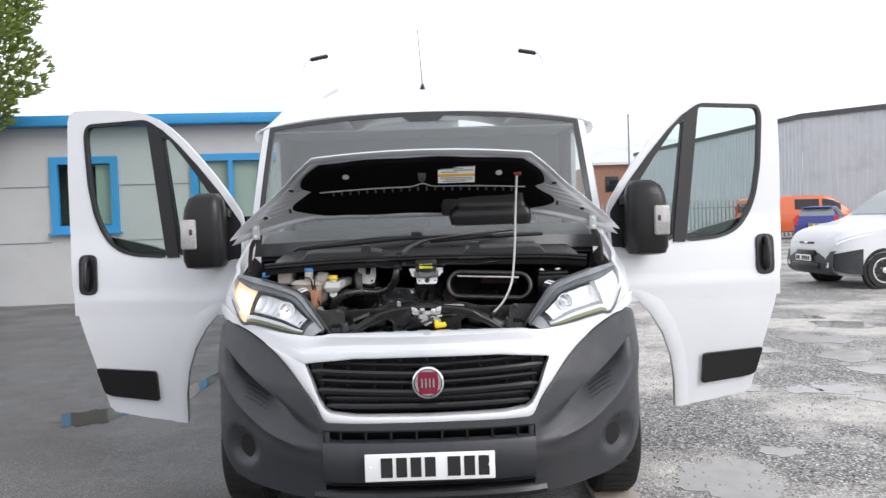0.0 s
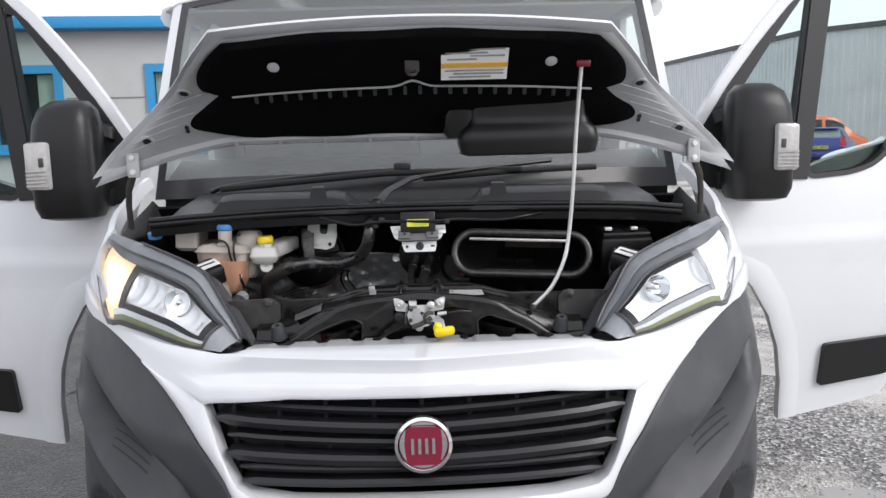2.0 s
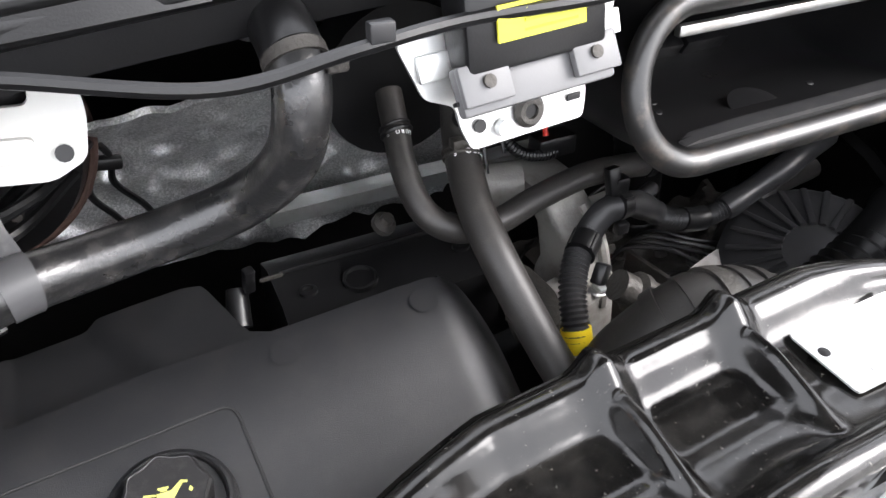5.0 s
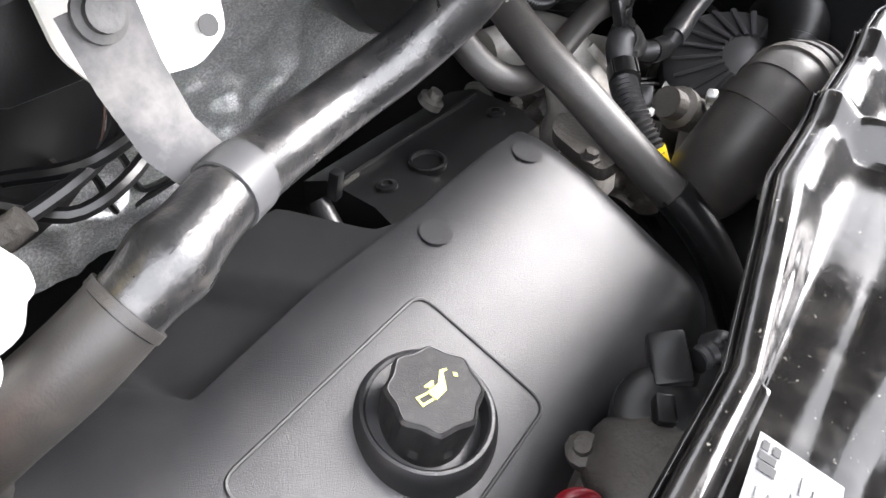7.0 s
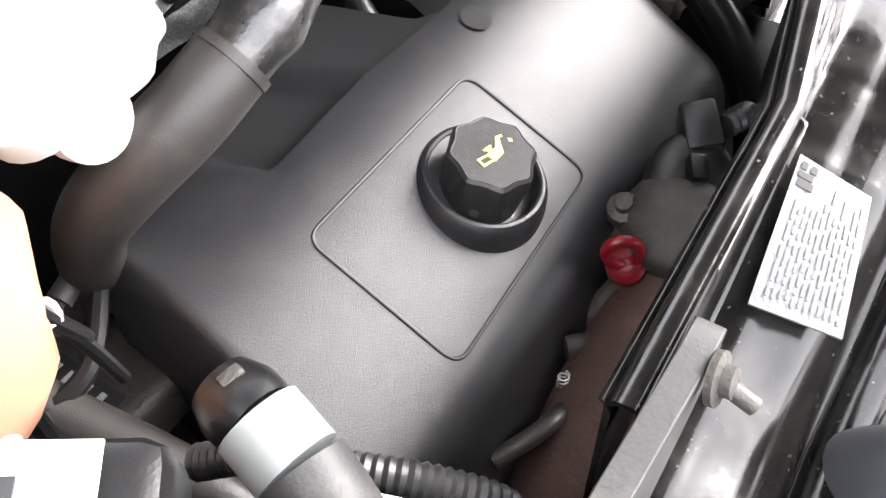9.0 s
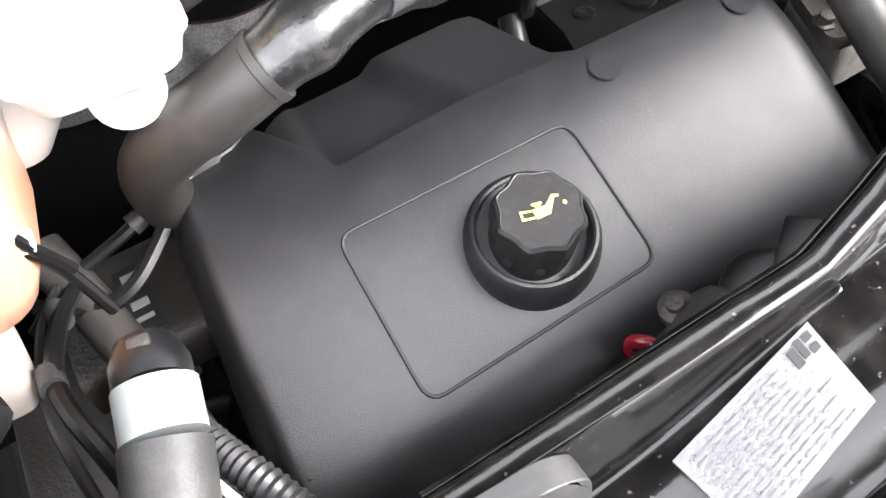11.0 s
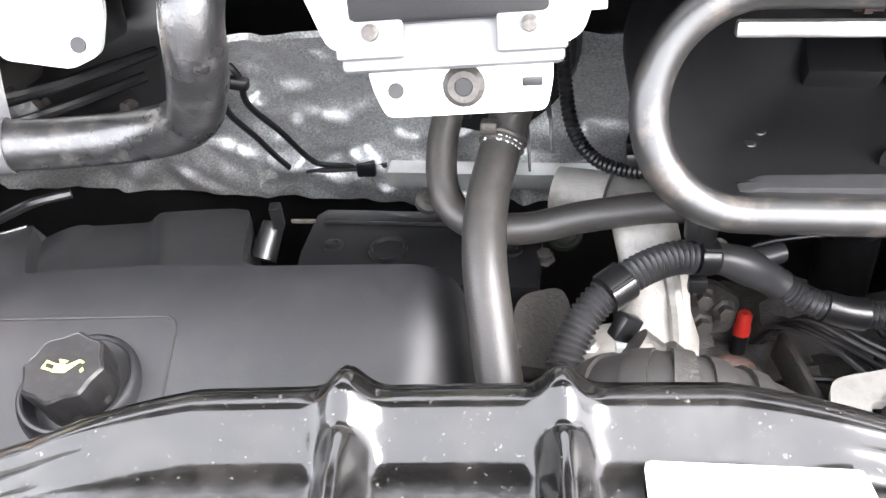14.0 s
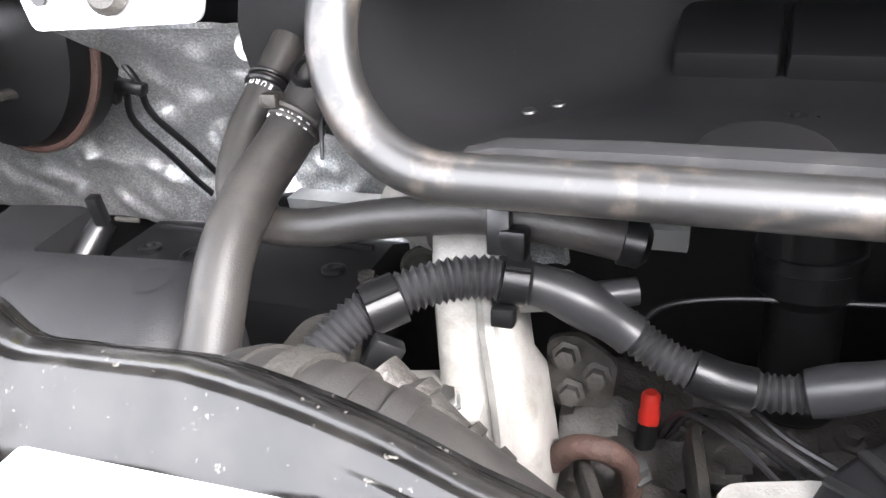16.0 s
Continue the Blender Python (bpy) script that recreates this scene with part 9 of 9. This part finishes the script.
# red connector and wires low down
rcn = part("sensor_plug", loft([[(0.252 + a, 0.795 + b_, z + 0.018) for a, b_ in [(w * math.cos(t), w * math.sin(t)) for t in [2 * math.pi * k / 14 for k in range(14)]]] for z, w in ((0.80, 0.006), (0.803, 0.0082), (0.812, 0.0082), (0.814, 0.0072), (0.826, 0.0072), (0.829, 0.005))]), M_red, van, "red sensor plug")
part("plug_boot", cyl((0.252, 0.795, 0.820), (0.25, 0.785, 0.785), 0.0085, 0.0075, 12), M_black, rcn)
for k in range(5):
    part("sensor_wire", tube([(0.25 + 0.012 * k, 0.785, 0.775 - 0.004 * k), (0.262 + 0.02 * k, 0.77, 0.73), (0.28 + 0.03 * k, 0.74, 0.68), (0.30 + 0.03 * k, 0.70, 0.62)], 0.0045 if k % 2 else 0.006, 8, 6), M_black if k % 2 else M_loom, van)

SETTLED[0] = None


# ---- front of the engine: dipstick, exhaust, turbocharger ----
SETTLED[0] = None
dax = Vector((-0.25, 0.15, 0.95)).normalized()
D0 = Vector((-0.262, 0.474, 0.895))
dp = part("dipstick", turned([(0.004, -0.02), (0.009, -0.012), (0.0125, -0.004), (0.013, 0.002), (0.010, 0.005), (0.0, 0.006)], tuple(D0), tuple(dax), 20), M_dipred, van, "dark red looped dipstick handle")
u_ = Vector((0.62, -0.78, 0.1)).normalized()
part("dip_loop", sweep([D0 + dax * (0.017 + 0.014 * math.sin(a)) + u_ * 0.0105 * math.cos(a) for a in [2 * math.pi * k / 28 for k in range(28)]], 0.0042, 10, closed=True), M_dipred, dp)
part("dip_tube", tube([tuple(D0 - dax * 0.012), tuple(D0 - dax * 0.03 + Vector((-0.012, 0.01, 0))), tuple(D0 + Vector((-0.045, 0.03, -0.08)))], 0.0075, 10, 6), M_dullalloy, dp)
part("exhaust_pipe", tube([(-0.222, 0.456, 0.888), (-0.25, 0.448, 0.868), (-0.30, 0.448, 0.845), (-0.37, 0.45, 0.81), (-0.44, 0.45, 0.76), (-0.48, 0.45, 0.70)], lambda f: 0.026 + 0.012 * min(1, f * 2.2), 20, 8), M_rust, van, "rusty brown exhaust down pipe")
tb = part("turbo_housing", turned([(0.026, -0.02), (0.033, -0.012), (0.036, 0.0), (0.034, 0.010), (0.027, 0.017), (0.012, 0.020), (0.0, 0.020)], (-0.226, 0.458, 0.905), (-0.35, 0.1, 0.9), 26, wob=lambda a, h: 1 + 0.06 * math.sin(a * 2 * math.pi * 3) + 0.03 * math.sin(a * 2 * math.pi * 7)), M_dullalloy, van, "dusty cast turbocharger housing", deg=50)
part("band_clamp", sweep([(-0.236 + 0.033 * math.cos(a), 0.457 + 0.033 * math.sin(a), 0.888 + 0.012 * math.cos(a)) for a in [2 * math.pi * k / 26 for k in range(26)]], lambda f: (0.0015, 0.006), 8, closed=True, flat=(0, 0, 1)), M_dullalloy, tb)
part("clamp_tail", box((-0.238, 0.436, 0.898), (0.034, 0.003, 0.008), 0.001, (10, 10, -20)), M_dullalloy, tb)
for dx, dy in ((0.02, -0.022), (-0.005, 0.033), (0.034, 0.006)):
    part("housing_ear", turned([(0.011, 0.0), (0.011, 0.010), (0.006, 0.012), (0.0055, 0.017), (0.0, 0.018)], (-0.226 + dx, 0.458 + dy, 0.905), (-0.3, 0, 0.95), 12), M_dullalloy, tb)
part("valve_drum", turned([(0.026, -0.03), (0.028, 0.0), (0.027, 0.008), (0.020, 0.013), (0.0, 0.014)], (-0.188, 0.466, 0.915), (-0.3, -0.2, 0.9), 24), M_black, van, "black actuator drum")
part("valve_tab", box((-0.198, 0.46, 0.932), (0.018, 0.012, 0.012), 0.002, (10, -15, 30)), M_black, van)
sb = part("sensor_block", box((-0.160, 0.472, 0.928), (0.036, 0.024, 0.026), 0.003, (-10, -15, 35)), M_black, van, "black sensor block")
part("sensor_lead", ribbed([(-0.148, 0.460, 0.928), (-0.131, 0.453, 0.927), (-0.115, 0.454, 0.918), (-0.103, 0.463, 0.90)], 0.0085), M_loom, sb)
part("front_ledge", loft([[(x, 0.503, 0.800 + 0.05 * (x + 0.3)), (x, 0.478, 0.803 + 0.05 * (x + 0.3)), (x, 0.476, 0.793 + 0.05 * (x + 0.3)), (x, 0.503, 0.787 + 0.05 * (x + 0.3))] for x in (-0.43, -0.3, -0.15, -0.05)]), M_dullalloy, van, "dusty engine front ledge")
part("small_hose", tube([(-0.40, 0.49, 0.85), (-0.375, 0.475, 0.858), (-0.35, 0.47, 0.85), (-0.335, 0.475, 0.82)], 0.006, 10, 6), M_rubber, van)
part("small_hose", tube([(-0.315, 0.487, 0.86), (-0.305, 0.476, 0.858), (-0.305, 0.47, 0.835)], 0.008, 10, 6), M_rubber, van)
part("return_spring", sweep([(-0.335 + 0.0035 * math.cos(k * 0.9), 0.478 + 0.0035 * math.sin(k * 0.9), 0.835 + 0.0006 * k) for k in range(50)], 0.0009, 5), M_steel, van)
part("vent_tab", slab([[(0, 0), (0.008, 0.002), (0.004, 0.01)]], lambda a, b_, w: Vector((-0.198 + a, 0.482, 0.918 + b_ + w * 0)) + Vector((0, w, 0)), 0.002), M_tank, van)

# ---- left of the engine ----
M_collar = node_mat("pale_collar", (0.24, 0.265, 0.265), 0.45, var=0.08, scale=40, dirt=(0.2, 0.18, 0.15), dirt_amount=0.4, dirt_scale=30)
bh = part("breather_hose", tube([(-0.502, 0.512, 1.013), (-0.512, 0.485, 1.002), (-0.53, 0.45, 0.985), (-0.55, 0.42, 0.95)], 0.0195, 18, 6), M_lampbr, van, "grey breather hose with a white collar")
part("hose_collar", cyl((-0.4965, 0.536, 1.020), (-0.5015, 0.514, 1.013), 0.0185, 0.0185, 22), M_collar, bh, "pale plastic collar")
part("collar_cap", turned([(0.0165, -0.002), (0.0175, 0.003), (0.0175, 0.010), (0.014, 0.020), (0.010, 0.022), (0.0, 0.022)], (-0.4965, 0.537, 1.0205), (0.15, 0.97, 0.12), 20), M_black, bh, "black quick-fit cap")
part("cap_clip", box((-0.493, 0.547, 1.038), (0.010, 0.006, 0.003), 0.001, (10, 0, -10)), M_dullalloy, bh)
lm = part("wiring_loom", ribbed([(-0.512, 0.575, 0.965), (-0.50, 0.55, 0.978), (-0.487, 0.515, 0.982), (-0.471, 0.48, 0.978), (-0.457, 0.45, 0.96), (-0.452, 0.435, 0.92)], 0.0088, 0.0048, 0.0014, 14), M_loom, van, "black corrugated wiring loom")
part("loom_wire", tube([(-0.505, 0.53, 0.985), (-0.49, 0.49, 0.99), (-0.475, 0.455, 0.975), (-0.468, 0.43, 0.93)], 0.0022, 6, 6), M_label, lm, "pale wire")
part("heater_hose", tube([(-0.54, 0.72, 0.965), (-0.528, 0.68, 0.938), (-0.514, 0.62, 0.912), (-0.506, 0.57, 0.885), (-0.506, 0.53, 0.82)], 0.0145, 16, 8), M_rubber, van, "black rubber heater hose")
hn = part("wire_harness", tube([(-0.345, 0.735, 1.0), (-0.372, 0.722, 1.0), (-0.41, 0.722, 0.985), (-0.447, 0.715, 0.972), (-0.49, 0.703, 0.962), (-0.535, 0.695, 0.952), (-0.56, 0.67, 0.95)], 0.0042, 8, 8), M_black, van, "taped black wire harness")
part("harness_strand", tube([(-0.447, 0.715, 0.970), (-0.475, 0.69, 0.955), (-0.505, 0.672, 0.945), (-0.535, 0.675, 0.945), (-0.555, 0.69, 0.95)], 0.0055, 8, 8), M_black, hn)
part("harness_plug", box((-0.436, 0.717, 0.977), (0.034, 0.013, 0.012), 0.002, (0, 22, 8)), M_lampbr, hn)
part("harness_strand", tube([(-0.53, 0.685, 0.955), (-0.54, 0.64, 0.975), (-0.545, 0.59, 0.985), (-0.535, 0.545, 0.975), (-0.525, 0.50, 0.94)], 0.005, 8, 8), M_black, hn)
part("harness_strand", tube([(-0.535, 0.70, 0.955), (-0.552, 0.65, 0.965), (-0.556, 0.59, 0.97), (-0.55, 0.53, 0.95)], 0.0035, 8, 8), M_loom, hn)
for x, y, z in ((-0.54, 0.66, 0.965), (-0.547, 0.60, 0.984), (-0.478, 0.706, 0.965)):
    part("harness_tape", turned([(0.0068, -0.008), (0.007, 0.008)], (x, y, z), (0.1, -1, 0.2) if x < -0.5 else (-1, -0.2, -0.2), 12), M_lampbr, hn)
gb = part("gearbox_casing", loft([[(x, y, z) for x, y in rounded([(-0.62, 0.50 + d), (-0.50 + w, 0.50 + d), (-0.49 + w, 0.76 - d), (-0.62, 0.78 - d)], 0.03, 4)] for z, w, d in ((0.62, 0.0, 0.0), (0.80, 0.0, 0.0), (0.845, -0.012, 0.02), (0.855, -0.03, 0.04))]), M_dullalloy, van, "dirty cast gearbox casing", deg=45)
for k in range(5):
    part("casing_rib", box((-0.515, 0.55 + 0.045 * k, 0.84), (0.05, 0.008, 0.035), 0.003, (0, 25, 0)), M_dullalloy, gb)
for k in range(3):
    part("casing_bolt", turned([(0.011, 0), (0.011, 0.003), (0.007, 0.004), (0.007, 0.013), (0, 0.014)], (-0.505, 0.53 + 0.07 * k, 0.853), (0.3, 0, 1), 6), M_steel, gb)
dpp = part("duct_body", loft([[(x, y, z) for y, z in rounded([(0.66, 0.86), (0.76, 0.86), (0.76, 0.905), (0.66, 0.90)], 0.012)] for x in (-0.56, -0.50, -0.462)]), M_dullalloy, van, "dark metal cover with a printed label")
part("duct_label", box((-0.507, 0.705, 0.9045), (0.022, 0.06, 0.001), 0, (3, 0, 0)), M_ink, dpp)
for k in range(4):
    part("label_bar", box((-0.507, 0.685 + 0.013 * k, 0.9055 + 0.0005 * k), (0.012, 0.004 + 0.003 * (k % 2), 0.0008), 0, (3, 0, 0)), M_greyink, dpp)
part("duct_shield", loft([[(-0.47, y, 0.84), (-0.462, y, 0.90 + 0.01 * math.sin(40 * y)), (-0.452, y, 0.90), (-0.45, y, 0.84)] for y in (0.52, 0.57, 0.62, 0.67, 0.72)]), M_dullalloy, van)

# ---- behind and below the intake ----
cnr = part("black_canister", turned([(0.026, 0.0), (0.026, 0.09), (0.034, 0.10), (0.034, 0.18)], (0.327, 0.80, 0.80), (0.0, 0.05, 1), 22), M_black, van, "black cylindrical canister")
part("canister_band", turned([(0.0345, 0.118), (0.0358, 0.119), (0.0358, 0.128), (0.0345, 0.129)], (0.327, 0.80, 0.80), (0.0, 0.05, 1), 22), M_duct, cnr)
part("canister_foot", turned([(0.027, 0.002), (0.0285, 0.004), (0.0285, 0.014), (0.027, 0.016)], (0.327, 0.80, 0.80), (0.0, 0.05, 1), 22), M_duct, cnr)
gp = part("gearshift_bracket", slab([rounded([(0.165, 0.85), (0.205, 0.85), (0.21, 0.885), (0.185, 0.905), (0.165, 0.90)], 0.008)], lambda a, b_, w: Vector((a, 0.712 + w, b_)), 0.006), M_dullalloy, van, "dull cast bracket")
for k, (x, z) in enumerate(((0.178, 0.89), (0.197, 0.876), (0.18, 0.862))):
    part("bracket_bolt", turned([(0.010, 0), (0.010, 0.003), (0.0065, 0.004), (0.0065, 0.012), (0, 0.013)], (x, 0.712, z), (0, -1, 0.2), 6), M_dullalloy, gp)
part("rusty_pipe", tube([(0.17, 0.69, 0.82), (0.185, 0.68, 0.842), (0.205, 0.68, 0.842), (0.218, 0.69, 0.82), (0.22, 0.70, 0.77)], 0.008, 12, 6), M_rust, van, "rust-stained oil pipe")
part("selector_cable", tube([(0.22, 0.78, 0.875), (0.237, 0.78, 0.891), (0.28, 0.78, 0.899), (0.35, 0.785, 0.897), (0.45, 0.79, 0.895)], 0.002, 8, 6), M_loom, van, "thin grey cable")
part("hose_union_brass", turned([(0.006, 0), (0.006, 0.012), (0.004, 0.016)], (0.168, 0.70, 0.985), (1, -0.3, 0.1), 6), M_zinc, van)
part("cable_strap", box((0.152, 0.662, 0.998), (0.013, 0.01, 0.026), 0.002, (-15, 0, 0)), M_black, van)
for k in range(6):
    a = k * 0.9
    part("engine_lead", tube([(0.24 + 0.03 * k, 0.72 - 0.01 * k, 0.77 + 0.02 * math.sin(a)), (0.27 + 0.03 * k, 0.70, 0.785 + 0.02 * math.cos(a)), (0.32 + 0.035 * k, 0.69, 0.80 - 0.01 * k), (0.36 + 0.03 * k, 0.68 + 0.01 * k, 0.74)], 0.003 + 0.0012 * (k % 3), 8, 5), (M_black, M_loom, M_rubber)[k % 3], van)
part("ribbed_duct", ribbed([(0.34, 0.55, 0.86), (0.40, 0.55, 0.885), (0.46, 0.565, 0.89), (0.52, 0.59, 0.875), (0.57, 0.62, 0.84)], 0.034, 0.011, 0.006, 22), M_black, van, "black corrugated air duct")
ft = part("fuse_box", box((0.60, 0.66, 1.10), (0.15, 0.16, 0.12), 0.012, (8, 0, 0)), M_black, van, "black fuse box")
part("fuse_lid", box((0.60, 0.655, 1.165), (0.14, 0.15, 0.02), 0.008, (8, 0, 0)), M_duct, ft)
for k in range(3):
    part("lid_rib", box((0.56 + 0.04 * k, 0.65, 1.178), (0.006, 0.12, 0.004), 0.001, (8, 0, 0)), M_duct, ft)
bt = part("battery_lead", tube([(0.56, 0.57, 1.12), (0.545, 0.55, 1.07), (0.55, 0.545, 1.02), (0.57, 0.55, 0.96)], 0.007, 10, 6), M_black, van, "thick black lead")
part("battery_lead", tube([(0.60, 0.57, 1.10), (0.60, 0.54, 1.05), (0.585, 0.53, 1.0), (0.58, 0.53, 0.93)], 0.005, 10, 6), M_loom, van, "grey lead")
for x in (0.545, 0.62):
    part("lead_clip", box((x, 0.585, 1.175), (0.02, 0.016, 0.01), 0.002), M_zinc, van)

# transmission and brackets low down on the right
noise.seed_set(9)
rings = []
for i in range(34):
    x = 0.165 + 0.34 * i / 33
    row = []
    for j in range(26):
        y = 0.60 + 0.25 * j / 25
        h = 0.795 + 0.03 * round(2.2 * noise.noise(Vector((x * 11, y * 11, 1.7)))) / 2 + 0.012 * noise.noise(Vector((x * 45, y * 45, 0.4))) - 0.12 * max(0, x - 0.36)
        row.append((x, y, h))
    rings.append(row)
tc_ = part("transmission_case", loft(rings, closed=False), M_dullalloy, van, "oily cast transmission case", deg=40, mods=[('SOLIDIFY', (0.02, -1))])
for k in range(9):
    x, y = 0.19 + 0.033 * k, 0.64 + 0.055 * (k % 3)
    part("case_bolt", turned([(0.010, 0), (0.010, 0.003), (0.0065, 0.004), (0.0065, 0.012), (0, 0.013)], (x, y, 0.812 - 0.1 * max(0, x - 0.36)), (0.1, -0.2, 1), 6), (M_dullalloy, M_lampbr, M_dullalloy)[k % 3], tc_)
for k in range(4):
    part("case_rib", box((0.20 + 0.06 * k, 0.66 + 0.03 * (k % 2), 0.815 - 0.05 * max(0, 0.06 * k - 0.12)), (0.008, 0.09, 0.03), 0.003, (0, 8 * (k % 2), 20 - 15 * k)), M_dullalloy, tc_)
mb = part("mount_bracket", slab([rounded([(0.26, 0.60), (0.34, 0.59), (0.36, 0.63), (0.33, 0.67), (0.27, 0.66)], 0.012), rounded([(0.295, 0.622), (0.318, 0.62), (0.318, 0.64), (0.295, 0.642)], 0.008)], lambda a, b_, w: Vector((a, b_, 0.845 - 0.35 * (0.66 - b_) - w)), 0.008), M_alloy, van, "dusty grey mounting bracket")
part("bracket_bush", turned([(0.016, 0), (0.016, 0.012), (0.009, 0.013), (0.008, 0.004), (0, 0.004)], (0.345, 0.645, 0.838), (0.1, -0.3, 1), 18), M_rubber, mb)
for k, m_ in enumerate((M_loom, M_black, M_lampbr, M_black)):
    part("plug_wire", tube([(0.236 + 0.004 * k, 0.752, 0.80), (0.25 + 0.01 * k, 0.735, 0.835 + 0.004 * k), (0.28 + 0.012 * k, 0.70, 0.845), (0.31 + 0.02 * k, 0.675, 0.83)], 0.0022, 6, 6), m_, van)
part("hose_run", tube([(0.36, 0.70, 0.80), (0.38, 0.69, 0.86), (0.42, 0.69, 0.885), (0.50, 0.70, 0.88)], 0.013, 12, 6), M_rubber, van, "black rubber hose")

# ---- what is bolted into the bay or could be lifted out of it stands as a thing of its own ----
COMPONENTS = {
    "engine_cover": ("engine cover", "grained black plastic engine cover with a fluted oil cap"),
    "rear_cover": ("engine cover", "black plastic injector cover behind the main engine cover"),
    "injector_plug": ("plug", "black injector plug with a pale tab"),
    "air_intake": ("air intake", "oblong black air intake mouth with worn rubber lip"),
    "coolant_pipe": ("pipe", "glossy black stained coolant pipe with rubber ends"),
    "pipe_strap": ("strap", "grey metal strap holding the coolant pipe"),
    "coolant_hose": ("hose", "grey-black rubber coolant hose with white lettering"),
    "intercooler_hose": ("hose", "wide dusty rubber intercooler hose with metal bands"),
    "heater_hose": ("hose", "black rubber heater hose beside the gearbox"),
    "breather_hose": ("hose", "grey breather hose with a pale collar"),
    "hose_run": ("hose", "black rubber hose beside the transmission case"),
    "ribbed_duct": ("duct", "black corrugated air duct below the intake"),
    "hose_connector": ("connector", "ribbed hose connector with a metal clamp"),
    "rusty_pipe": ("pipe", "thin rust-stained oil pipe beside the housing"),
    "exhaust_pipe": ("exhaust", "rusty brown exhaust down pipe below the cover"),
    "turbo_housing": ("turbocharger", "dusty cast turbocharger housing with clamp band"),
    "valve_drum": ("actuator", "black actuator drum beside the turbocharger"),
    "sensor_block": ("sensor", "black sensor block with a corrugated lead"),
    "sensor_plug": ("sensor", "red sensor plug in a black boot"),
    "dipstick": ("dipstick", "dark red looped dipstick handle on its tube"),
    "coolant_tank": ("coolant tank", "cloudy plastic coolant tank, part full of orange coolant"),
    "washer_bottle": ("bottle", "pale plastic bottle with a blue cap"),
    "brake_reservoir": ("reservoir", "white brake fluid reservoir with a yellow cap"),
    "brake_servo": ("brake servo", "round black brake servo drum on the bulkhead"),
    "brake_line": ("pipe", "thin black brake line clipped to the foil"),
    "control_bracket": ("bracket", "white moulded bracket with a forked top"),
    "control_unit": ("control unit", "small black control unit with a yellow sticker"),
    "crossmember": ("crossmember", "glossy black pressed steel front crossmember with stickers"),
    "bonnet_latch": ("latch", "zinc plated bonnet latch with a yellow tab"),
    "prop_rod": ("prop rod", "slim grey rod propping the open bonnet"),
    "lamp_bracket": ("bracket", "dusty grey lamp bracket bolted beside the headlamp"),
    "lamp_module": ("control box", "black lamp control box with white label"),
    "thermostat_housing": ("housing", "pale cast alloy thermostat housing with bolts"),
    "engine_flange": ("flange", "oil-stained cast flange at the engine's end"),
    "gearbox_casing": ("gearbox", "dirty ribbed cast gearbox casing with bolts"),
    "transmission_case": ("transmission", "oily cast transmission case with many bolts"),
    "mount_bracket": ("bracket", "dusty grey mounting bracket with a rubber bush"),
    "gearshift_bracket": ("bracket", "dull cast bracket with three bolts"),
    "duct_body": ("cover", "dark metal cover with a printed label"),
    "foil_insulation": ("insulation", "crumpled silver foil insulation over the bulkhead"),
    "wiring_loom": ("wiring loom", "grey corrugated wiring loom held by black clips"),
    "small_loom": ("wiring loom", "thin black corrugated loom beside the intake"),
    "wire_harness": ("wiring harness", "taped black wire harness with loose strands"),
    "scuttle_cable": ("cable", "thin black cable under the scuttle lip"),
    "selector_cable": ("cable", "thin grey cable beside the transmission"),
    "battery_lead": ("cable", "thick black lead hanging from the fuse box"),
    "fuse_box": ("fuse box", "black fuse box with a ribbed lid"),
    "round_cover": ("cover", "black ribbed round cover low in the bay"),
    "black_canister": ("canister", "black cylindrical canister below the intake"),
    "wiper_arm": ("wiper", "black wiper arm and blade on the windscreen"),
    "scuttle_seal": ("seal", "black rubber bonnet seal along the scuttle"),
}
for ob in list(van.children):
    kind_of = ob.name.split(".")[0]
    if kind_of in COMPONENTS:
        category, label = COMPONENTS[kind_of]
        ob.parent = None
        tagged(ob, label, category, {"wiper_arm": "windscreen wipers", "coolant_hose": "coolant hoses", "brake_line": "brake lines", "lamp_bracket": "lamp brackets", "lamp_module": "lamp control boxes"}.get(kind_of, ""))
